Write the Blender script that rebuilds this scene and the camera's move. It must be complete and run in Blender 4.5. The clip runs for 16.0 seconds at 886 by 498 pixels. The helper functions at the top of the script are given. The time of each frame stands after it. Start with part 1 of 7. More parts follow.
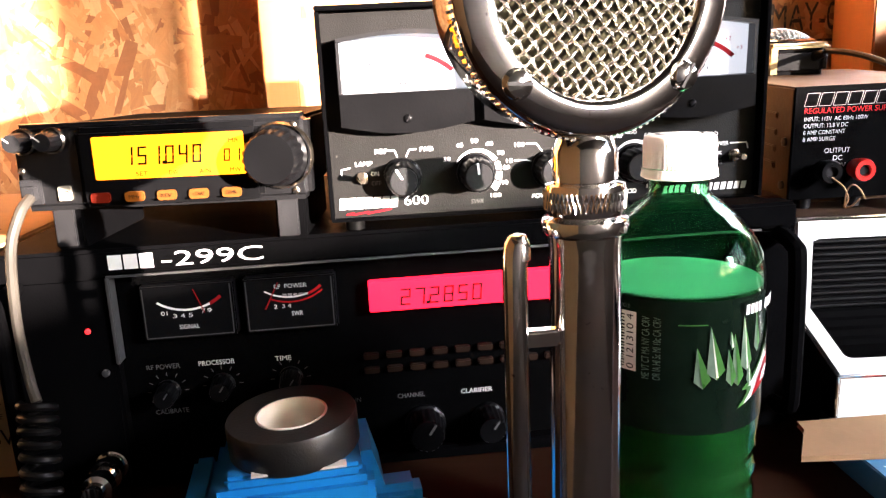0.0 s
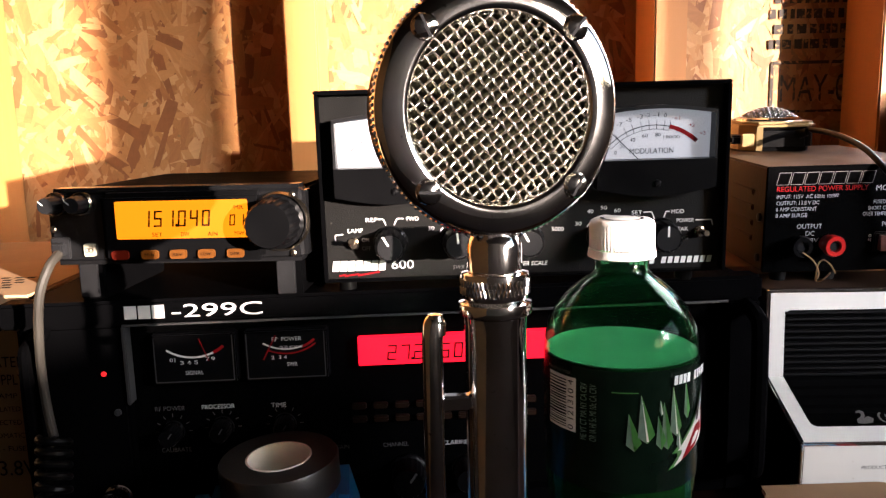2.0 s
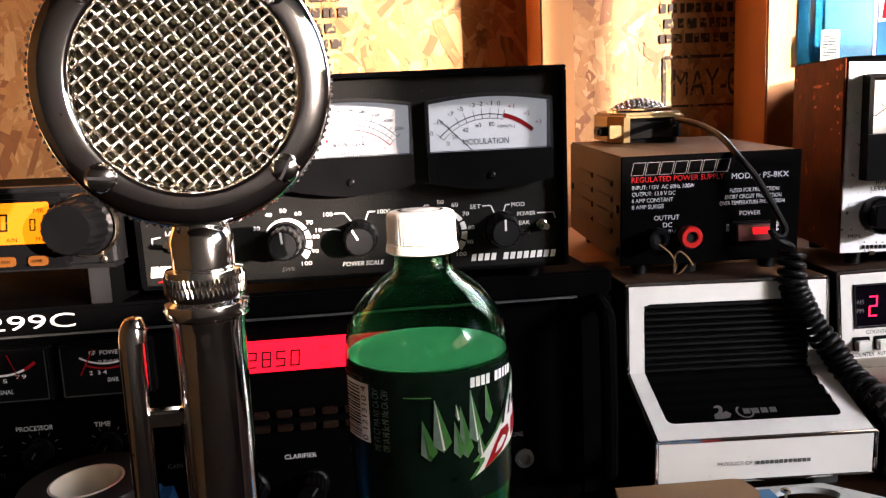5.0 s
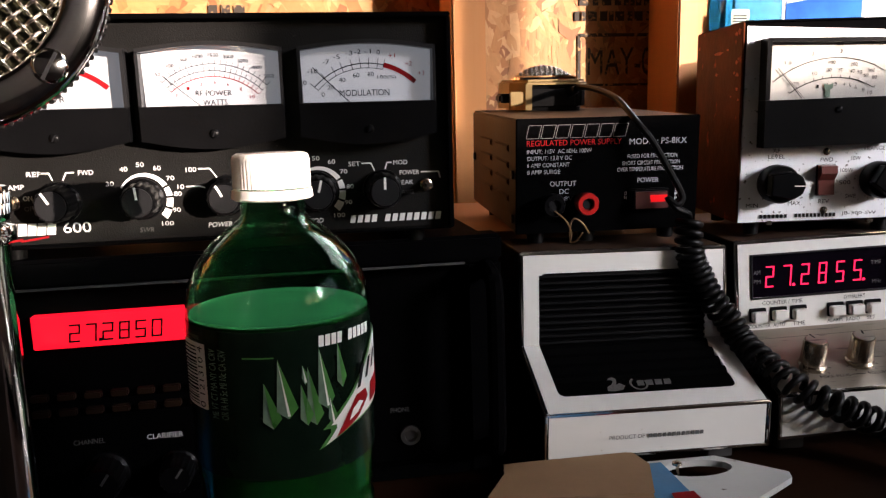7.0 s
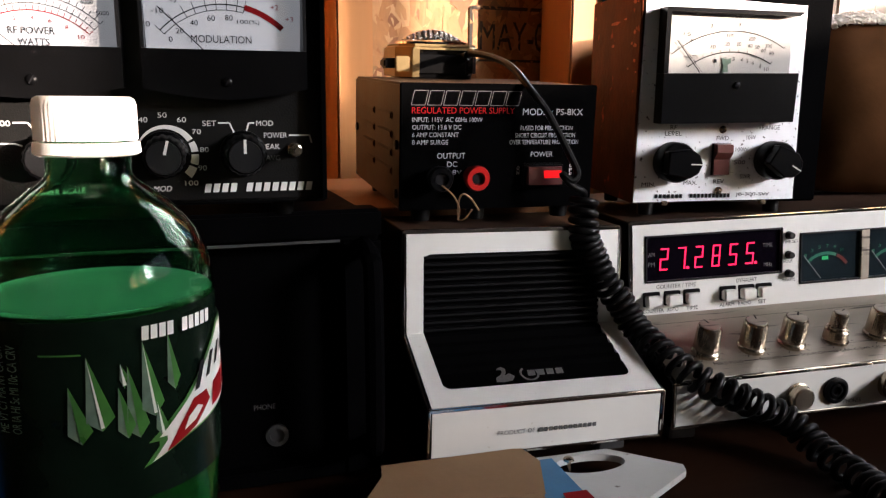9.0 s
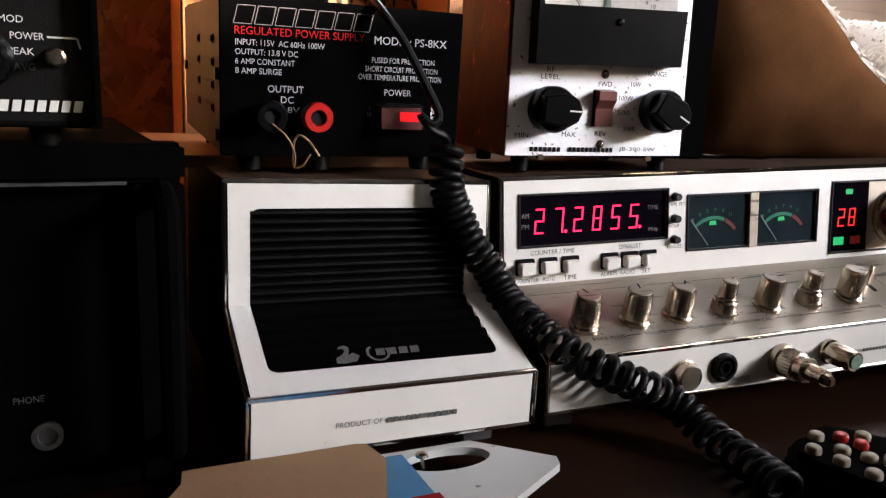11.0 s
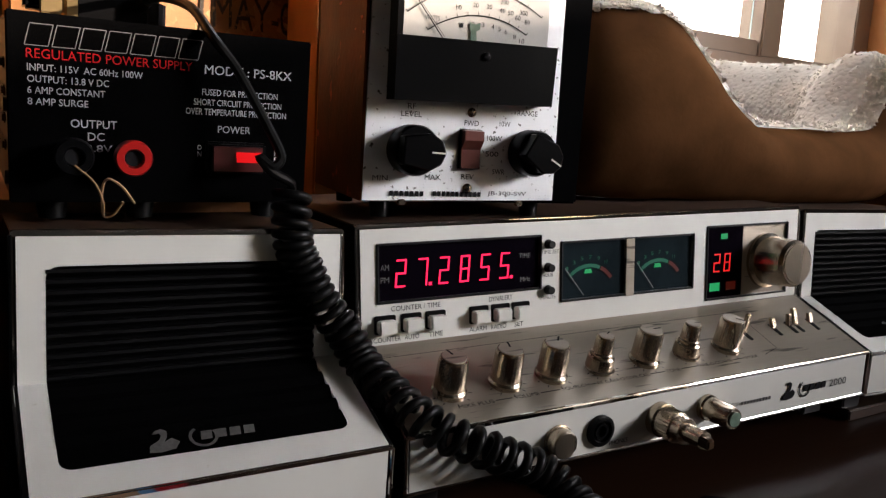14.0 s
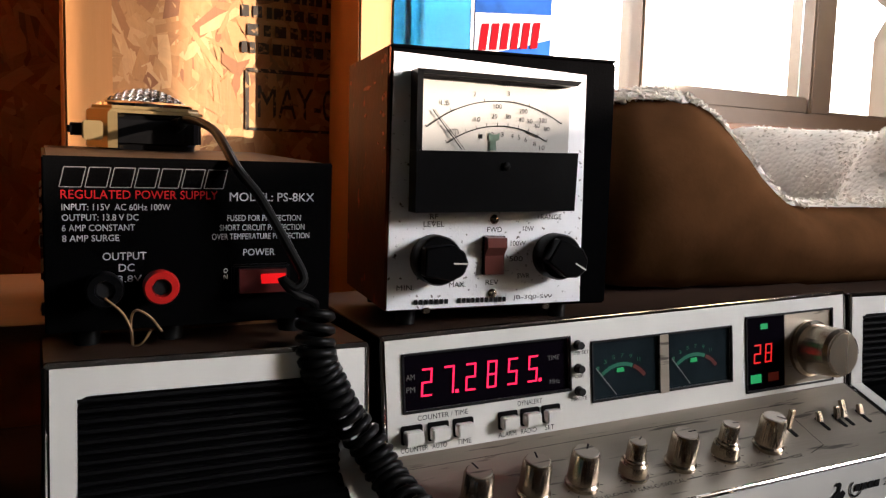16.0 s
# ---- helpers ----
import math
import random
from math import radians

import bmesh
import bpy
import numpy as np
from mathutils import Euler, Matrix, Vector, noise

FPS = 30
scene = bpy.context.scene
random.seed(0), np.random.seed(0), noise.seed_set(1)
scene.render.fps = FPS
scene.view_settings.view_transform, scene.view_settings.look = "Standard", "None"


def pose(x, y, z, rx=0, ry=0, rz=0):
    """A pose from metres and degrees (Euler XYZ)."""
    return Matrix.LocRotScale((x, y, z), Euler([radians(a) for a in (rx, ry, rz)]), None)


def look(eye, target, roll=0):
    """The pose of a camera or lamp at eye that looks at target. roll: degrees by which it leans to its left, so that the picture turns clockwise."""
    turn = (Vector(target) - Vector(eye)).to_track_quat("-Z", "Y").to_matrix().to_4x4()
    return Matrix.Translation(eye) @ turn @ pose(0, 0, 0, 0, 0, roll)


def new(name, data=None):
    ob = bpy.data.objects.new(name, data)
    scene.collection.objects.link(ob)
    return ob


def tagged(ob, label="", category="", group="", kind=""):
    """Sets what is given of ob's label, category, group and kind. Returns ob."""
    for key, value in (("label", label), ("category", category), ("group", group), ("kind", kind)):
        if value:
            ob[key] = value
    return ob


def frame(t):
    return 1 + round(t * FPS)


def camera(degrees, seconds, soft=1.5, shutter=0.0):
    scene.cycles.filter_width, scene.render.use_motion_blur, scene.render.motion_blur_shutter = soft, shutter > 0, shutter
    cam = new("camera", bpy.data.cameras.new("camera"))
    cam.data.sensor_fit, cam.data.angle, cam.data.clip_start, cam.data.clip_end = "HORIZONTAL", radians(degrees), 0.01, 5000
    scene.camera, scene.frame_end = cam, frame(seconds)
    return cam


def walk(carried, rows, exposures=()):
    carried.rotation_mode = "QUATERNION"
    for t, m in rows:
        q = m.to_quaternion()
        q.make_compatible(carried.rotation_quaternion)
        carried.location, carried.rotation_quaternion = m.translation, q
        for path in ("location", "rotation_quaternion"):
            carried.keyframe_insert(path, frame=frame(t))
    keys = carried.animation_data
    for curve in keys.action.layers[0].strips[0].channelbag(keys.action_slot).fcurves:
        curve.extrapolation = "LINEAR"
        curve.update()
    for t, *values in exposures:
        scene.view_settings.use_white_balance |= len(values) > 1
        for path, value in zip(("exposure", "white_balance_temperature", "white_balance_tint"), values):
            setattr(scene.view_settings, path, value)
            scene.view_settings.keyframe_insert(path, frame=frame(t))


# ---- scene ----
cam = camera(59.29, 16.0, 1.3)
PATH = [
    (0, (-0.0359, -0.0285, 0.2408), (0.0951, 1.9173, -0.2027), -2.56),
    (0.5, (-0.0355, -0.0356, 0.2473), (0.0558, 1.9240, -0.1421), -1.77),
    (1, (-0.0237, -0.0520, 0.2575), (0.0197, 1.9163, -0.0947), -2.03),
    (1.5, (-0.0140, -0.0645, 0.2613), (0.0236, 1.9082, -0.0659), -1.35),
    (2, (-0.0008, -0.0683, 0.2588), (0.0253, 1.9046, -0.0679), -1.41),
    (2.5, (0.0158, -0.0698, 0.2559), (0.0752, 1.9015, -0.0768), -1.69),
    (3, (0.0317, -0.0698, 0.2546), (0.0956, 1.9017, -0.0759), -2.26),
    (3.2, (0.0402, -0.0679, 0.2517), (0.0931, 1.9059, -0.0664), -2.52),
    (5.3, (0.0814, -0.0439, 0.2449), (0.2373, 1.9259, -0.0646), -2.42),
    (5.5, (0.0878, -0.0456, 0.2428), (0.2478, 1.9259, -0.0529), -2.42),
    (6, (0.0969, -0.0403, 0.2370), (0.2759, 1.9303, -0.0541), -2.26),
    (6.5, (0.1029, -0.0321, 0.2276), (0.3345, 1.9312, -0.0752), -1.94),
    (7, (0.1084, -0.0211, 0.2226), (0.4137, 1.9274, -0.1095), -1.34),
    (7.5, (0.1117, -0.0076, 0.2193), (0.5105, 1.9216, -0.1260), -0.74),
    (8, (0.1145, 0.0027, 0.2162), (0.5787, 1.9150, -0.1408), 0.12),
    (8.5, (0.1205, 0.0174, 0.2125), (0.6375, 1.9127, -0.1623), 0.36),
    (9, (0.1255, 0.0250, 0.2105), (0.6998, 1.9038, -0.1643), 0.68),
    (9.2, (0.1312, 0.0302, 0.2094), (0.7397, 1.9002, -0.1553), 0.74),
    (11.5, (0.1893, 0.0999, 0.1718), (1.0792, 1.8462, -0.2262), 2.88),
    (12, (0.2045, 0.1124, 0.1679), (1.1753, 1.8151, -0.2302), 3.11),
    (12.5, (0.2167, 0.1210, 0.1633), (1.2839, 1.7670, -0.2265), 3.34),
    (13, (0.2219, 0.1216, 0.1657), (1.3205, 1.7487, -0.2161), 3.40),
    (13.5, (0.2185, 0.1206, 0.1755), (1.3081, 1.7599, -0.1784), 3.44),
    (14, (0.2163, 0.1192, 0.1855), (1.2831, 1.7823, -0.1247), 3.51),
    (14.5, (0.2147, 0.1182, 0.1980), (1.2704, 1.7941, -0.0791), 3.31),
    (15, (0.2134, 0.1175, 0.2097), (1.2630, 1.7994, -0.0538), 2.92),
    (15.5, (0.2144, 0.1144, 0.2171), (1.2463, 1.8122, -0.0119), 2.28),
    (16, (0.2316, 0.1115, 0.2176), (1.1701, 1.8671, 0.0247), 1.56),
]
EXPOSURE = [(0, 4.0, 6150, 17), (0.5, 3.55, 6150, 17), (1.2, 2.55, 6150, 17), (1.6, 2.4, 6150, 17), (3.0, 2.55, 6200, 17), (6.0, 2.3, 6300, 18), (7.5, 1.6, 6300, 17), (9.0, 1.95, 6300, 16), (11.5, 2.35, 6300, 16), (12.5, 2.25, 6300, 15), (13.5, 2.1, 6350, 15), (14.0, 1.55, 6400, 14), (15.0, 1.72, 6400, 14), (16.0, 1.6, 6400, 14)]
walk(cam, [(t, look(eye, target, roll)) for t, eye, target, roll in PATH], EXPOSURE)

# ---- world, sun and window light ----
SUN_TURN, SUN_UP = radians(137.0), radians(6.9)
world = bpy.data.worlds.new("sky")
scene.world = world
world.use_nodes = True
wt = world.node_tree
sky = wt.nodes.new("ShaderNodeTexSky")
sky.sky_type, sky.sun_disc = "NISHITA", False
sky.sun_elevation, sky.sun_rotation = SUN_UP, SUN_TURN
wt.links.new(sky.outputs[0], wt.nodes["Background"].inputs[0])
wt.nodes["Background"].inputs[1].default_value = 0.10
sun = new("sun", bpy.data.lights.new("sun", "SUN"))
sun.data.energy, sun.data.angle, sun.data.color = 5.0, radians(0.6), (1.0, 0.84, 0.68)
to_sun = Vector((math.sin(SUN_TURN) * math.cos(SUN_UP), math.cos(SUN_TURN) * math.cos(SUN_UP), math.sin(SUN_UP)))
sun.matrix_world = look(to_sun * 5, (0, 0, 0))


def window_light(eye, target, w, h, watts, rgb, spread=180):
    lamp = new("window_light", bpy.data.lights.new("window_light", "AREA"))
    lamp.data.shape, lamp.data.size, lamp.data.size_y = "RECTANGLE", w, h
    lamp.data.energy, lamp.data.color, lamp.data.spread = watts, rgb, radians(spread)
    lamp.matrix_world = look(eye, target)
    return lamp


# area lamps stand for skylight; the first is narrowed to favour the watt meter
window_light((2.03, -0.50, 0.84), (0.80, 0.50, 0.36), 0.95, 0.5, 1.05, (0.97, 0.97, 0.98), 26)
window_light((1.08, 0.90, 0.74), (0.9, 0.2, 0.2), 0.85, 0.7, 2.6, (0.92, 0.96, 1.0))


# ---- materials ----
def surface(name, rgb, rough=0.5, metal=0.0, var=0.18, scale=40.0, bump=0.15, grain=300.0, coat=0.0, stretch=(1, 1, 1), spots=None, spot_amount=0.0, spot_scale=60.0, ior=1.5, spec=0.5):
    m = bpy.data.materials.new(name)
    m.use_nodes = True
    nt = m.node_tree
    b = nt.nodes["Principled BSDF"]
    b.inputs["Metallic"].default_value = metal
    b.inputs["Coat Weight"].default_value = coat
    b.inputs["IOR"].default_value = ior
    b.inputs["Specular IOR Level"].default_value = spec
    tc = nt.nodes.new("ShaderNodeTexCoord")
    mp = nt.nodes.new("ShaderNodeMapping")
    mp.inputs["Scale"].default_value = stretch
    nt.links.new(tc.outputs["Object"], mp.inputs[0])
    big = nt.nodes.new("ShaderNodeTexNoise")
    big.inputs["Scale"].default_value, big.inputs["Detail"].default_value = scale, 6
    fine = nt.nodes.new("ShaderNodeTexNoise")
    fine.inputs["Scale"].default_value, fine.inputs["Detail"].default_value = grain, 3
    for n in (big, fine):
        nt.links.new(mp.outputs[0], n.inputs["Vector"])
    ramp = nt.nodes.new("ShaderNodeValToRGB")
    lo, hi = [max(0.0, c * (1 - var)) for c in rgb], [min(1.0, c * (1 + var)) for c in rgb]
    ramp.color_ramp.elements[0].color, ramp.color_ramp.elements[1].color = (*lo, 1), (*hi, 1)
    ramp.color_ramp.elements[0].position, ramp.color_ramp.elements[1].position = 0.3, 0.7
    nt.links.new(big.outputs[0], ramp.inputs[0])
    colour = ramp.outputs[0]
    if spots:
        dirt = nt.nodes.new("ShaderNodeTexNoise")
        dirt.inputs["Scale"].default_value, dirt.inputs["Detail"].default_value = spot_scale, 8
        nt.links.new(mp.outputs[0], dirt.inputs["Vector"])
        cut = nt.nodes.new("ShaderNodeValToRGB")
        cut.color_ramp.elements[0].position, cut.color_ramp.elements[1].position = 0.68 - spot_amount, 0.74 - spot_amount
        nt.links.new(dirt.outputs[0], cut.inputs[0])
        mix = nt.nodes.new("ShaderNodeMix")
        mix.data_type = "RGBA"
        nt.links.new(cut.outputs[0], mix.inputs["Factor"])
        nt.links.new(colour, mix.inputs["A"])
        mix.inputs["B"].default_value = (*spots, 1)
        colour = mix.outputs["Result"]
    nt.links.new(colour, b.inputs["Base Color"])
    rr = nt.nodes.new("ShaderNodeMapRange")
    rr.inputs["To Min"].default_value, rr.inputs["To Max"].default_value = max(0.02, rough - 0.08), min(1, rough + 0.08)
    nt.links.new(big.outputs[0], rr.inputs[0])
    nt.links.new(rr.outputs[0], b.inputs["Roughness"])
    if bump:
        bp = nt.nodes.new("ShaderNodeBump")
        bp.inputs["Strength"].default_value, bp.inputs["Distance"].default_value = bump, 0.0006
        nt.links.new(fine.outputs[0], bp.inputs["Height"])
        nt.links.new(bp.outputs[0], b.inputs["Normal"])
    return m


def thin_cover(name, gloss=0.04):
    m = bpy.data.materials.new(name)
    m.use_nodes = True
    nt = m.node_tree
    mix, see, shine = (nt.nodes.new("ShaderNode" + k) for k in ("MixShader", "BsdfTransparent", "BsdfGlossy"))
    shine.inputs["Roughness"].default_value = 0.05
    mix.inputs[0].default_value = gloss
    nt.links.new(see.outputs[0], mix.inputs[1])
    nt.links.new(shine.outputs[0], mix.inputs[2])
    nt.links.new(mix.outputs[0], nt.nodes["Material Output"].inputs[0])
    return m


def glow(name, rgb, strength, base=(0.02, 0.02, 0.02)):
    m = bpy.data.materials.new(name)
    m.use_nodes = True
    b = m.node_tree.nodes["Principled BSDF"]
    b.inputs["Base Color"].default_value = (*base, 1)
    b.inputs["Emission Color"].default_value = (*rgb, 1)
    b.inputs["Emission Strength"].default_value = strength
    b.inputs["Roughness"].default_value = 0.5
    b.inputs["Specular IOR Level"].default_value = 0.08
    return m


def clear(name, rgb, rough=0.02, ior=1.45, weight=1.0):
    m = bpy.data.materials.new(name)
    m.use_nodes = True
    b = m.node_tree.nodes["Principled BSDF"]
    b.inputs["Base Color"].default_value = (*rgb, 1)
    b.inputs["Transmission Weight"].default_value = weight
    b.inputs["Roughness"].default_value = rough
    b.inputs["IOR"].default_value = ior
    return m


def island_material(name, colours, rough, bump, scale, stretch=(1, 1, 1), by_object=False):
    """Colour picked per piece, with grain along it."""
    m = surface(name, colours[0], rough, bump=bump, grain=scale, stretch=stretch)
    nt = m.node_tree
    b = nt.nodes["Principled BSDF"]
    if by_object:
        src = nt.nodes.new("ShaderNodeObjectInfo").outputs["Random"]
    else:
        src = nt.nodes.new("ShaderNodeNewGeometry").outputs["Random Per Island"]
    ramp = nt.nodes.new("ShaderNodeValToRGB")
    ramp.color_ramp.interpolation = "CONSTANT"
    for i, c in enumerate(colours):
        e = ramp.color_ramp.elements[i] if i < 2 else ramp.color_ramp.elements.new(i / len(colours))
        e.position, e.color = i / len(colours), (*c, 1)
    nt.links.new(src, ramp.inputs[0])
    fine = nt.nodes.new("ShaderNodeTexNoise")
    fine.inputs["Scale"].default_value, fine.inputs["Detail"].default_value, fine.inputs["Roughness"].default_value = 45, 9, 0.7
    mix = nt.nodes.new("ShaderNodeMix")
    mix.data_type, mix.blend_type = "RGBA", "MULTIPLY"
    mix.inputs["Factor"].default_value = 0.5
    nt.links.new(ramp.outputs[0], mix.inputs["A"])
    nt.links.new(fine.outputs[0], mix.inputs["B"])
    nt.links.new(mix.outputs["Result"], b.inputs["Base Color"])
    return m


BLACK = surface("black_enamel", (0.0016, 0.0016, 0.0018), 0.42, bump=0.25, grain=900, spots=(0.010, 0.009, 0.008), spot_amount=-0.04, spot_scale=180, spec=0.03, ior=1.10)
BLACK_PANEL = surface("black_panel_paint", (0.0014, 0.0014, 0.0015), 0.6, bump=0.2, grain=1200, spec=0.03, ior=1.1)
METER_PANEL = surface("dusty_black_panel", (0.0075, 0.0072, 0.0068), 0.55, bump=0.3, grain=1200, spots=(0.05, 0.047, 0.042), spot_amount=-0.02, spot_scale=300, spec=0.1)
BLACK_PLASTIC = surface("black_plastic", (0.0030, 0.0030, 0.0033), 0.32, bump=0.1, grain=700, spec=0.08)
SLAT_BLACK = surface("black_grille_slat", (0.004, 0.004, 0.0043), 0.45, bump=0.15, grain=500, spec=0.07)
BLACK_RUBBER = surface("black_rubber", (0.003, 0.003, 0.003), 0.4, bump=0.1, grain=500, spec=0.13)
GREY_METAL = surface("dull_grey_metal", (0.075, 0.075, 0.075), 0.42, 0.5, bump=0.25, grain=800)
CORD_GREY = surface("dull_grey_cord", (0.034, 0.030, 0.024), 0.5, var=0.2, bump=0.2, grain=400, spec=0.3)
GLOSS_BLACK = surface("glossy_black_metal", (0.006, 0.006, 0.0065), 0.24, 0.0, bump=0.1, grain=700, spec=0.5)
DARK_METAL = surface("dark_grey_paint", (0.016, 0.016, 0.017), 0.35, 0.2, bump=0.2, grain=700, spec=0.2)
CHROME = surface("chrome", (0.86, 0.84, 0.82), 0.04, 1.0, var=0.05, bump=0.03, grain=160, spots=(0.25, 0.22, 0.20), spot_amount=-0.02, spot_scale=420)
NICKEL = surface("brushed_nickel", (0.47, 0.395, 0.305), 0.26, 1.0, var=0.12, bump=0.15, grain=500, stretch=(1, 1, 0.1))
WIRE = surface("nickel_wire", (0.86, 0.82, 0.74), 0.18, 1.0, var=0.1, bump=0.0)
WHITE_INK = surface("white_ink", (0.78, 0.77, 0.74), 0.6, var=0.1, bump=0)
PRINT_INK = surface("worn_white_print", (0.36, 0.36, 0.37), 0.7, var=0.3, scale=180, bump=0.0)
GREY_INK = surface("worn_grey_ink", (0.075, 0.073, 0.070), 0.6, var=0.3, bump=0, scale=600)
DARK_INK = surface("dark_ink", (0.012, 0.012, 0.013), 0.6, var=0.2, bump=0, scale=700, spec=0.03)
RED_INK = surface("red_ink", (0.24, 0.008, 0.011), 0.55, var=0.1, bump=0, spec=0.05)
WHITE_CAP = surface("white_cap_plastic", (0.82, 0.80, 0.76), 0.4, var=0.04, bump=0.05)
METER_WHITE = glow("lit_meter_plate", (0.90, 0.95, 1.0), 0.05, (0.44, 0.45, 0.47))
METER_CREAM = surface("cream_meter_plate", (0.40, 0.385, 0.35), 0.5, var=0.06, bump=0.02, scale=25)
WINDOW_GLASS = clear("clear_glass", (0.97, 0.98, 0.97), 0.0)
METER_COVER = thin_cover("clear_meter_cover")
ORANGE_LCD = glow("amber_display", (1.0, 0.24, 0.002), 0.34, (0.14, 0.04, 0.004))
AMBER_KEY = glow("amber_key", (1.0, 0.25, 0.01), 0.012, (0.10, 0.035, 0.007))
RED_KEY = glow("dull_red_key", (1.0, 0.06, 0.01), 0.006, (0.06, 0.006, 0.003))
PINK_LCD = glow("red_display", (1.0, 0.006, 0.018), 0.42, (0.2, 0.01, 0.02))
RED_LED = glow("red_led_segment", (1.0, 0.012, 0.07), 0.75)
DIM_RED_LED = glow("dim_red_led", (1.0, 0.02, 0.02), 0.28)
GREEN_LED = glow("green_led", (0.03, 1.0, 0.30), 0.11)
DIM_GREEN = glow("dim_green_scale", (0.03, 0.7, 0.38), 0.045)
RED_LAMP = glow("lit_red_rocker", (1.0, 0.01, 0.012), 0.25, (0.10, 0.002, 0.002))
LCD_INK = surface("lcd_segment", (0.010, 0.005, 0.003), 0.5, bump=0, spec=0.1)
RED_PLASTIC = surface("red_plastic", (0.38, 0.012, 0.010), 0.3, var=0.08, bump=0.05)
RED_DARK = surface("dark_red_rocker", (0.05, 0.002, 0.002), 0.3, var=0.1, bump=0)
RED_BROWN = surface("red_brown_rocker", (0.10, 0.018, 0.012), 0.35, var=0.15)
SILVER_PLATE = surface("worn_silver_plate", (0.86, 0.87, 0.89), 0.45, 0.12, var=0.08, bump=0.2, grain=900, spots=(0.10, 0.09, 0.085), spot_amount=0.055, spot_scale=330)
RUSTY_CASE = surface("red_brown_rusty_case", (0.125, 0.034, 0.014), 0.42, var=0.35, bump=0.4, grain=260, spots=(0.46, 0.08, 0.03), spot_amount=0.03, spot_scale=70, spec=0.12, ior=1.25)
CHIPPED_RED = surface("chipped_red_primer", (0.50, 0.10, 0.04), 0.6, var=0.4, scale=300, bump=0.5, grain=400)
IVORY = surface("ivory_face_plate", (0.62, 0.61, 0.57), 0.42, var=0.06, scale=18, bump=0.1, spots=(0.45, 0.40, 0.32), spot_amount=-0.03, spot_scale=160)
BRUSHED = surface("brushed_aluminium", (0.33, 0.285, 0.23), 0.38, 0.6, var=0.2, scale=30, bump=0.3, grain=600, stretch=(0.1, 1, 1), spots=(0.10, 0.085, 0.07), spot_amount=0.065, spot_scale=230)
WALNUT = surface("dark_walnut_vinyl", (0.040, 0.021, 0.013), 0.4, var=0.35, scale=12, stretch=(0.2, 1, 1))
BRONZE_CASE = surface("bronze_brown_case", (0.052, 0.027, 0.012), 0.5, 0.15, var=0.2, bump=0.25, spec=0.15)
GOLD = surface("gold_beige_metal", (0.30, 0.21, 0.095), 0.32, 0.7, var=0.1, bump=0.1)
METER_DARK = surface("dark_meter_dial", (0.010, 0.015, 0.018), 0.12, var=0.2, bump=0, spec=0.1, ior=1.25)
SMOKE = surface("smoked_window", (0.003, 0.002, 0.004), 0.08, var=0.1, bump=0, spec=0.04, ior=1.15)
TABLE_WOOD = surface("dark_stained_table_top", (0.018, 0.0075, 0.0042), 0.42, var=0.4, scale=9, bump=0.25, grain=120, stretch=(0.15, 1, 1), spots=(0.012, 0.007, 0.006), spot_amount=0.03, spot_scale=30, spec=0.02)
PINE = surface("pine_stud", (0.48, 0.19, 0.048), 0.6, var=0.18, scale=14, bump=0.3, grain=160, stretch=(1, 1, 0.08), spots=(0.30, 0.13, 0.05), spot_amount=-0.01, spot_scale=20)
PLANK = surface("orange_pine_board", (0.26, 0.11, 0.04), 0.55, var=0.25, scale=14, bump=0.3, grain=160, stretch=(0.08, 1, 1))
# cardboard with sunlight put into its lighter colour, for the carton only
CARTON_LIT = surface("lit_carton_board", (0.46, 0.30, 0.16), 0.8, var=0.08, scale=30, bump=0.3, grain=200)
CARDBOARD = surface("brown_cardboard", (0.25, 0.145, 0.07), 0.8, var=0.1, scale=30, bump=0.3, grain=200)
BLUE_PLASTIC = surface("bright_blue_plastic", (0.01, 0.20, 0.55), 0.35, var=0.08, bump=0.1)
BLUE_CARD = surface("blue_printed_card", (0.03, 0.16, 0.32), 0.5, var=0.15)
TAPE_BLACK = surface("black_vinyl_tape", (0.014, 0.013, 0.012), 0.38, var=0.2, bump=0.3, grain=800)
PAPER = surface("pale_paper", (0.72, 0.68, 0.60), 0.75, var=0.08)
WHITE_PAINT = surface("chipped_white_enamel", (0.48, 0.49, 0.47), 0.4, var=0.06, scale=20, spots=(0.10, 0.08, 0.06), spot_amount=-0.01, spot_scale=110)
SUEDE = surface("brown_suede", (0.088, 0.039, 0.0165), 0.9, var=0.3, scale=22, bump=0.25, grain=260, spec=0.0)
VINYL_FRAME = surface("beige_window_vinyl", (0.32, 0.235, 0.17), 0.5, var=0.05)
ROOM_WOOD = surface("brown_panelling", (0.020, 0.011, 0.007), 0.6, var=0.35, scale=6, stretch=(1, 1, 0.15))
# colour of the added rear wall, set for reflections in the chrome
REAR_WALL_DARK = surface("dark_unseen_wall", (0.07, 0.062, 0.055), 0.8, var=0.12, scale=3)
OSB_BASE = surface("strand_board_base", (0.24, 0.13, 0.05), 0.75, var=0.3, scale=30, bump=0.4, grain=200)
FLAKES = island_material("wood_strands", [(0.503, 0.246, 0.082), (0.446, 0.200, 0.062), (0.377, 0.158, 0.046), (0.571, 0.299, 0.112), (0.468, 0.217, 0.068), (0.274, 0.104, 0.029), (0.606, 0.336, 0.136), (0.411, 0.181, 0.055), (0.492, 0.236, 0.078)], 0.65, 0.5, 160, (1, 1, 0.15))
STAMP_INK = surface("faded_stamp_ink", (0.030, 0.020, 0.012), 0.8, var=0.3, bump=0, spots=(0.30, 0.165, 0.068), spot_amount=0.13, spot_scale=140)
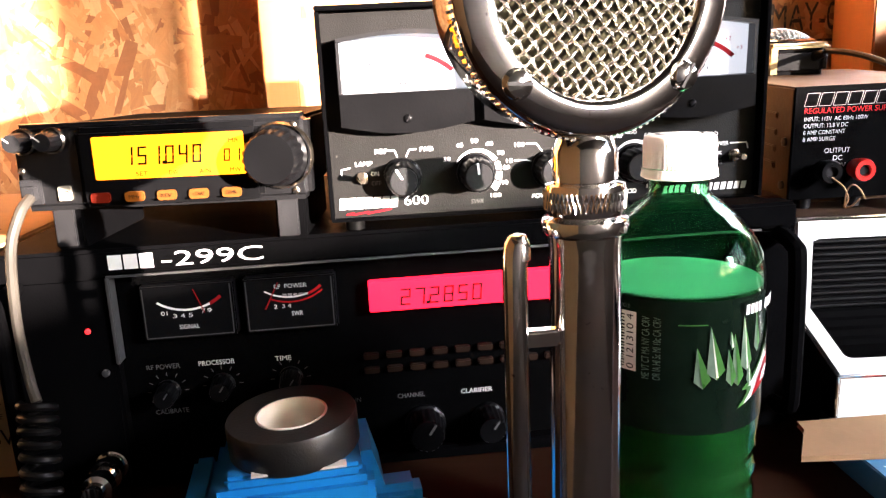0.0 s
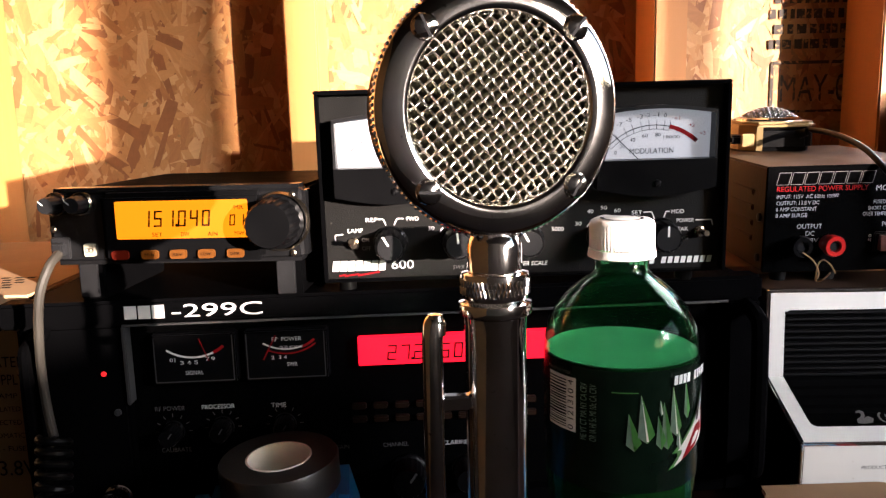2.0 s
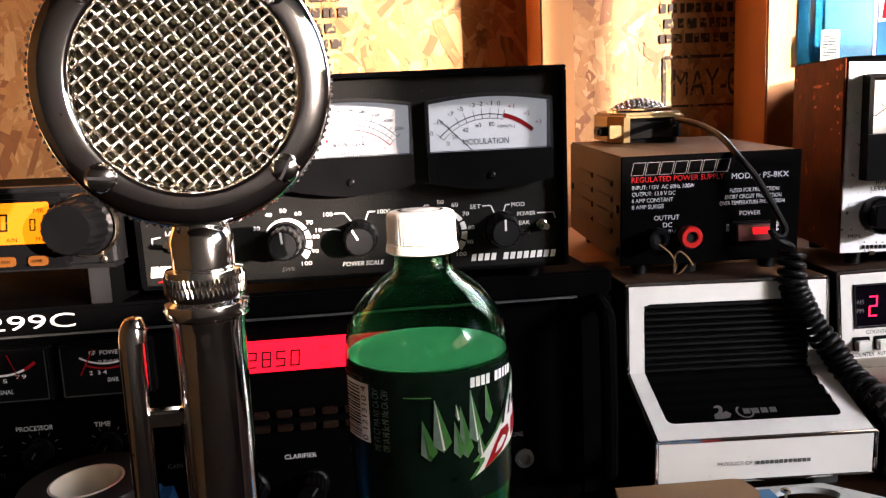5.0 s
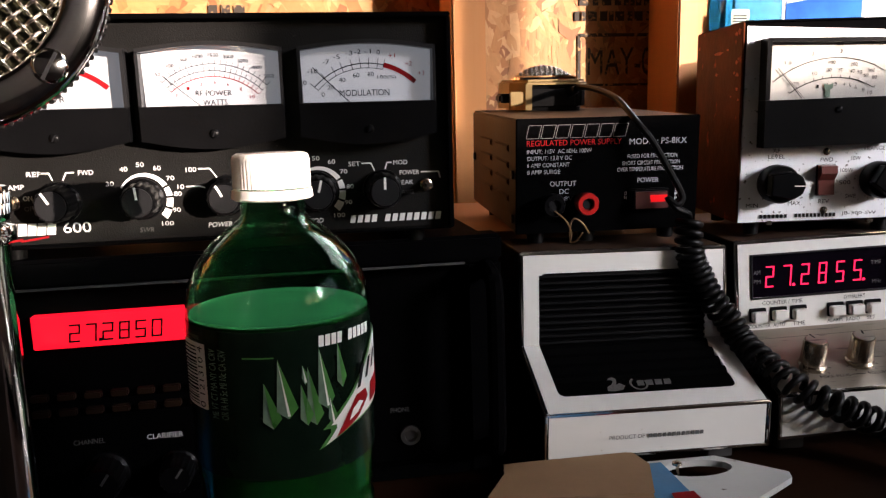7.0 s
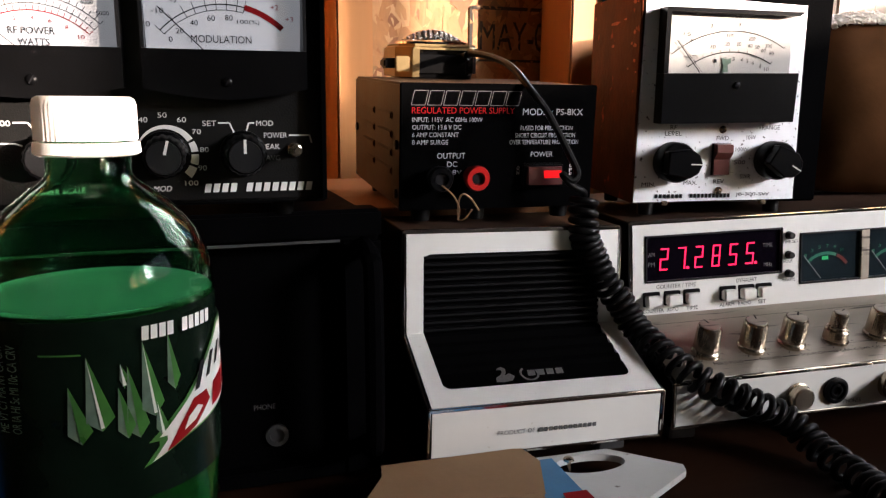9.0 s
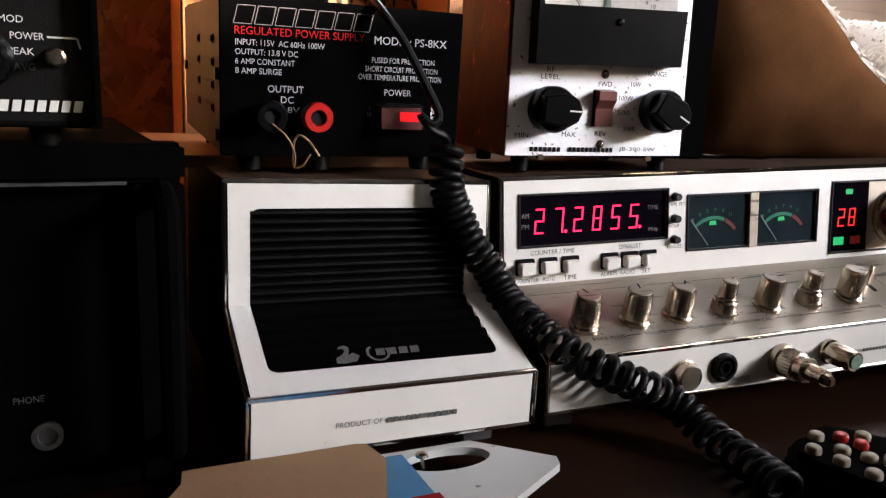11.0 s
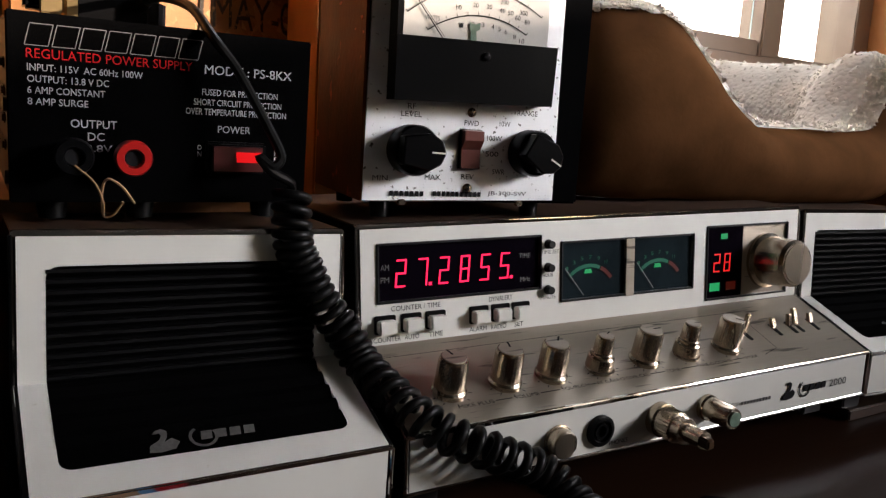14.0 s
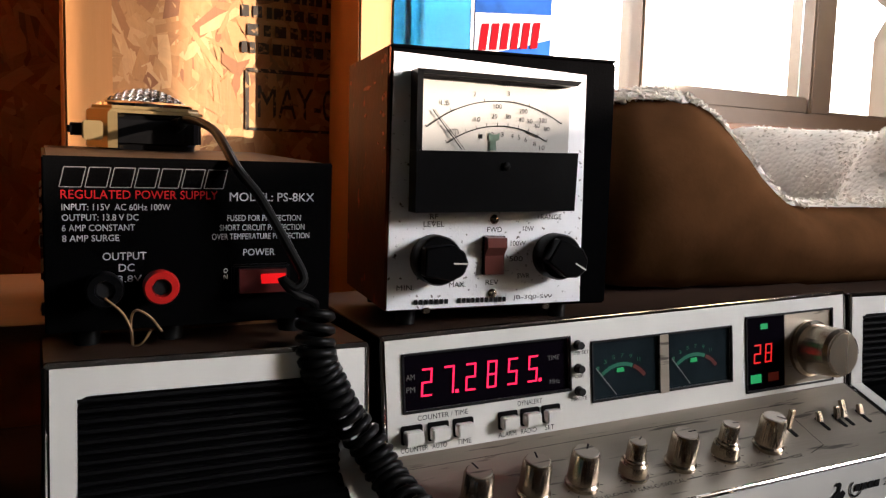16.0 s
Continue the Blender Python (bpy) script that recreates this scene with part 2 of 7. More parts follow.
FLEECE = surface("cream_fleece", (0.74, 0.69, 0.61), 0.95, var=0.06, scale=60, bump=0.6, grain=150, spec=0.1)
ft = FLEECE.node_tree
see = ft.nodes.new("ShaderNodeBsdfTranslucent")
see.inputs[0].default_value = (0.80, 0.76, 0.70, 1)
blend = ft.nodes.new("ShaderNodeMixShader")
blend.inputs[0].default_value = 0.5
ft.links.new(ft.nodes["Principled BSDF"].outputs[0], blend.inputs[1])
ft.links.new(see.outputs[0], blend.inputs[2])
ft.links.new(blend.outputs[0], ft.nodes["Material Output"].inputs[0])
curls = ft.nodes.new("ShaderNodeTexVoronoi")
curls.inputs["Scale"].default_value = 210
curls.inputs["Randomness"].default_value = 0.9
place = ft.nodes.new("ShaderNodeTexCoord")
ft.links.new(place.outputs["Object"], curls.inputs["Vector"])
pile = ft.nodes["Bump"]
pile.invert = True
pile.inputs["Distance"].default_value = 0.0022
ft.links.new(curls.outputs["Distance"], pile.inputs["Height"])
ft.links.new(pile.outputs[0], see.inputs["Normal"])
BOTTLE_GREEN = clear("green_bottle_plastic", (0.36, 0.78, 0.48), 0.03, 1.25)
SODA = clear("green_soda", (0.03, 0.13, 0.035), 0.25, 1.33, 0.75)
# same soda, lighter colour stands in for light on the surface
SODA_TOP_LIT = surface("soda_lit_surface", (0.085, 0.235, 0.15), 0.15, var=0.08, bump=0)
LABEL_DARK = surface("dark_green_bottle_label", (0.004, 0.010, 0.006), 0.22, var=0.3, scale=60, bump=0.03, spec=0.18)
LEAF_GREEN = surface("bright_green_print", (0.05, 0.18, 0.035), 0.3, var=0.3, scale=120, bump=0)
LEAF_GREY = surface("grey_green_print", (0.12, 0.18, 0.135), 0.3, var=0.4, scale=140, bump=0)
TEAL_JUG = clear("teal_blue_jug", (0.015, 0.14, 0.26), 0.15, 1.3, 0.6)
JUG_RED = surface("red_label_print", (0.24, 0.004, 0.008), 0.7, var=0.1, bump=0, spec=0.02)
JUG_WHITE = surface("white_label_print", (0.50, 0.51, 0.54), 0.7, var=0.06, bump=0, spec=0.02)
LABEL_BLUE = surface("blue_printed_label", (0.016, 0.085, 0.34), 0.6, var=0.5, scale=14, spots=(0.28, 0.36, 0.50), spot_amount=0.05, spot_scale=16, spec=0.03)
BROWN_KEY = surface("brown_plastic_key", (0.014, 0.0065, 0.0035), 0.45, var=0.2, bump=0.05, spec=0.2)
MIC_CLOTH = surface("dark_olive_cloth", (0.012, 0.011, 0.006), 0.9, var=0.3, bump=0.3, grain=900, spec=0.05)
KEY_CREAM = surface("cream_key", (0.42, 0.37, 0.27), 0.6, var=0.1)
BUTTON_CREAM = surface("cream_rubber_button", (0.22, 0.185, 0.13), 0.6, var=0.1, bump=0.1)


# ---- mesh helpers ----
def box(bm, x0, x1, y0, y1, z0, z1, bevel=0.0, seg=2):
    got = bmesh.ops.create_cube(bm, size=1, matrix=Matrix.LocRotScale(((x0 + x1) / 2, (y0 + y1) / 2, (z0 + z1) / 2), None, (x1 - x0, y1 - y0, z1 - z0)))
    if bevel:
        edges = list({e for v in got["verts"] for e in v.link_edges})
        bmesh.ops.bevel(bm, geom=edges, offset=bevel, segments=seg, affect="EDGES", clamp_overlap=True)
    return bm


def rod(bm, p0, p1, r0, r1=None, seg=20, caps=True):
    """A cylinder or cone from p0 to p1."""
    p0, p1 = Vector(p0), Vector(p1)
    d = p1 - p0
    m = Matrix.Translation((p0 + p1) / 2) @ d.to_track_quat("Z", "Y").to_matrix().to_4x4()
    bmesh.ops.create_cone(bm, cap_ends=caps, segments=seg, radius1=r0, radius2=r0 if r1 is None else r1, depth=d.length, matrix=m)
    return bm


def lathe(bm, profile, seg=40, m=None, close=False):
    """Turns a profile of (radius, height) round z."""
    m = m or Matrix()
    rings = []
    for r, z in profile:
        if r < 1e-6:
            rings.append([bm.verts.new(m @ Vector((0, 0, z)))])
        else:
            rings.append([bm.verts.new(m @ Vector((r * math.cos(2 * math.pi * i / seg), r * math.sin(2 * math.pi * i / seg), z))) for i in range(seg)])
    pairs = list(zip(rings, rings[1:])) + ([(rings[-1], rings[0])] if close else [])
    for a, b in pairs:
        for i in range(seg):
            j = (i + 1) % seg
            if len(a) == 1 and len(b) == 1:
                continue
            if len(a) == 1:
                bm.faces.new((a[0], b[j], b[i]))
            elif len(b) == 1:
                bm.faces.new((a[i], a[j], b[0]))
            else:
                bm.faces.new((a[i], a[j], b[j], b[i]))
    return bm


def prism(bm, outline, depth, m=None):
    """An outline in the plane's x and y, made depth thick along its normal."""
    m = m or Matrix()
    a = [bm.verts.new(m @ Vector((x, y, 0))) for x, y in outline]
    b = [bm.verts.new(m @ Vector((x, y, depth))) for x, y in outline]
    n = len(a)
    bm.faces.new(a[::-1])
    bm.faces.new(b)
    for i in range(n):
        bm.faces.new((a[i], a[(i + 1) % n], b[(i + 1) % n], b[i]))
    return bm


def holed_plate(outer, holes, depth, m):
    """A flat plate with holes through it, in the plane of m."""
    bm = NB()
    rings = []
    for z in (0.0, depth):
        edges, level = [], []
        for loop in [outer] + holes:
            vs = [bm.verts.new(m @ Vector((x, y, z))) for x, y in loop]
            edges += [bm.edges.new((vs[i], vs[(i + 1) % len(vs)])) for i in range(len(vs))]
            level.append(vs)
        bmesh.ops.triangle_fill(bm, use_beauty=True, edges=edges)
        rings.append(level)
    for a, b in zip(*rings):
        for i in range(len(a)):
            bm.faces.new((a[i], a[(i + 1) % len(a)], b[(i + 1) % len(b)], b[i]))
    return bm


def tube(bm, points, r, seg=8, closed=False):
    pts = [Vector(p) for p in points]
    rings, up = [], Vector((0.13, 0.21, 1)).normalized()
    for i, p in enumerate(pts):
        d = (pts[min(i + 1, len(pts) - 1)] - pts[max(i - 1, 0)]).normalized()
        side = d.cross(up)
        if side.length < 1e-4:
            side = d.cross(Vector((1, 0, 0)))
        side.normalize()
        up = side.cross(d).normalized()
        rings.append([bm.verts.new(p + r * (math.cos(2 * math.pi * k / seg) * side + math.sin(2 * math.pi * k / seg) * up)) for k in range(seg)])
    for a, b in zip(rings, rings[1:]):
        for k in range(seg):
            bm.faces.new((a[k], a[(k + 1) % seg], b[(k + 1) % seg], b[k]))
    bm.faces.new(rings[0][::-1])
    bm.faces.new(rings[-1])
    return bm


def curve_points(knots, n):
    """A smooth line through knots (Catmull-Rom), n points a span."""
    k = [Vector(p) for p in knots]
    k = [2 * k[0] - k[1]] + k + [2 * k[-1] - k[-2]]
    out = []
    for i in range(1, len(k) - 2):
        for s in range(n):
            t = s / n
            out.append(0.5 * (2 * k[i] + (k[i + 1] - k[i - 1]) * t + (2 * k[i - 1] - 5 * k[i] + 4 * k[i + 1] - k[i + 2]) * t * t + (3 * k[i] - k[i - 1] - 3 * k[i + 1] + k[i + 2]) * t ** 3))
    return out + [k[-2]]


def coil_points(knots, r, turns, per_turn=14):
    line = curve_points(knots, 40)
    out, n = [], int(turns * per_turn)
    for i in range(n + 1):
        f = i / n * (len(line) - 1)
        a = min(int(f), len(line) - 2)
        p, d = line[a].lerp(line[a + 1], f - a), (line[a + 1] - line[a]).normalized()
        s = d.cross(Vector((0, 0, 1)))
        s = s.normalized() if s.length > 1e-3 else Vector((1, 0, 0))
        u = s.cross(d)
        w = 2 * math.pi * i / per_turn
        out.append(p + r * (math.cos(w) * s + math.sin(w) * u))
    return out


def rounded(w, h, r, n=5, x=0.0, y=0.0):
    """The outline of a rectangle with round corners, from its lower left corner (x, y)."""
    out = []
    for cx, cy, a0 in ((w - r, r, -90), (w - r, h - r, 0), (r, h - r, 90), (r, r, 180)):
        out += [(x + cx + r * math.cos(radians(a0 + 90 * i / n)), y + cy + r * math.sin(radians(a0 + 90 * i / n))) for i in range(n + 1)]
    return out


def smooth(ob, degrees=35):
    me = ob.data
    me.polygons.foreach_set("use_smooth", [True] * len(me.polygons))
    me.set_sharp_from_angle(angle=radians(degrees))
    return ob


def thing(name, m, label, category, group=""):
    ob = new(name)
    ob.empty_display_size = 0.02
    ob.matrix_world = m
    return tagged(ob, label, category, group)


def part(name, bm, material, parent, label="", sharp=35):
    """Links a bmesh as one mesh object under a thing or a part, in the parent's space."""
    if isinstance(bm, bmesh.types.BMesh):
        bmesh.ops.recalc_face_normals(bm, faces=bm.faces)
        me = bpy.data.meshes.new(name)
        bm.to_mesh(me)
        bm.free()
    else:
        me = bm
    me.materials.clear()
    me.materials.append(material)
    ob = new(name, me)
    ob.parent = parent
    smooth(ob, sharp)
    if label:
        tagged(ob, label)
    return ob


def solid(name, bm, material, label, category="", kind="", group=""):
    """A thing of one mesh, in world space."""
    return tagged(part(name, bm, material, None), label, category, group, kind)


NB = bmesh.new


def plane_at(x, y, z, lean=0.0):
    """A panel's own plane: x right, y up the panel, normal out of it towards -y."""
    return Matrix.Translation((x, y, z)) @ pose(0, 0, 0, 90 - lean)


def letters(body):
    cu = bpy.data.curves.new("lettering", "FONT")
    cu.body, cu.size, cu.align_x, cu.resolution_u = body, 1.0, "LEFT", 3
    ob = bpy.data.objects.new("lettering", cu)
    me = bpy.data.meshes.new_from_object(ob)
    bpy.data.objects.remove(ob)
    bpy.data.curves.remove(cu)
    return me


def write(parent, body, plane, x, y, w, h, material, slant=0.0, lift=0.0004):
    """Lettering whose box starts at (x, y) on the plane and is w wide and h high."""
    me = letters(body)
    co = np.empty(len(me.vertices) * 3)
    me.vertices.foreach_get("co", co)
    co = co.reshape(-1, 3)
    lo, hi = co.min(0), co.max(0)
    for v in me.vertices:
        u, t = (v.co.x - lo[0]) / (hi[0] - lo[0]), (v.co.y - lo[1]) / max(1e-6, hi[1] - lo[1])
        v.co = plane @ Vector((x + u * w + slant * t * h, y + t * h, lift))
    return part("lettering", me, material, parent)


SEGS = {"0": "abcdef", "1": "bc", "2": "abged", "3": "abgcd", "4": "fgbc", "5": "afgcd", "6": "afgedc", "7": "abc", "8": "abcdefg", "9": "abcfgd", "Y": "fgbc"}


def seven_segment(parent, body, plane, x, y, w, h, pitch, material, stroke=0.16, slant=0.1, lift=0.0005, name="digit"):
    """Segment digits, each one a part; a dot takes no room of its own."""
    s = stroke * w
    bars = {"a": (0, h - s, w, h), "d": (0, 0, w, s), "g": (0, h / 2 - s / 2, w, h / 2 + s / 2), "f": (0, h / 2, s, h), "b": (w - s, h / 2, w, h), "e": (0, 0, s, h / 2), "c": (w - s, 0, w, h / 2)}
    cx = x
    for ch in body:
        bm = NB()
        if ch == ".":
            q = [(cx - pitch + w + 0.7 * s, 0), (cx - pitch + w + 2.2 * s, 0), (cx - pitch + w + 2.2 * s, 1.4 * s), (cx - pitch + w + 0.7 * s, 1.4 * s)]
            prism(bm, [(a + slant * b, y + b) for a, b in q], 0.0002, plane @ Matrix.Translation((0, 0, lift)))
            part("decimal_point", bm, material, parent)
            continue
        if ch != " ":
            for k in SEGS[ch]:
                x0, y0, x1, y1 = bars[k]
                g = 0.12 * s
                q = [(x0 + g, y0 + g), (x1 - g, y0 + g), (x1 - g, y1 - g), (x0 + g, y1 - g)]
                prism(bm, [(cx + a + slant * b, y + b) for a, b in q], 0.0002, plane @ Matrix.Translation((0, 0, lift)))
            part(name, bm, material, parent)
        cx += pitch


def flat(bm, outline, plane, lift=0.0004, depth=0.0002):
    return prism(bm, outline, depth, plane @ Matrix.Translation((0, 0, lift)))


def arc_band(bm, plane, cx, cy, r, a0, a1, w, n=24, lift=0.0004):
    """A strip along a circle, angles in degrees from straight up, to the right."""
    up = [(cx + (r + w / 2) * math.sin(radians(a0 + (a1 - a0) * i / n)), cy + (r + w / 2) * math.cos(radians(a0 + (a1 - a0) * i / n))) for i in range(n + 1)]
    dn = [(cx + (r - w / 2) * math.sin(radians(a0 + (a1 - a0) * i / n)), cy + (r - w / 2) * math.cos(radians(a0 + (a1 - a0) * i / n))) for i in range(n + 1)]
    for i in range(n):
        vs = [plane @ Vector((*p, lift)) for p in (dn[i], dn[i + 1], up[i + 1], up[i])]
        bm.faces.new([bm.verts.new(v) for v in vs])
    return bm


def ticks(bm, plane, cx, cy, r0, r1, angles, w, lift=0.0004):
    for a in angles:
        s, c = math.sin(radians(a)), math.cos(radians(a))
        q = [(cx + r0 * s - w * c, cy + r0 * c + w * s), (cx + r0 * s + w * c, cy + r0 * c - w * s), (cx + r1 * s + w * c, cy + r1 * c - w * s), (cx + r1 * s - w * c, cy + r1 * c + w * s)]
        bm.faces.new([bm.verts.new(plane @ Vector((*p, lift))) for p in q])
    return bm


def strip(bm, plane, points, w, lift=0.0004):
    """A printed line through points of the plane."""
    for (x0, y0), (x1, y1) in zip(points, points[1:]):
        d = Vector((x1 - x0, y1 - y0)).normalized() * w / 2
        q = [(x0 - d.y, y0 + d.x), (x0 + d.y, y0 - d.x), (x1 + d.y, y1 - d.x), (x1 - d.y, y1 + d.x)]
        bm.faces.new([bm.verts.new(plane @ Vector((*p, lift))) for p in q])
    return bm


def block_marks(parent, plane, x, y, w, h, count, material, slant=0.0, gap=0.18, name="emblem_block"):
    """Plain blocks in place of a maker's mark."""
    p = w / count
    for i in range(count):
        bm = NB()
        a, b = x + i * p, x + i * p + p * (1 - gap)
        o = [(a, y), (b, y), (b, y + h), (a, y + h)]
        flat(bm, [(u + slant * (v - y), v) for u, v in o], plane)
        part(name, bm, material, parent)


def skirted_knob(parent, plane, x, y, r, depth, body, pointer=0.0, mark=None, flutes=18, skirt=None, cap=None, name="knob", flute=0.05):
    """A fluted knob standing out of a panel, with its pointer line turned by some degrees."""
    m = plane @ Matrix.Translation((x, y, 0))
    flute = (0.004 if name == "channel_knob" else 0.012) if body == NICKEL else flute
    bm = NB()
    prof = [(0, 0), (r * 1.12, 0), (r * 1.12, depth * 0.12), (r, depth * 0.18), (r * 0.94, depth * 0.9), (r * 0.84, depth), (0, depth)]
    seg = flutes * 4
    rings = []
    for k, (pr, pz) in enumerate(prof[1:-1]):
        rings.append([bm.verts.new(m @ Vector(((pr - (flute * r if 2 <= k <= 3 and (i // 2) % 2 else 0)) * math.cos(2 * math.pi * i / seg), (pr - (flute * r if 2 <= k <= 3 and (i // 2) % 2 else 0)) * math.sin(2 * math.pi * i / seg), pz))) for i in range(seg)])
    for a, b in zip(rings, rings[1:]):
        for i in range(seg):
            bm.faces.new((a[i], a[(i + 1) % seg], b[(i + 1) % seg], b[i]))
    bm.faces.new(rings[0][::-1])
    bm.faces.new(rings[-1])
    knob = part(name, bm, body, parent, sharp=28)
    if cap:
        bm = NB()
        lathe(bm, [(0, depth), (r * 0.78, depth), (r * 0.76, depth + 0.0006), (0, depth + 0.0006)], 32, m)
        part("knob_cap", bm, cap, knob)
    if mark:
        bm = NB()
        strip(bm, m @ pose(0, 0, 0, 0, 0, -pointer), [(0, 0.15 * r), (0, 0.82 * r)], r * 0.13, depth + 0.0009)
        part("pointer", bm, mark, knob)
    return knob


def screw(parent, plane, x, y, r, material, turn=30.0):
    m = plane @ Matrix.Translation((x, y, 0))
    bm = NB()
    lathe(bm, [(r, 0), (r, 0.0006), (r * 0.8, r * 0.45), (r * 0.4, r * 0.6), (0, r * 0.62)], 20, m)
    ob = part("screw", bm, material, parent)
    bm = NB()
    box(bm, -r * 0.85, r * 0.85, -r * 0.1, r * 0.1, r * 0.45, r * 0.66)
    bmesh.ops.transform(bm, matrix=m @ pose(0, 0, 0, 0, 0, turn), verts=bm.verts)
    part("screw_slot", bm, DARK_INK, ob)
    return ob


# ---- the room ----
WALL_Y, FLOOR_Z, TOP_Z = 0.94, -0.75, 1.65


def wall(name, x0, x1, y0, y1, z0, z1, material, label):
    return solid(name, box(NB(), x0, x1, y0, y1, z0, z1), material, label, "wall", "structure")


WIN_X0, WIN_X1, WIN_Z0, WIN_Z1 = 0.585, 1.60, 0.29, 1.15
bm = NB()
box(bm, -1.6, WIN_X0, WALL_Y, 1.0, FLOOR_Z, TOP_Z)
box(bm, WIN_X1, 2.16, WALL_Y, 1.0, FLOOR_Z, TOP_Z)
box(bm, WIN_X0, WIN_X1, WALL_Y, 1.0, FLOOR_Z, WIN_Z0)
box(bm, WIN_X0, WIN_X1, WALL_Y, 1.0, WIN_Z1, TOP_Z)
wall_north = solid("wall_north", bm, OSB_BASE, "unpainted oriented strand board wall between pine studs", "wall", "structure")
# unseen sides of the room, added to limit light and fill chrome reflections
wall("wall_west", -1.66, -1.6, -2.5, 1.0, FLOOR_Z, TOP_Z, OSB_BASE, "unseen side wall, added, strand board colour for the chrome to reflect")
wall("wall_south", -1.66, 2.16, -2.56, -2.5, FLOOR_Z, TOP_Z, REAR_WALL_DARK, "unseen rear wall, added, dark for the chrome to reflect")
solid("floor", box(NB(), -1.66, 2.16, -2.56, 1.0, FLOOR_Z - 0.05, FLOOR_Z), ROOM_WOOD, "unseen brown floor, added to close the room", "floor", "structure")
solid("ceiling", box(NB(), -1.66, 2.16, -2.56, 1.0, TOP_Z, TOP_Z + 0.05), ROOM_WOOD, "unseen dark brown ceiling, added to close the room", "ceiling", "structure")

# side wall with three lights of window between posts
SILL = 0.53
bm = NB()
box(bm, 2.06, 2.12, -2.5, WALL_Y, FLOOR_Z, SILL)
box(bm, 2.06, 2.12, -2.5, WALL_Y, 1.25, TOP_Z)
for y0, y1 in ((-2.5, -2.42), (-1.72, -1.60), (-1.08, -0.94), (0.12, WALL_Y)):
    box(bm, 2.06, 2.12, y0, y1, SILL, 1.25)
solid("wall_east", bm, ROOM_WOOD, "brown panelled side wall with three window openings", "wall", "structure")
solid("ground", box(NB(), -60, 60, -60, 60, -1.6, -1.5), surface("dry_grass", (0.16, 0.15, 0.07), 0.9, scale=2), "dry grass outside the windows", "ground", "structure")

# strands pressed into the board
rng = random.Random(7)
verts, faces = [], []
for i in range(11000):
    x, z = rng.uniform(-0.95, 0.60), rng.uniform(0.06, 0.72)
    ln, wd, a = rng.uniform(0.014, 0.075), rng.uniform(0.004, 0.016), radians(rng.gauss(90, 42))
    y = WALL_Y - 0.0006 - 0.0014 * rng.random()
    c, s = math.cos(a), math.sin(a)
    o = []
    for u, v in ((-1, -1), (-0.3, -1.15), (0.6, -0.9), (1.05, -0.8), (0.9, 0.9), (0.1, 1.1), (-1.05, 0.95)):
        u, v = u * ln / 2 * rng.uniform(0.8, 1.1), v * wd / 2 * rng.uniform(0.7, 1.2)
        o.append((x + u * c - v * s, y + rng.uniform(0, 0.0003), z + u * s + v * c))
    if any(p[0] > WIN_X0 - 0.004 for p in o):
        continue
    faces.append(list(range(len(verts), len(verts) + 7))[::-1])
    verts += o
me = bpy.data.meshes.new("wood_strand")
me.from_pydata(verts, [], faces)
me.update()
strands = part("wood_strand", me, FLAKES, wall_north)
tagged(strands, "overlapping pale and brown wood strands", kind="stuff")

# printed stamp on the board, mirrored box and bars
P = plane_at(0, WALL_Y - 0.0033, 0)
bm = NB()
strip(bm, P, [(0.436, 0.258), (0.436, 0.320), (0.56, 0.320)], 0.004)
strip(bm, P, [(0.436, 0.259), (0.56, 0.259)], 0.003)
part("stamp_frame", bm, STAMP_INK, wall_north)
write(wall_north, "MAY-06", P, 0.447, 0.271, 0.100, 0.034, STAMP_INK)
marks = random.Random(4)
for x0, x1, z0, count in ((0.430, 0.545, 0.337, 5), (-0.008, 0.036, 0.345, 7)):
    for k in range(count):
        x = x0 + 0.006 * (k % 2)
        while x < x1 - 0.008 * marks.random():
            w = marks.uniform(0.005, 0.013)
            bm = flat(NB(), [(x, z0 + 0.0185 * k), (x + w, z0 + 0.0185 * k), (x + w, z0 + 0.0185 * k + 0.0115), (x, z0 + 0.0185 * k + 0.0115)], P, 0.0002, 0.0001)
            part("stamp_bar", bm, STAMP_INK, wall_north)
            x += w + marks.uniform(0.0015, 0.005)


def stud(x0, x1):
    bm = box(NB(), x0, x1, 0.85, WALL_Y - 0.0045, FLOOR_Z, TOP_Z, 0.002)
    solid("wall_stud", bm, PINE, "bare pine wall stud in front of strand board", "stud", "structure", "wall studs")


for x0 in (-0.95, -0.5585, -0.164, 0.2605, 0.5255):
    stud(x0, x0 + 0.038)
solid("wall_stud", box(NB(), 1.60, 1.64, 0.85, 0.936, FLOOR_Z, TOP_Z, 0.002), PINE, "bare pine wall stud beside the window", "stud", "structure", "wall studs")

# window
win = tagged(new("window_1"), "beige vinyl sliding window, bright daylight outside", "window", kind="structure")
bm = NB()
for a in ((WIN_X0, WIN_X1, WIN_Z0, 0.325), (WIN_X0, WIN_X1, 1.10, WIN_Z1), (WIN_X0, 0.625, 0.325, 1.10), (1.555, WIN_X1, 0.325, 1.10)):
    box(bm, a[0], a[1], 0.925, 1.0, a[2], a[3], 0.002)
part("window_frame", bm, VINYL_FRAME, win)
for x0, x1 in ((0.968, 1.035), (1.318, 1.368)):
    part("mullion", box(NB(), x0, x1, 0.935, 0.985, 0.325, 1.10, 0.003), VINYL_FRAME, win)
part("sash_rail", box(NB(), 1.035, 1.318, 0.94, 0.98, 0.325, 0.352, 0.003), VINYL_FRAME, win)
part("sash_rail", box(NB(), 1.368, 1.555, 0.94, 0.98, 0.325, 0.333, 0.003), VINYL_FRAME, win)
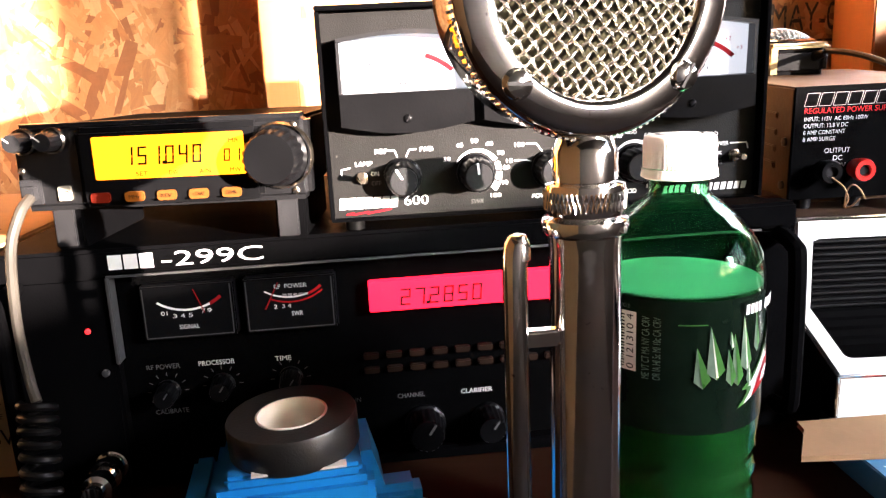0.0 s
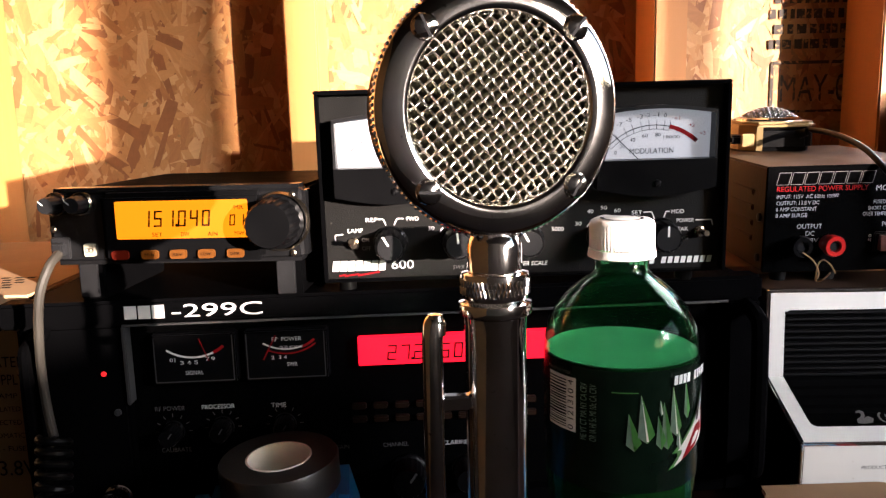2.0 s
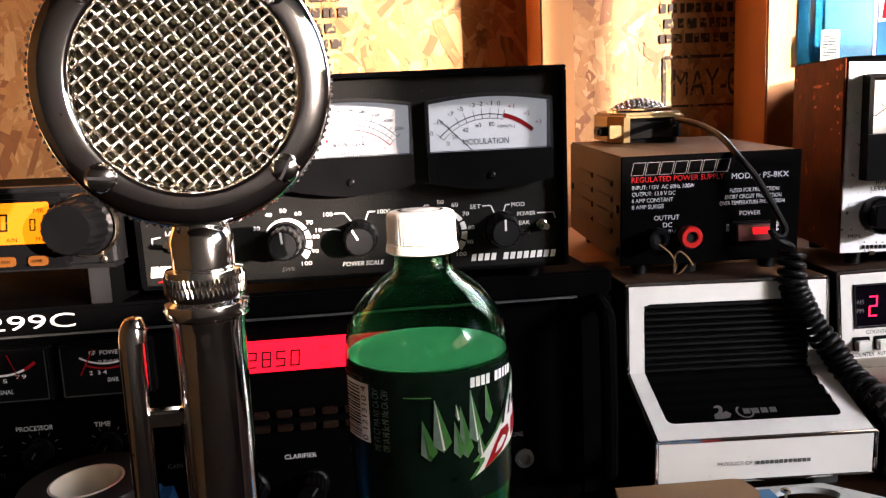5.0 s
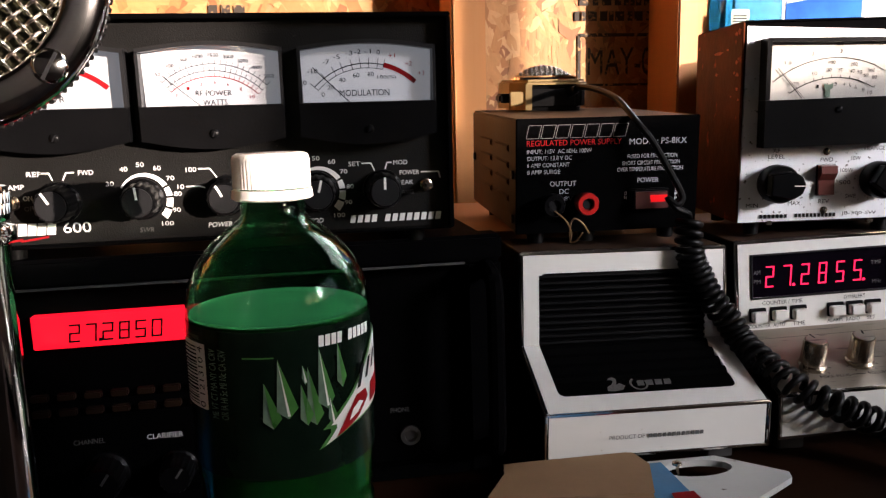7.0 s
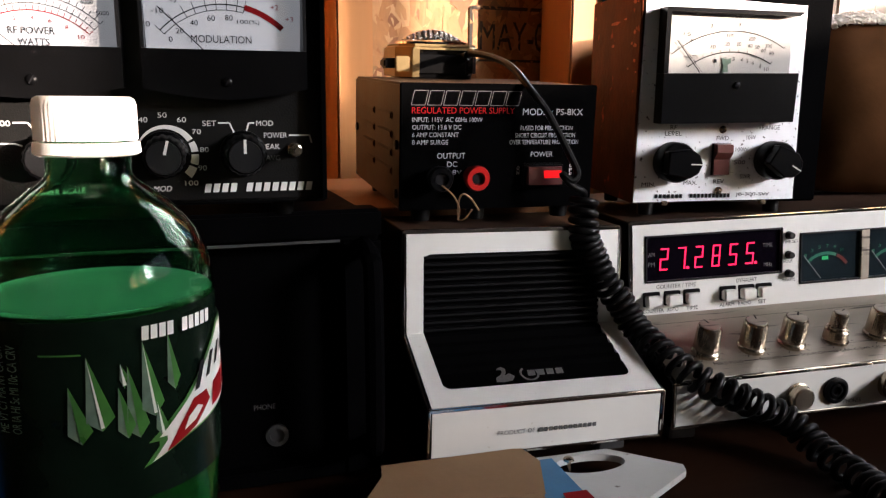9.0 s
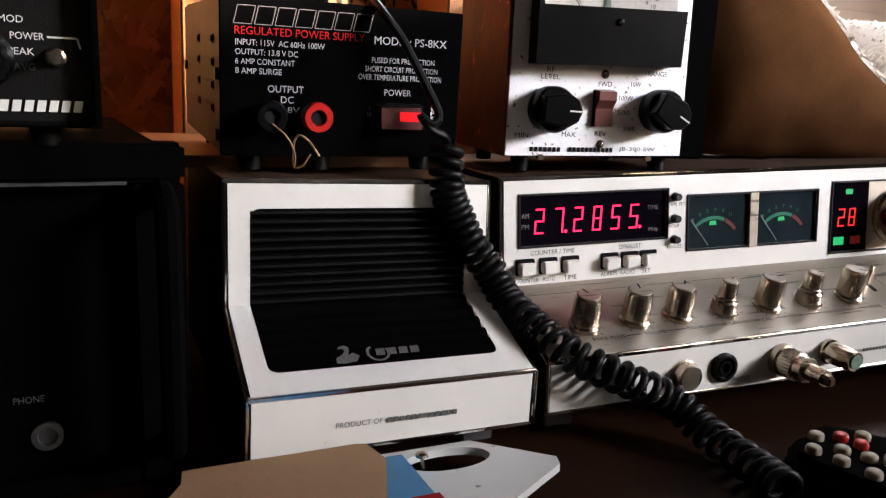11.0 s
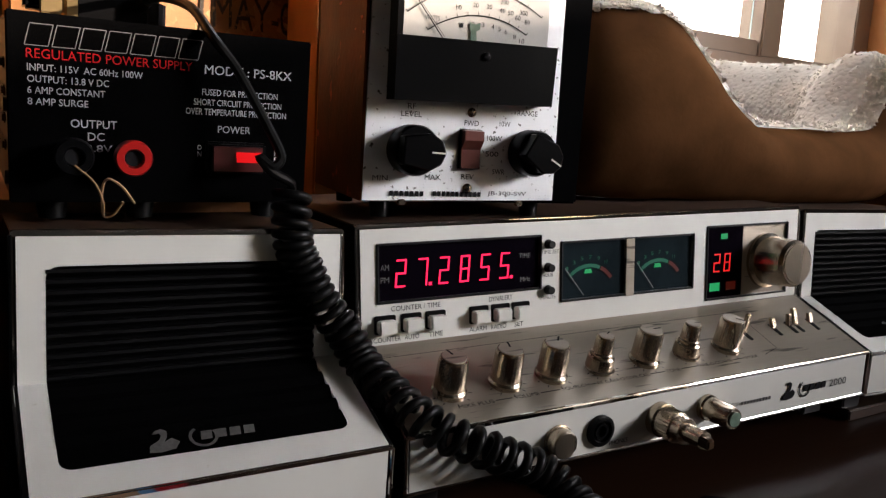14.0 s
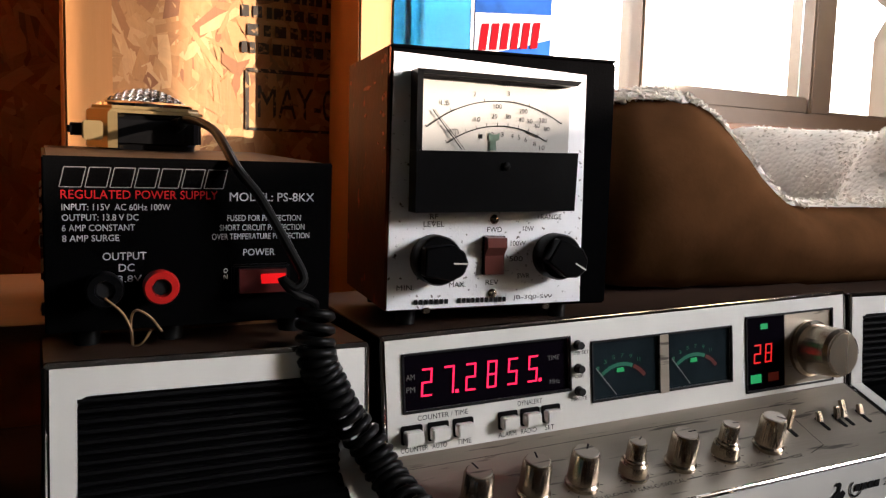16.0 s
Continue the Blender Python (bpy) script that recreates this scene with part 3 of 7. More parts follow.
for x0, x1, z0 in ((0.625, 0.968, 0.325), (1.035, 1.318, 0.352), (1.368, 1.555, 0.333)):
    p = part("pane", box(NB(), x0, x1, 0.958, 0.962, z0, 1.10), WINDOW_GLASS, win)
    p.visible_shadow = False
part("window_sill", box(NB(), WIN_X0 + 0.003, 1.597, 0.78, 0.922, 0.262, WIN_Z0 - 0.002, 0.003), PLANK, win)
# emitting sheet stands in for the overexposed sky beyond the panes
backdrop = solid("backdrop", box(NB(), -12, 40, 14.0, 14.02, -1.5, 16), glow("glowing_outdoors", (1.0, 0.99, 0.97), 2.2, (0.8, 0.8, 0.8)), "glowing sheet added outside the window for the overexposed outdoors", "backdrop", "structure")

# table
table = thing("table", pose(0, 0, 0), "dark-stained worn wooden table under the radios", "table")
part("tabletop", box(NB(), -0.9, 1.35, -0.05 + 0.17, 0.83, -0.035, 0.0, 0.004), TABLE_WOOD, table)
for x in (-0.85, 1.25):
    for y in (0.18, 0.78):
        part("leg", box(NB(), x, x + 0.06, y - 0.03, y + 0.03, FLOOR_Z, -0.035, 0.004), TABLE_WOOD, table)


# ---- base station radio under the meter box ----
def base_radio():
    t = thing("base_station_radio", pose(-0.0032, 0.4236, -0.0019, -0.4, -0.35, 1.7), "black base station radio with lit red frequency display and worn paint", "radio")
    X0, X1, TOP = -0.272, 0.218, 0.1545
    part("case", box(NB(), X0 + 0.010, X1 - 0.006, 0.012, 0.30, 0.008, TOP - 0.001, 0.003), BLACK, t)
    # front moulding: a ring round the sunk control panel
    bm = NB()
    box(bm, X0, X1, -0.006, 0.014, 0.1385, TOP, 0.002)
    box(bm, X0 + 0.010, -0.196, -0.004, 0.014, 0.006, 0.1385, 0.002)
    box(bm, 0.196, X1, -0.004, 0.014, 0.006, 0.1385, 0.002)
    box(bm, -0.196, 0.196, -0.004, 0.014, 0.006, 0.014, 0.001)
    part("front_moulding", bm, BLACK, t)
    part("control_panel", box(NB(), -0.196, 0.196, 0.006, 0.013, 0.012, 0.1385), BLACK_PANEL, t)
    P, Q = plane_at(0, -0.006, 0), plane_at(0, 0.006, 0)
    part("trim_line", box(NB(), -0.195, 0.195, -0.0066, -0.005, 0.1378, 0.1390), GREY_METAL, t)
    bm = box(NB(), -0.196, -0.1935, -0.0066, 0.004, 0.086, 0.1375, 0.0006)
    part("panel_edge", bm, GREY_METAL, t)
    block_marks(t, P, -0.1925, 0.1425, 0.026, 0.0085, 3, WHITE_INK, 0.0, 0.12)
    write(t, "-299C", P, -0.163, 0.1425, 0.057, 0.0085, WHITE_INK)
    # two meters
    for mx, kind in ((-0.178, 0), (-0.119, 1)):
        m = part("meter", box(NB(), mx - 0.0015, mx + 0.0525, -0.001, 0.008, 0.097, 0.1305, 0.001), BLACK_PLASTIC, t)
        M = plane_at(mx, -0.001, 0.0985)
        bm = NB()
        for a, b in (((0, 0), (0.05, 0)), ((0, 0), (0, 0.030)), ((0.05, 0), (0.05, 0.030))):
            strip(bm, M, [a, b], 0.0007)
        part("meter_rim", bm, GREY_METAL, m)
        bm = NB()
        if kind == 0:
            arc_band(bm, M, 0.025, 0.046, 0.030, 215, 155, 0.0013)
            part("scale_arc", bm, WHITE_INK, m)
            part("red_arc", arc_band(NB(), M, 0.025, 0.046, 0.030, 155, 140, 0.0020), RED_INK, m)
            part("needle", strip(NB(), M, [(0.029, 0.0285), (0.0345, 0.0135)], 0.0006, 0.0008), RED_INK, m)
            for k, (s, x) in enumerate((("01", 0.0095), ("3", 0.016), ("4", 0.0205), ("5", 0.025), ("7", 0.0325), ("9", 0.036))):
                write(m, s, M, x, 0.0115 if 0 < k < 4 else 0.0135, 0.0012 + 0.0012 * len(s), 0.0024, WHITE_INK)
            write(m, "SIGNAL", M, 0.019, 0.0045, 0.0115, 0.0027, WHITE_INK)
        else:
            arc_band(bm, M, 0.026, 0.048, 0.029, 212, 160, 0.0010)
            part("scale_arc", bm, WHITE_INK, m)
            part("red_arc", arc_band(NB(), M, 0.026, 0.046, 0.030, 205, 142, 0.0010), RED_INK, m)
            part("red_arc", arc_band(NB(), M, 0.026, 0.046, 0.0275, 160, 140, 0.0016), RED_INK, m)
            part("needle", strip(NB(), M, [(0.019, 0.0285), (0.0105, 0.0125)], 0.0008, 0.0008), RED_INK, m)
            write(m, "RF  POWER", M, 0.0165, 0.0245, 0.019, 0.0026, WHITE_INK)
            write(m, "2  3 4", M, 0.0155, 0.0125, 0.010, 0.0024, WHITE_INK)
            write(m, "20 30 40 50 W", M, 0.021, 0.0195, 0.015, 0.0017, WHITE_INK)
            write(m, "SWR", M, 0.0255, 0.0075, 0.0065, 0.0027, WHITE_INK)
    # display
    d = part("display", box(NB(), -0.0475, 0.0785, 0.000, 0.008, 0.1035, 0.1224, 0.0005), PINK_LCD, t, "lit red liquid crystal display")
    D = plane_at(0, 0.000, 0)
    seven_segment(d, "27.2850", D, -0.029, 0.1066, 0.0062, 0.0105, 0.0087, LCD_INK, 0.21)
    write(d, "KHz", D, 0.0335, 0.1160, 0.005, 0.002, LCD_INK)
    write(d, "BUSY", D, 0.0335, 0.1055, 0.006, 0.002, LCD_INK)
    # labels and knobs
    for s, x, z, w in (("RF POWER", -0.183, 0.0768, 0.0195), ("PROCESSOR", -0.1525, 0.0768, 0.0215), ("TIME", -0.107, 0.0760, 0.0098), ("CALIBRATE", -0.181, 0.0480, 0.0195), ("CHANNEL", -0.034, 0.0445, 0.017), ("CLARIFIER", 0.006, 0.0440, 0.020), ("GAIN", -0.066, 0.0445, 0.009), ("PHONE", 0.1485, 0.0455, 0.0115)):
        write(t, s, Q, x, z, w, 0.0030, WHITE_INK if s in ("PROCESSOR", "TIME", "CLARIFIER") else GREY_INK)
    for x, z in ((-0.172, 0.0625), (-0.1395, 0.0640), (-0.0985, 0.0645)):
        skirted_knob(t, Q, x, z, 0.0065, 0.015, BLACK_PLASTIC, 35, GREY_INK)
        bm = NB()
        ticks(bm, Q, x, z, 0.0098, 0.0122, (-90, -60, -30, 0, 30, 60, 90), 0.00025)
        part("dial_ticks", bm, GREY_INK, t)
    for x, r in ((-0.0176, 0.0115), (0.0225, 0.0095)):
        skirted_knob(t, Q, x, 0.026, r, 0.02, BLACK_PLASTIC, 35, GREY_INK)
    for row in range(2):
        for k in range(9):
            x = -0.0535 + 0.0142 * k
            part("key", box(NB(), x, x + 0.0095, 0.0025, 0.0085, 0.0725 - 0.0092 * row, 0.0765 - 0.0092 * row, 0.0006), BROWN_KEY, t)
    # led, jacks
    bm = NB()
    lathe(bm, [(0.0016, 0), (0.0016, 0.001), (0.001, 0.002), (0, 0.0022)], 16, plane_at(-0.2097, -0.004, 0.1069))
    part("indicator_light", bm, DIM_RED_LED, t)
    for x, z in ((-0.203, 0.081), (-0.2035, 0.030)):
        bm = NB()
        lathe(bm, [(0.0022, 0), (0.0022, 0.002), (0.0012, 0.0024), (0, 0.0024)], 16, plane_at(x, -0.004, z))
        part("stud_screw", bm, GREY_METAL, t)
    bm = NB()
    lathe(bm, [(0.0062, 0), (0.0062, 0.0022), (0.0040, 0.0026), (0.0036, 0.0005), (0, 0.0005)], 24, plane_at(0.1603, 0.006, 0.0303))
    part("phone_jack", bm, GREY_METAL, t)
    bm = NB()
    prof = [(0.0, 0), (0.0095, 0), (0.0095, 0.006), (0.0080, 0.0065), (0.0080, 0.012), (0.0092, 0.0125), (0.0092, 0.018), (0.0066, 0.0185), (0.0066, 0.026), (0.0085, 0.0265), (0.0085, 0.034), (0.0055, 0.035), (0.0055, 0.042), (0, 0.042)]
    lathe(bm, prof, 28, plane_at(-0.206, -0.004, 0.0245))
    part("microphone_plug", bm, CHROME, t, "chrome microphone plug")
    # rack handles at both sides
    for x in (X0 + 0.026, X1 - 0.010):
        bm = NB()
        tube(bm, curve_points([(x, -0.002, 0.135), (x, -0.020, 0.131), (x, -0.026, 0.118), (x, -0.026, 0.04), (x, -0.020, 0.027), (x, -0.002, 0.023)], 6), 0.0052, 10)
        part("side_handle", bm, BLACK, t)
    for x in (X0 + 0.04, X1 - 0.04):
        for y in (0.03, 0.27):
            part("foot", rod(NB(), (x, y, 0), (x, y, 0.009), 0.009), BLACK_RUBBER, t)
    return t


base_radio()


# ---- mobile transceiver with an amber display ----
def mobile_radio():
    t = thing("mobile_transceiver", pose(-0.1593, 0.4147, 0.1545, -0.4, 0, -2.7) @ Matrix.Translation((0.154, 0, -0.1545)), "black mobile transceiver with lit amber display, on a bracket", "radio")
    part("case", box(NB(), -0.232, -0.076, 0.018, 0.19, 0.1765, 0.2205, 0.002), BLACK, t)
    bm = NB()
    box(bm, -0.2345, -0.073, -0.004, 0.020, 0.1745, 0.2225, 0.004, 3)
    part("front_bezel", bm, GLOSS_BLACK, t)
    P = plane_at(0, -0.004, 0)
    part("display_hood", box(NB(), -0.1985, -0.0985, -0.0085, 0.002, 0.1765, 0.2195, 0.003), BLACK_PLASTIC, t)
    D = plane_at(0, -0.0085, 0)
    bm = flat(NB(), rounded(0.0818, 0.0233, 0.0012, 4, -0.1887, 0.1912), D, 0.0002, 0.0005)
    d = part("display", bm, ORANGE_LCD, t, "lit amber liquid crystal display")
    E = plane_at(0, -0.0094, 0)
    seven_segment(d, "151.040", E, -0.1725, 0.1985, 0.0052, 0.0102, 0.0074, LCD_INK, 0.26)
    seven_segment(d, "01", E, -0.1185, 0.1985, 0.0036, 0.0070, 0.0055, LCD_INK, 0.26)
    write(d, "MR", E, -0.1150, 0.2085, 0.0058, 0.0025, LCD_INK)
    for s, x, w in (("SET", -0.1665, 0.0065), ("DW", -0.1485, 0.0050), ("A/N", -0.1320, 0.0060), ("MW", -0.1155, 0.0060)):
        write(d, s, E, x, 0.1926, w, 0.0025, LCD_INK)
    for k, (x, s) in enumerate(((-0.1890, ""), (-0.1705, "MHz"), (-0.1530, "REV"), (-0.1355, "LOW"), (-0.1175, "D/MR"))):
        bm = flat(NB(), rounded(0.0105, 0.0055, 0.0018, 4, x - 0.0035, 0.1788), D, 0.0, 0.0018)
        key = part("key", bm, AMBER_KEY if k else RED_KEY, t)
        if s:
            write(key, s, plane_at(0, -0.0104, 0), x - 0.0012, 0.1806, 0.006, 0.0019, LCD_INK)
    # left knobs, socket and key
    for x in (-0.2265, -0.2105):
        m = plane_at(x, -0.004, 0.2135)
        bm = lathe(NB(), [(0.0072, 0), (0.0072, 0.003), (0.0062, 0.004)], 28, m)
        part("knob_ring", bm, NICKEL, t)
        skirted_knob(t, m, 0, 0, 0.0055, 0.015, DARK_METAL, -50, WHITE_INK, 12)
    skirted_knob(t, plane_at(-0.0905, -0.004, 0.2000), 0, 0, 0.0155, 0.024, BLACK_PLASTIC, 0, None, 20)
    bm = lathe(NB(), [(0.0185, 0), (0.0185, 0.002), (0.0172, 0.005), (0.0172, 0)], 40, plane_at(-0.0885, -0.004, 0.2000))
    part("knob_ring", bm, NICKEL, t)
    for x, z in ((-0.2305, 0.1975), (-0.0806, 0.2160), (-0.0815, 0.1800)):
        screw(t, P, x, z, 0.0021, NICKEL, 40)
    sock = part("socket", box(NB(), -0.2325, -0.2205, -0.0055, 0.0, 0.1790, 0.1925, 0.0006), DARK_METAL, t)
    part("plug", box(NB(), -0.2295, -0.2225, -0.0115, -0.003, 0.1815, 0.1895, 0.0008), DARK_METAL, t)
    bm = flat(NB(), rounded(0.0068, 0.0080, 0.001, 3, -0.2115, 0.1805), P, 0.0, 0.0022)
    k = part("pale_key", bm, KEY_CREAM, t, "pale square key with an emblem")
    bm = NB()
    for s in (-1, 1):
        arc_band(bm, plane_at(-0.2081 + s * 0.0012, -0.0062, 0.1845), 0, 0, 0.0013, 0, 360, 0.0004, 16)
    part("emblem", bm, DARK_INK, k)
    # bracket feet
    for x in (-0.213, -0.087):
        bm = NB()
        box(bm, x - 0.0085, x + 0.0085, 0.004, 0.10, 0.1515, 0.1765, 0.001)
        f = part("bracket_foot", bm, BLACK, t)
        part("foot_face", box(NB(), x - 0.0075, x + 0.0045, 0.0025, 0.0045, 0.1530, 0.1755, 0.0006), DARK_METAL, f)
    return t


mobile_radio()
cable = tube(NB(), curve_points([(-0.2262, 0.398, 0.1850), (-0.2285, 0.388, 0.178), (-0.2335, 0.383, 0.160), (-0.2375, 0.385, 0.128), (-0.2385, 0.387, 0.105), (-0.236, 0.385, 0.085), (-0.232, 0.380, 0.076)], 10), 0.0028, 10)
cord = thing("coiled_cord", pose(0, 0, 0), "grey cord turning into a black coiled cord", "cord")
part("straight_cord", cable, CORD_GREY, cord)
part("coil", tube(NB(), coil_points([(-0.232, 0.380, 0.076), (-0.231, 0.372, 0.05), (-0.230, 0.362, 0.02), (-0.225, 0.345, 0.011), (-0.21, 0.32, 0.011)], 0.0085, 16), 0.0024, 8), BLACK_RUBBER, cord)


# ---- meter box ----
def meter_box():
    t = thing("power_meter_box", pose(-0.0685, 0.4163, 0.1545, 1.6, -0.3, 0.3), "black three-meter power and modulation meter box, meters lit white", "meter box")
    W, H = 0.2512, 0.1235
    bm = NB()
    box(bm, -0.001, W, -0.008, 0.165, H - 0.0025, H, 0.0006)
    box(bm, -0.001, 0.0015, -0.004, 0.165, 0.006, H - 0.0025, 0.0004)
    box(bm, W - 0.0025, W, -0.008, 0.165, 0.006, H - 0.0025, 0.0004)
    box(bm, -0.001, W, 0.0, 0.165, 0.004, 0.007, 0.0004)
    box(bm, 0.0015, W - 0.0025, 0.155, 0.160, 0.007, H - 0.0025)
    part("case", bm, BLACK, t)
    part("front_panel", box(NB(), 0.0015, W - 0.0025, 0, 0.003, 0.005, H - 0.0025), METER_PANEL, t)
    P = plane_at(0, 0, 0)
    for k, mx in enumerate((0.0095, 0.0880, 0.1690)):
        w, z0, z1 = 0.0730, 0.0555, 0.1060
        n = 12
        top = [(mx + w * (1 - i / n), z1 + 0.0035 * math.sin(math.pi * i / n)) for i in range(n + 1)]
        low = [(mx + w * i / n, z0 + 0.004 - 0.0050 * math.sin(math.pi * i / n)) for i in range(n + 1)]
        cover = part("meter", prism(NB(), low + [(mx + w, 0.0768), (mx, 0.0768)], 0.0125, P), BLACK_PLASTIC, t)
        part("meter_plate", prism(NB(), [(mx + 0.002, 0.0770), (mx + w - 0.002, 0.0770)] + [(x * 0.96 + 0.04 * (mx + w / 2), z - 0.002) for x, z in top], 0.0035, P), METER_WHITE, cover, "lit white meter scale")
        bm = NB()
        for i in range(n):
            (x0, a), (x1, b) = top[i], top[i + 1]
            prism(bm, [(x0, a - 0.0022), (x0, a), (x1, b), (x1, b - 0.0022)][::-1], 0.012, P)
        prism(bm, [(mx, 0.0770), (mx + 0.0016, 0.0770), (mx + 0.0016, z1 - 0.002), (mx, z1 - 0.001)], 0.012, P)
        prism(bm, [(mx + w - 0.0016, 0.0770), (mx + w, 0.0770), (mx + w, z1 - 0.001), (mx + w - 0.0016, z1 - 0.002)], 0.012, P)
        part("meter_rim", bm, DARK_METAL, cover)
        glass = part("meter_glass", prism(NB(), [(mx + 0.0017, 0.0770), (mx + w - 0.0017, 0.0770)] + [(x * 0.955 + 0.045 * (mx + w / 2), z - 0.0023) for x, z in top], 0.0012, P @ Matrix.Translation((0, 0, 0.0105))), METER_COVER, cover)
        glass.visible_shadow = False
        S = plane_at(0, -0.0036, 0)
        cx, cy = mx + w / 2, 0.0588
        bm = NB()
        if k == 2:
            arc_band(bm, S, cx, cy, 0.0385, -47, 14, 0.0005)
            arc_band(bm, S, cx, cy, 0.0360, -47, 14, 0.0003)
            ticks(bm, S, cx, cy, 0.036, 0.0415, [-47, -36, -27, -20, -12, -5, 2, 9, 14], 0.00016)
            part("scale_marks", bm, DARK_INK, cover)
            part("red_band", arc_band(NB(), S, cx, cy, 0.0385, 14, 43, 0.0026), RED_INK, cover)
            for s, a in (("-20", -50), ("-10", -39), ("-7", -28), ("-5", -20), ("-3", -11), ("-2", -5), ("-1", 2), ("0", 9), ("+1", 19), ("+2", 32), ("+3", 43)):
                r = 0.0445
                write(cover, s, S, cx + r * math.sin(radians(a)) - 0.0012 * len(s), cy + r * math.cos(radians(a)) - 0.001, 0.0018 * len(s), 0.0024, RED_INK if "+" in s else DARK_INK)
            for s, a in (("0", -47), ("20", -37), ("40", -24), ("60", -10), ("80", 4), ("100(%)", 20)):
                r = 0.0325
                write(cover, s, S, cx + r * math.sin(radians(a)) - 0.0009 * len(s), cy + r * math.cos(radians(a)) - 0.001, 0.0017 * len(s), 0.0024, DARK_INK)
            write(cover, "MODULATION", S, mx + 0.0215, 0.0800, 0.0270, 0.0034, DARK_INK)
            part("needle", strip(NB(), S, [(cx - 0.010, 0.0770), (cx - 0.029, 0.0955)], 0.0005, 0.0012), DARK_INK, cover)
        elif k == 1:
            for r, m_, wd in ((0.0395, DARK_INK, 0.0003), (0.0330, RED_INK, 0.0004), (0.0360, DARK_INK, 0.0003)):
                bm = NB()
                arc_band(bm, S, cx, cy, r, -40, 45, wd)
                ticks(bm, S, cx, cy, r, r + 0.0022, [-40 + 4.25 * i for i in range(21)], 0.00013)
                part("scale_marks", bm, m_, cover)
            for r, m_, body, h in ((0.0440, DARK_INK, ("50", "100", "500", "1000", "1500", "2000", "3000", "4000", "5000"), 0.0019), (0.0300, RED_INK, ("0", "1", "2", "4", "6", "8", "10"), 0.0017)):
                for i, s in enumerate(body):
                    a = -38 + 80 * i / (len(body) - 1)
                    write(cover, s, S, cx + r * math.sin(radians(a)) - 0.0007 * len(s), cy + r * math.cos(radians(a)) - 0.001, 0.0013 * len(s), h, m_)
            write(cover, "RF POWER", S, mx + 0.0275, 0.0818, 0.0185, 0.0030, DARK_INK)
            write(cover, "WATTS", S, mx + 0.0310, 0.0770, 0.0125, 0.0030, DARK_INK)
            part("needle", strip(NB(), S, [(cx - 0.007, 0.0770), (cx - 0.025, 0.0925)], 0.0004, 0.0012), DARK_INK, cover)
        else:
            arc_band(bm, S, cx, cy, 0.0385, -43, 18, 0.0004)
            ticks(bm, S, cx, cy, 0.0365, 0.0400, [-43, -30, -17, -5, 6, 18], 0.0002)
            part("scale_marks", bm, DARK_INK, cover)
            part("red_band", arc_band(NB(), S, cx, cy, 0.0385, 18, 43, 0.0026), RED_INK, cover)
            write(cover, "SWR", S, mx + 0.030, 0.0800, 0.0115, 0.0034, DARK_INK)
        screw(cover, plane_at(0, -0.0125, 0), cx, 0.0625, 0.0023, BLACK_PLASTIC, 60)
    # controls
    bm = NB()
    lathe(bm, [(0.0036, 0), (0.0036, 0.0015), (0.0026, 0.002), (0.0026, 0.004), (0, 0.004)], 20, plane_at(0.0185, 0, 0.0290))
    nut = part("toggle_switch", bm, NICKEL, t)
    part("toggle_lever", rod(NB(), (0.0185, -0.003, 0.029), (0.0180, -0.013, 0.0325), 0.0011, 0.0018, 14), NICKEL, nut)
    bm = NB()
    lathe(bm, [(0.0036, 0), (0.0036, 0.0015), (0.0026, 0.002), (0.0026, 0.004), (0, 0.004)], 20, plane_at(0.2365, 0, 0.0300))
    nut = part("toggle_switch", bm, NICKEL, t)
    part("toggle_lever", rod(NB(), (0.2365, -0.003, 0.030), (0.2370, -0.013, 0.0305), 0.0011, 0.0018, 14), NICKEL, nut)
    for x, a in ((0.0415, -30), (0.0835, -5), (0.1270, -28), (0.1760, 15), (0.2120, 0)):
        skirted_knob(t, P, x, 0.0285, 0.0098, 0.0165, BLACK_PLASTIC, a, WHITE_INK, 16, cap=DARK_METAL)
    for x in (0.0835, 0.1760):
        n = 40
        bm = NB()
        for i in range(n):
            a0, a1 = radians(-60 + 200 * i / n), radians(-60 + 200 * (i + 1) / n)
            w0, w1 = 0.0008 + 0.0034 * i / n, 0.0008 + 0.0034 * (i + 1) / n
            q = [(x + 0.0120 * math.sin(a0), 0.0285 + 0.0120 * math.cos(a0)), (x + 0.0120 * math.sin(a1), 0.0285 + 0.0120 * math.cos(a1)), (x + (0.0120 + w1) * math.sin(a1), 0.0285 + (0.0120 + w1) * math.cos(a1)), (x + (0.0120 + w0) * math.sin(a0), 0.0285 + (0.0120 + w0) * math.cos(a0))]
            if i % 5 < 4 or i < 20:
                bm.faces.new([bm.verts.new(P @ Vector((*p, 0.0004))) for p in q])
        part("dial_scale", bm, WHITE_INK, t)
        for s, a in (("30", -62), ("40", -28), ("50", 0), ("60", 28), ("70", 55), ("80", 84), ("90", 112), ("100", 140)):
            write(t, s, P, x + 0.0182 * math.sin(radians(a)) - 0.0011 * len(s), 0.0285 + 0.0182 * math.cos(radians(a)) - 0.001, 0.0020 * len(s), 0.0024, WHITE_INK)
    write(t, "SWR", P, 0.0800, 0.0105, 0.0075, 0.0026, GREY_INK, 0.2)
    write(t, "POWER SCALE", P, 0.1160, 0.0115, 0.0240, 0.0026, WHITE_INK, 0.2)
    write(t, "MOD", P, 0.1700, 0.0110, 0.0080, 0.0026, WHITE_INK, 0.2)
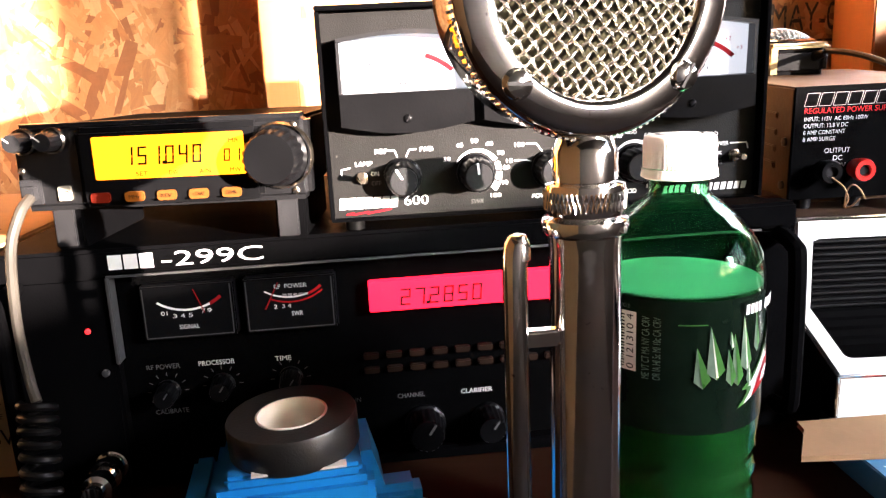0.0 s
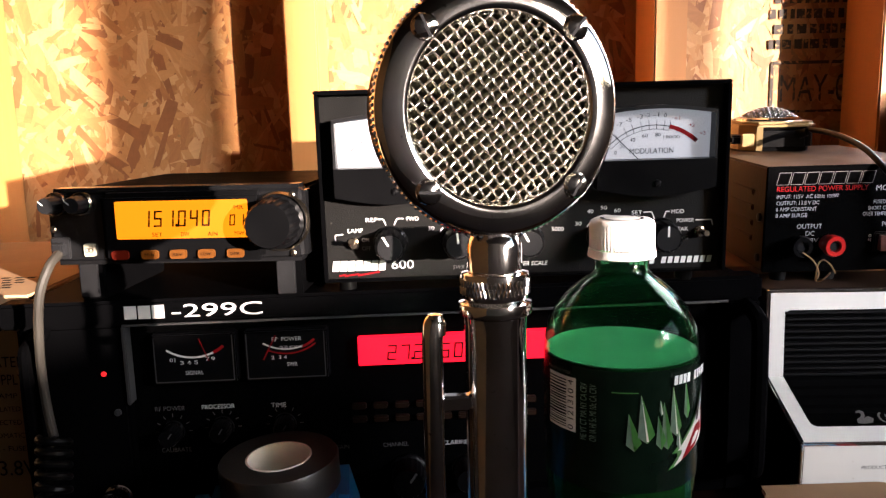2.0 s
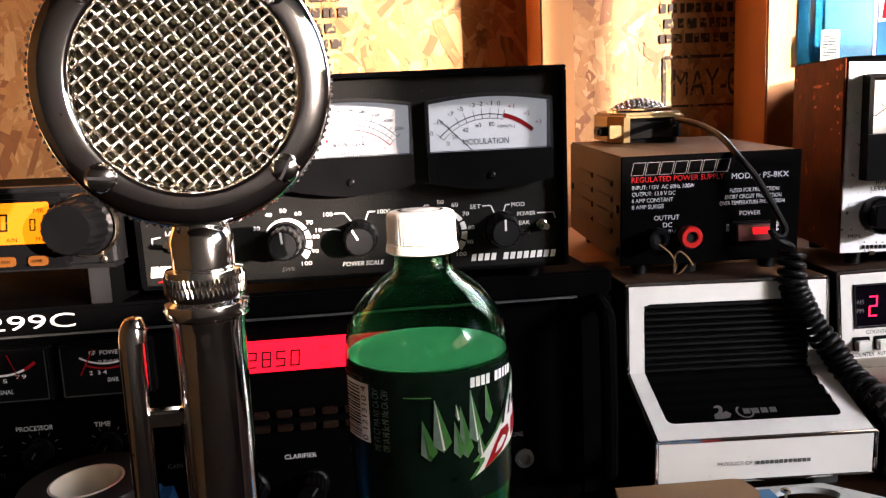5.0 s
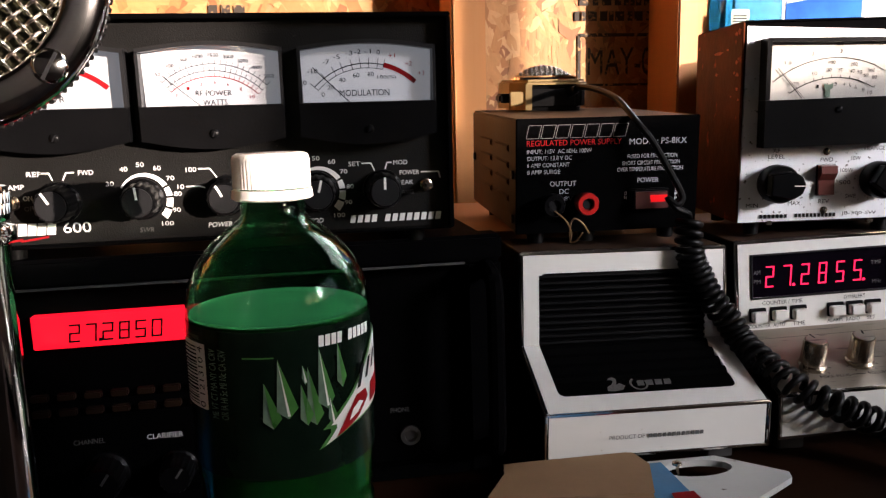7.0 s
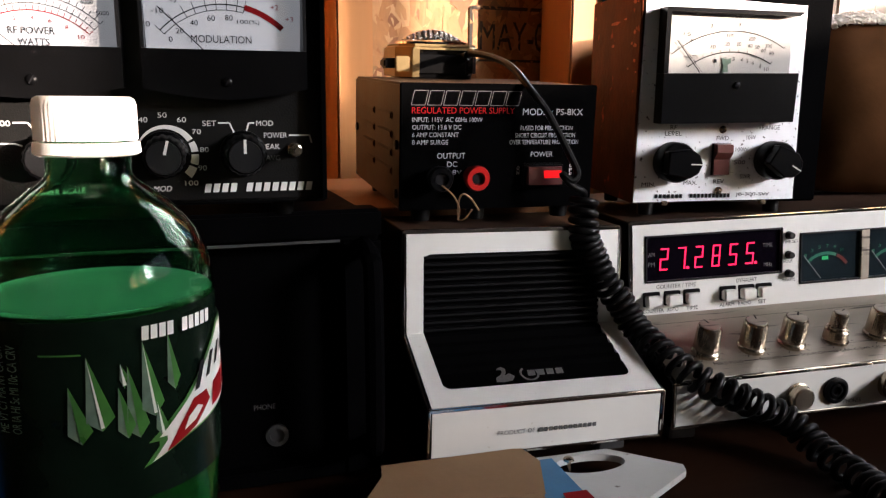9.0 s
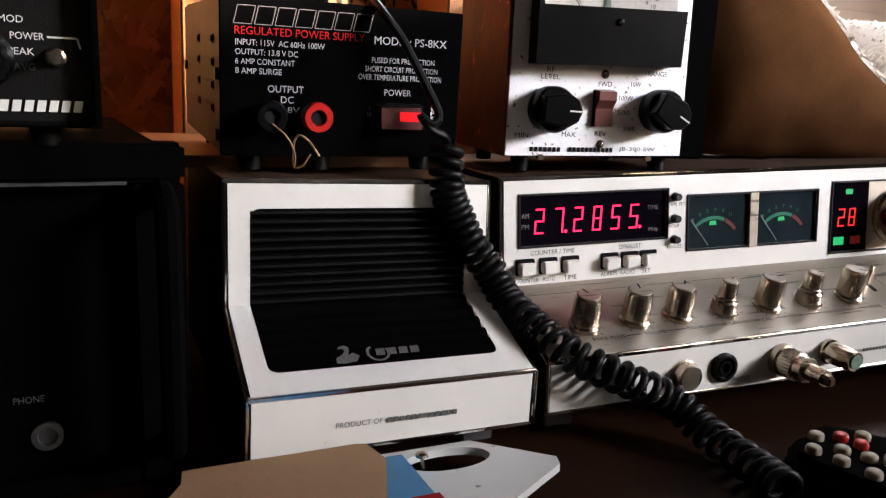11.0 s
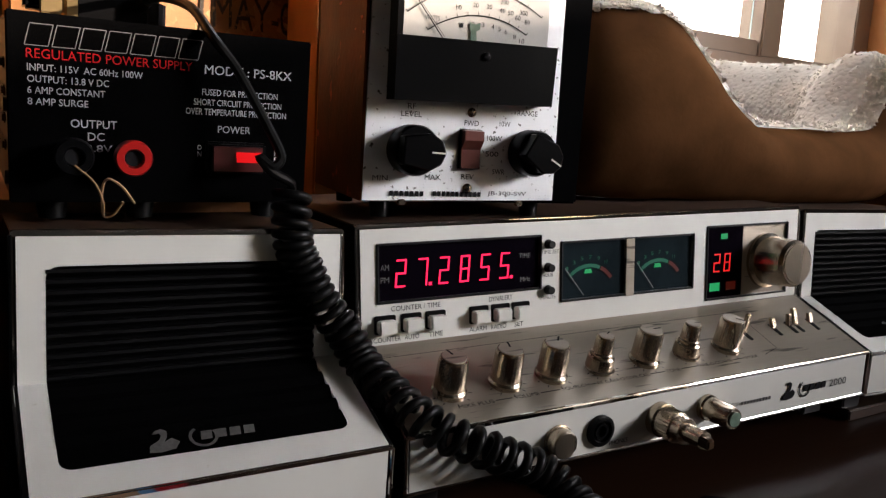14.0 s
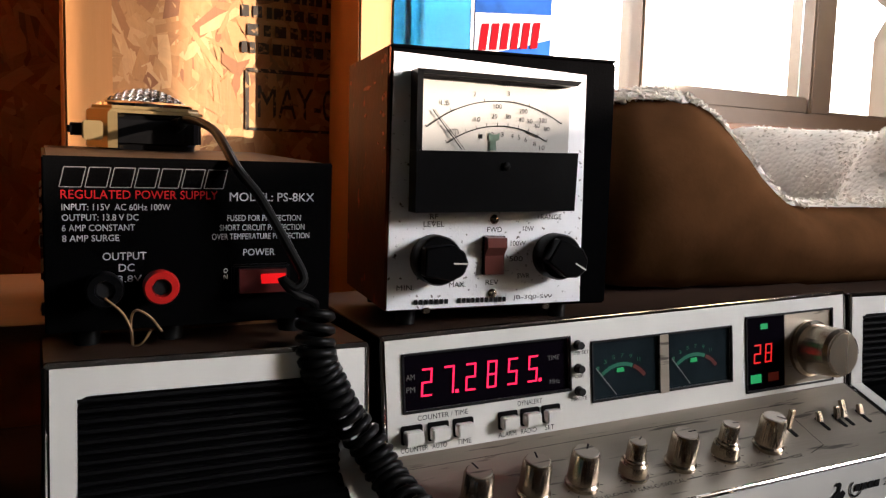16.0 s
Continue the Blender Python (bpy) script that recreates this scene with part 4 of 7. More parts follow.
    for s, x, z, w in (("REF", 0.0265, 0.0425, 0.0070), ("FWD", 0.0520, 0.0425, 0.0075), ("LAMP", 0.0150, 0.0360, 0.0095), ("ON", 0.0235, 0.0300, 0.0045), ("OFF", 0.0235, 0.0245, 0.0055), ("100", 0.1065, 0.0420, 0.0055), ("10", 0.1015, 0.0330, 0.0035), ("1000", 0.1385, 0.0420, 0.0075), ("5000", 0.1430, 0.0330, 0.0075), ("SET", 0.1935, 0.0418, 0.0065), ("MOD", 0.2185, 0.0418, 0.0080), ("POWER", 0.2220, 0.0360, 0.0110), ("PEAK", 0.2210, 0.0305, 0.0085), ("AVG", 0.2225, 0.0250, 0.0070)):
        write(t, s, P, x, z, w, 0.0025, GREY_INK if s in ("OFF", "AVG") else WHITE_INK)
    for pts in (((0.0340, 0.0440), (0.0375, 0.0440), (0.0390, 0.0400)), ((0.0500, 0.0440), (0.0460, 0.0440), (0.0440, 0.0400)), ((0.0070, 0.0310), (0.0070, 0.0345), (0.0120, 0.0352)), ((0.1130, 0.0435), (0.1190, 0.0435), (0.1225, 0.0385)), ((0.1060, 0.0342), (0.1130, 0.0342), (0.1160, 0.0332)), ((0.1370, 0.0435), (0.1330, 0.0435), (0.1310, 0.0385)), ((0.2008, 0.0432), (0.2060, 0.0432), (0.2080, 0.0385)), ((0.2175, 0.0432), (0.2150, 0.0432), (0.2135, 0.0385)), ((0.2340, 0.0372), (0.2440, 0.0372), (0.2450, 0.0335))):
        part("panel_line", strip(NB(), P, pts, 0.0007), WHITE_INK, t)
    block_marks(t, P, 0.0040, 0.0115, 0.034, 0.0065, 7, WHITE_INK, 0.15, 0.14)
    write(t, "600", P, 0.0415, 0.0120, 0.0140, 0.0056, WHITE_INK)
    part("red_stripe", strip(NB(), P, [(0.008, 0.0085), (0.0125, 0.0092), (0.0115, 0.0082), (0.021, 0.0095), (0.0200, 0.0085), (0.034, 0.0105)], 0.0011), RED_INK, t)
    block_marks(t, P, 0.1930, 0.0100, 0.0160, 0.0042, 4, WHITE_INK, 0.2, 0.3)
    block_marks(t, P, 0.2125, 0.0100, 0.0330, 0.0042, 8, WHITE_INK, 0.2, 0.3)
    for x in (0.012, W - 0.02):
        for y in (0.012, 0.14):
            part("foot", rod(NB(), (x, y, -0.003 + 0.028 * -y), (x, y, 0.0045), 0.0055, 0.006), BLACK_RUBBER, t)
    return t


meter_box()


# ---- chrome desk microphone ----
def weave(bm, r, pitch, wire, m, dome=0.0):
    """A woven wire disc of radius r."""
    n = int(r / pitch)
    for way in (0, 1):
        for k in range(-n, n + 1):
            c = k * pitch
            h = math.sqrt(max(0, r * r - c * c))
            if h < pitch:
                continue
            steps = max(4, int(2 * h / pitch * 4))
            pts = []
            for i in range(steps + 1):
                s = -h + 2 * h * i / steps
                lift = wire * 0.95 * math.sin(math.pi * s / pitch + math.pi / 2) * (1 if (k + way) % 2 else -1)
                x, y = (s, c) if way == 0 else (c, s)
                z = lift + dome * (1 - (x * x + y * y) / (r * r))
                a = radians(38)
                pts.append(m @ Vector((x * math.cos(a) - y * math.sin(a), x * math.sin(a) + y * math.cos(a), z)))
            tube(bm, pts, wire, 5)
    return bm


def desk_microphone():
    t = thing("desk_microphone", pose(0.0197, 0.1872, 0, 0, 0, 1.7) @ Matrix.Diagonal((1, 1, 1.0117, 1)), "chrome lollipop desk microphone with woven grille and grip bar", "microphone")
    H = Matrix.Translation((0.0014, -0.0067, 0.2587)) @ pose(0, 0, 0, 0, 0, 12) @ pose(0, 0, 0, 90)
    bm = NB()
    R = 0.0402
    lathe(bm, [(0.0, -0.026), (R * 0.80, -0.026), (R * 0.93, -0.024), (R * 0.965, -0.020), (R * 0.965, -0.0045), (R, -0.004), (R, -0.001), (R * 0.988, 0.0010), (R * 0.962, 0.0023), (R * 0.93, 0.0029), (R * 0.87, 0.0034), (R * 0.80, 0.0037), (R * 0.775, 0.0036), (0.0305, 0.0033), (0.0299, 0.0027), (0.0294, 0.0016), (0.0292, 0.0006), (0.0292, -0.003), (0, -0.003)], 72, H)
    head = part("head", bm, CHROME, t, "round chrome microphone head")
    part("backing_cloth", lathe(NB(), [(0, 0), (0.0290, 0), (0.0290, -0.001), (0, -0.001)], 40, H @ Matrix.Translation((0, 0, -0.0012))), MIC_CLOTH, head)
    part("grille", weave(NB(), 0.0290, 0.00300, 0.00058, H @ Matrix.Translation((0, 0, 0.0008)), 0.0022), WIRE, head, "woven nickel wire grille", 80)
    for a in (45, 135, 225, 315):
        screw(head, H, 0.0346 * math.cos(radians(a)), 0.0346 * math.sin(radians(a)), 0.0042, CHROME, a * 0.7 + 20).location = H.to_3x3() @ Vector((0, 0, 0.0033))
    bm = NB()
    for i in range(120):
        a = 2 * math.pi * i / 120
        rod(bm, H @ Vector((R * math.cos(a), R * math.sin(a), -0.0042)), H @ Vector((R * math.cos(a), R * math.sin(a), -0.0012)), 0.0007, seg=5)
    part("knurled_rim", bm, CHROME, head)
    bm = NB()
    lathe(bm, [(0.006, 0.221), (0.0075, 0.2195), (0.0085, 0.2170), (0.0092, 0.2150), (0.0092, 0.2070), (0.0088, 0.2065), (0.0088, 0.2060)], 40)
    part("neck", bm, CHROME, t)
    bm = NB()
    lathe(bm, [(0.0088, 0.2065), (0.0112, 0.2060), (0.0115, 0.2045), (0.0115, 0.1990), (0.0110, 0.1975), (0.0088, 0.1970)], 48)
    ring = part("locking_ring", bm, CHROME, t)
    bm = NB()
    for i in range(52):
        for j, tw in ((0, 0.5), (1, -0.5)):
            a = 2 * math.pi * i / 52
            b = a + tw * 2 * math.pi / 52 * 2
            rod(bm, (0.0115 * math.cos(a), 0.0115 * math.sin(a), 0.1992), (0.0115 * math.cos(b), 0.0115 * math.sin(b), 0.2043), 0.00035, seg=4, caps=False)
    part("knurling", bm, CHROME, ring)
    bm = NB()
    lathe(bm, [(0.0088, 0.1970), (0.0122, 0.1962), (0.0126, 0.1945), (0.0122, 0.1925), (0.0108, 0.1915), (0.0105, 0.188), (0.0105, 0.040), (0.0118, 0.036), (0.0118, 0.030), (0.016, 0.026), (0, 0.026)], 56)
    part("stem", bm, CHROME, t, "polished chrome stem")
    bar = part("grip_bar", tube(NB(), curve_points([(-0.0212, -0.005, 0.030), (-0.0217, -0.005, 0.10), (-0.0217, -0.005, 0.168), (-0.0215, -0.005, 0.187), (-0.0200, -0.0045, 0.1915)], 8), 0.0036, 16), CHROME, t, "chrome push-to-talk grip bar")
    part("bar_tip", lathe(NB(), [(0, 0.0035), (0.0024, 0.0028), (0.0036, 0.0), (0.0036, -0.004)], 20, Matrix.Translation((-0.0205, -0.0047, 0.1905))), CHROME, bar)
    part("bar_link", box(NB(), -0.0212, -0.0090, -0.0065, -0.002, 0.1605, 0.1655, 0.0008), CHROME, t)
    part("base", lathe(NB(), [(0, 0), (0.066, 0), (0.068, 0.003), (0.066, 0.009), (0.050, 0.016), (0.024, 0.024), (0.0, 0.027)], 64), CHROME, t)
    return t


desk_microphone()


# ---- soda bottle ----
def soda_bottle():
    t = thing("soda_bottle", pose(0.0896, 0.2978, 0, 0, 0, 4.6) @ Matrix.Diagonal((1, 1, 1.018, 1)), "open green plastic soda bottle, white cap, dark printed label", "bottle")
    out = [(0.0, 0.006), (0.014, 0.004), (0.024, 0.0), (0.031, 0.002), (0.0350, 0.012), (0.0362, 0.020)]
    for k in range(4):
        z = 0.024 + 0.0125 * k
        out += [(0.0362, z), (0.0350, z + 0.003), (0.0345, z + 0.005), (0.0350, z + 0.008), (0.0362, z + 0.011)]
    out += [(0.0358, 0.076), (0.0364, 0.080), (0.0366, 0.0835), (0.0366, 0.1395), (0.0370, 0.142), (0.0368, 0.150), (0.0352, 0.1575), (0.0315, 0.1650), (0.0255, 0.1722), (0.0190, 0.1775), (0.0145, 0.1805), (0.0128, 0.1830), (0.0128, 0.1895), (0.0120, 0.1990)]
    inner = [(max(0.0, r - 0.0005), z + (0.0005 if z < 0.01 else 0)) for r, z in out]
    shell = part("bottle_shell", lathe(NB(), out + inner[::-1], 64), BOTTLE_GREEN, t, "clear green plastic shell", 60)
    shell.visible_shadow = False
    level = 0.1446
    liq = [(max(0.0, r - 0.0008), z + (0.001 if z < 0.01 else 0)) for r, z in out if z < level] + [(0.0360, level), (0.0345, level - 0.0004), (0, level - 0.0005)]
    part("soda", lathe(NB(), liq, 64), SODA, t, "pale green soda", 60)
    part("soda_surface", lathe(NB(), [(0.0361, level + 0.0006), (0.0350, level + 0.0002), (0.030, level + 0.0001), (0, level + 0.0001)], 64), SODA_TOP_LIT, t, "liquid surface, same soda coloured lighter where light catches it", 60)
    # wrapped label
    def wrap(a0, a1, z0, z1, r, name, mat, parent, n=36):
        bm = NB()
        g = [[bm.verts.new((r * math.sin(radians(a0 + (a1 - a0) * i / n)), -r * math.cos(radians(a0 + (a1 - a0) * i / n)), z)) for i in range(n + 1)] for z in (z0, z1)]
        for i in range(n):
            bm.faces.new((g[0][i], g[0][i + 1], g[1][i + 1], g[1][i]))
        return part(name, bm, mat, parent)

    lab = wrap(-180, 180, 0.0875, 0.1442, 0.03705, "label", LABEL_DARK, t, 72)
    tagged(lab, "dark wrap-round printed label")

    def curved(points, lift, name, mat):
        """A flat outline (degrees round, height) laid on the label, cut every few degrees so that it bends with it."""
        bm = NB()
        bm.faces.new([bm.verts.new((a, 1000 * z, 0)) for a, z in points])
        first, last = min(a for a, z in points), max(a for a, z in points)
        a = first + 4
        while a < last:
            bmesh.ops.bisect_plane(bm, geom=bm.verts[:] + bm.edges[:] + bm.faces[:], plane_co=(a, 0, 0), plane_no=(1, 0, 0))
            a += 4
        for v in bm.verts:
            w, z = radians(v.co.x), v.co.y / 1000
            v.co = ((0.03705 + lift) * math.sin(w), -(0.03705 + lift) * math.cos(w), z)
        bmesh.ops.triangulate(bm, faces=bm.faces)
        return part(name, bm, mat, lab)

    lift = 0.0006
    curved([(-78, 0.1130), (-78, 0.1385), (-50, 0.1385), (-50, 0.1130)], lift, "barcode_patch", WHITE_CAP)
    r2 = random.Random(3)
    z = 0.1145
    while z < 0.1370:
        h = r2.uniform(0.0003, 0.0009)
        curved([(-77, z), (-77, z + h), (-58, z + h), (-58, z)], lift + 0.0004, "barcode_bar", DARK_INK)
        z += h + r2.uniform(0.0004, 0.0009)

    def round_text(body, a0, a1, z0, z1, mat, turned=False):
        me = letters(body)
        co = [v.co.copy() for v in me.vertices]
        lo = Vector((min(c.x for c in co), min(c.y for c in co)))
        hi = Vector((max(c.x for c in co), max(c.y for c in co)))
        for v in me.vertices:
            u, w = (v.co.x - lo.x) / (hi.x - lo.x), (v.co.y - lo.y) / (hi.y - lo.y)
            if turned:
                u, w = 1 - w, u
            a = radians(a0 + (a1 - a0) * u)
            r = 0.03705 + lift + 0.0005
            v.co = (r * math.sin(a), -r * math.cos(a), z0 + (z1 - z0) * w)
        return part("lettering", me, mat, lab)

    round_text("0 121310 4", -56.5, -51.5, 0.1140, 0.1375, DARK_INK, True)
    round_text("ME VT CT MA NY CA CRV", -46, -41, 0.1110, 0.1375, LEAF_GREY, True)
    round_text("OR IA HI 5c MI 10c CA CRV", -39, -34, 0.1110, 0.1375, LEAF_GREY, True)
    round_text("PLEASE RECYCLE", -78, -54, 0.1400, 0.1415, GREY_INK)
    curved([(-24, 0.1345), (-6, 0.1345), (-6, 0.1350), (-24, 0.1350)], lift, "print_line", LEAF_GREEN)
    # faceted spikes: a pale half and a green half, with thin bright edges
    for a, w, z0, z1, mat in ((-14, 15, 0.1005, 0.1180, 0), (-6, 17, 0.1040, 0.1265, 1), (7, 11, 0.1005, 0.1165, 0), (11, 14, 0.1000, 0.1225, 0), (18, 15, 0.1055, 0.1290, 1), (9, 5, 0.1160, 0.1235, 1), (24, 8, 0.0985, 0.1100, 1), (31, 10, 0.112, 0.130, 0)):
        w *= 0.72
        z0, z1 = z0 + 0.0072, z1 + 0.0075
        tip, base_a, base_b = (a + w * 0.15, z1), (a, z0 + 0.003), (a + w, z0 + 0.004)
        low = (a + w * 0.55, z0)
        curved([base_a, low, tip], lift, "printed_spike", LEAF_GREY)
        curved([low, base_b, tip], lift, "printed_spike", LEAF_GREEN)
        curved([(low[0] - 0.6, low[1] + 0.001), (low[0] + 0.9, low[1] + 0.0012), tip], lift + 0.0003, "spike_edge", WHITE_INK if mat else LEAF_GREEN)
    # slanted flash: green edge, white field, red and dark strokes
    curved([(17, 0.0972), (27, 0.1043), (20, 0.1047), (40, 0.1150), (58, 0.1267), (72, 0.1350), (96, 0.1354), (96, 0.1092), (60, 0.1051), (40, 0.1026)], lift, "flash", LEAF_GREEN)
    curved([(21, 0.0984), (31, 0.1055), (25, 0.1056), (43, 0.1155), (60, 0.1267), (73, 0.1341), (95, 0.1346), (95, 0.1101), (60, 0.1061), (40, 0.1034)], lift + 0.0003, "flash_white", WHITE_INK)
    curved([(28, 0.1005), (36, 0.1076), (45, 0.1142), (55, 0.1150), (58, 0.1113), (46, 0.1051)], lift + 0.0006, "flash_red", RED_INK)
    curved([(38, 0.1055), (41, 0.1092), (47, 0.1116), (51, 0.1105), (45, 0.1072)], lift + 0.0009, "flash_slot", WHITE_INK)
    curved([(60, 0.1080), (62, 0.1159), (75, 0.1179), (76, 0.1096)], lift + 0.0006, "flash_red", RED_INK)
    curved([(79, 0.1096), (79, 0.1184), (94, 0.1192), (94, 0.1109)], lift + 0.0006, "flash_red", RED_INK)
    for k in range(4):
        a = 46 + 9 * k
        curved([(a, 0.1163 + 0.0025 * k), (a + 3.5, 0.1167 + 0.0025 * k), (a + 9, 0.1254 + 0.0015 * k), (a + 5, 0.1252 + 0.0015 * k)], lift + 0.0006, "flash_stroke", DARK_INK)
    for k in range(10):
        if k != 4:
            a = 19 + 4.0 * k
            curved([(a, 0.1372), (a + 3.1, 0.1372), (a + 3.4, 0.1414), (a + 0.3, 0.1414)], lift + 0.0012, "emblem_block", WHITE_INK)
    # cap and its ring
    bm = NB()
    seg = 120
    prof = [(0.0154, 0.1935), (0.0154, 0.2040), (0.0148, 0.2060), (0.0135, 0.2068), (0, 0.2068)]
    lathe(bm, prof, seg)
    for v in bm.verts:
        r = math.hypot(v.co.x, v.co.y)
        if r > 0.015 and int(round(math.atan2(v.co.y, v.co.x) / (2 * math.pi) * seg)) % 2:
            v.co.x *= 0.975
            v.co.y *= 0.975
    cap = part("cap", bm, WHITE_CAP, t, "white ribbed screw cap", 50)
    part("cap_ring", lathe(NB(), [(0.0138, 0.1930), (0.0158, 0.1928), (0.0162, 0.1895), (0.0150, 0.1888), (0.0132, 0.1888)], 48), WHITE_CAP, cap)
    part("cap_print", arc_band(NB(), Matrix.Translation((0, 0, 0.2068)), 0, 0, 0.0095, 0, 300, 0.0018), DARK_INK, cap)
    return t


soda_bottle()


# ---- console radio and its two speakers ----
PROFILE = [(0.0, 0.018), (0.0, 0.0465), (0.0590, 0.0712), (0.0635, 0.1325), (0.205, 0.1325), (0.205, 0.018)]  # from the lip back


def console_shell(t, W):
    """Case, ivory faces and bright edges shared by radio and speakers."""
    SIDE = Matrix(((0, 0, 1, 0), (1, 0, 0, 0), (0, 1, 0, 0), (0, 0, 0, 1)))
    bm = prism(NB(), [(y + 0.0015 if y < 0.1 else y, z) for y, z in PROFILE], W - 0.004, Matrix.Translation((0.002, 0, 0)) @ SIDE)
    part("case", bm, BLACK, t)
    for x in (0.0, W - 0.002):
        part("side_cheek", prism(NB(), [(y - 0.001 if y < 0.1 else y, z + (0.001 if z > 0.03 else 0)) for y, z in PROFILE], 0.002, Matrix.Translation((x, 0, 0)) @ SIDE), BLACK_PLASTIC, t)
    part("top_cover", box(NB(), 0.0, W, 0.0655, 0.205, 0.1327, 0.1345, 0.0004), WALNUT, t, "dark walnut vinyl top")
    lip = part("lip_plate", box(NB(), 0.0022, W - 0.0022, -0.001, 0.0012, 0.019, 0.0450), IVORY, t, "ivory front lip")
    for y, z, r in ((-0.0006, 0.0466, 0.0013), (-0.0006, 0.0185, 0.0009), (0.0632, 0.1334, 0.0016)):
        part("bright_trim", box(NB(), 0.0, W, y - r, y + r, z - r, z + r, r * 0.5), CHROME, t)
    for x in (0.0003, W - 0.0003):
        bm = tube(NB(), [(x, -0.001, 0.0185), (x, -0.001, 0.0465)], 0.0011, 8)
        tube(bm, [(x, -0.001, 0.0465), (x, 0.0583, 0.0715)], 0.0009, 8)
        tube(bm, [(x, 0.0583, 0.0715), (x, 0.0628, 0.1330)], 0.0011, 8)
        part("bright_edge", bm, CHROME, t)
    for x in (0.02, W - 0.02):
        for y in (0.02, 0.18):
            part("foot", box(NB(), x - 0.009, x + 0.009, y, y + 0.014, 0.0, 0.0185, 0.001), GREY_METAL, t)
    return lip


UP_LEN, SL_LEN = math.hypot(0.0045, 0.0613), math.hypot(0.0590, 0.0247)
UPPER = Matrix.Translation((0, 0.0590, 0.0712)) @ pose(0, 0, 0, math.degrees(math.atan2(0.0613, 0.0045)))
SLOPE = Matrix.Translation((0, 0.0, 0.0465)) @ pose(0, 0, 0, math.degrees(math.atan2(0.0247, 0.0590)))
LIP = plane_at(0, -0.0012, 0)


def swan_mark(parent, plane, x, y, s, mat):
    """A plain bird-like emblem with a stroke of blocks after it."""
    bm = NB()
    flat(bm, [(x + s * a, y + s * b) for a, b in ((0, 0.05), (0.35, 0), (0.8, 0.08), (0.98, 0.35), (0.75, 0.55), (0.5, 0.42), (0.62, 0.62), (0.66, 0.88), (0.5, 1.0), (0.3, 0.95), (0.2, 0.82), (0.42, 0.82), (0.46, 0.7), (0.34, 0.5), (0.05, 0.32))], plane)
    part("emblem", bm, mat, parent)
    bm = NB()
    arc_band(bm, plane, x + s * 1.75, y + s * 0.45, s * 0.42, 60, 330, s * 0.1)
    part("emblem_ring", bm, mat, parent)
    block_marks(parent, plane, x + s * 1.65, y + s * 0.3, s * 1.9, s * 0.36, 4, mat, 0.15, 0.25)


def speaker(m):
    W = 0.1445
    t = thing("console_speaker", m, "ivory and black slatted console speaker with chrome edges", "speaker", "console speakers")
    lip = console_shell(t, W)
    # ivory surround as a ring round the slatted grille
    g0, g1, low, top = 0.0125, 0.1295, 0.0135, 0.0125
    r = 0.005
    arc = [(r - r * math.sin(radians(a)), r - r * math.cos(radians(a))) for a in (0, 18, 36, 54, 72, 90)]
    yt = UP_LEN - top
    o = [(0.002, 0), (g0, 0)] + [(g0 + u, yt - v) for u, v in arc[::-1]] + [(g1 - u, yt - v) for u, v in arc] + [(g1, 0), (W - 0.002, 0), (W - 0.002, UP_LEN), (0.002, UP_LEN)]
    part("upper_surround", prism(NB(), o, 0.0016, UPPER), IVORY, t, "ivory surround")
    o = [(0.002, 0), (W - 0.002, 0), (W - 0.002, SL_LEN), (g1, SL_LEN)] + [(g1 - u, low + v) for u, v in arc[::-1]] + [(g0 + u, low + v) for u, v in arc] + [(g0, SL_LEN), (0.002, SL_LEN)]
    part("lower_surround", prism(NB(), o, 0.0016, SLOPE), IVORY, t, "ivory surround")
    for plane, length, count, y0 in ((UPPER, UP_LEN - top, 11, 0.0), (SLOPE, SL_LEN, 4, 0.026)):
        p = (length - y0) / count
        for k in range(count):
            bm = NB()
            y = y0 + p * k
            prism(bm, [(p * 0.05, -0.0004), (p * 0.40, 0.0021), (p * 0.72, 0.0021), (p * 0.80, -0.0004)], g1 - g0, plane @ Matrix.Translation((g0, y, 0)) @ Matrix(((0, 0, 1, 0), (1, 0, 0, 0), (0, 1, 0, 0), (0, 0, 0, 1))))
            part("grille_slat", bm, SLAT_BLACK if y0 == 0.0 else BLACK_PANEL, t)
    plate = part("badge_plate", prism(NB(), [(g0, low), (g1, low), (g1, 0.026), (g0, 0.026)], 0.0012, SLOPE), BLACK_PANEL, t)
    S = SLOPE @ Matrix.Translation((0, 0, 0.0012))
    swan_mark(plate, S, 0.0445, 0.0155, 0.0125, GREY_INK)
    write(lip, "PRODUCT OF", LIP, 0.0400, 0.0290, 0.0225, 0.0026, GREY_INK)
    block_marks(lip, LIP, 0.0650, 0.0290, 0.0365, 0.0024, 12, GREY_INK, 0.0, 0.3)
    return t


speaker(pose(0.2337, 0.4052, -0.0005, 0.3, 0.8, -0.2))
speaker(pose(0.7256, 0.3855, 0.0080, 0, 0, -4.3))
# added support, coloured dark to merge with the shade under the speaker
part("support_block", box(NB(), 0.74, 0.87, 0.40, 0.57, 0.0, 0.0079, 0.001), WALNUT, None)
tagged(bpy.data.objects["support_block"], "thin dark block added under the far speaker to carry it", "board")


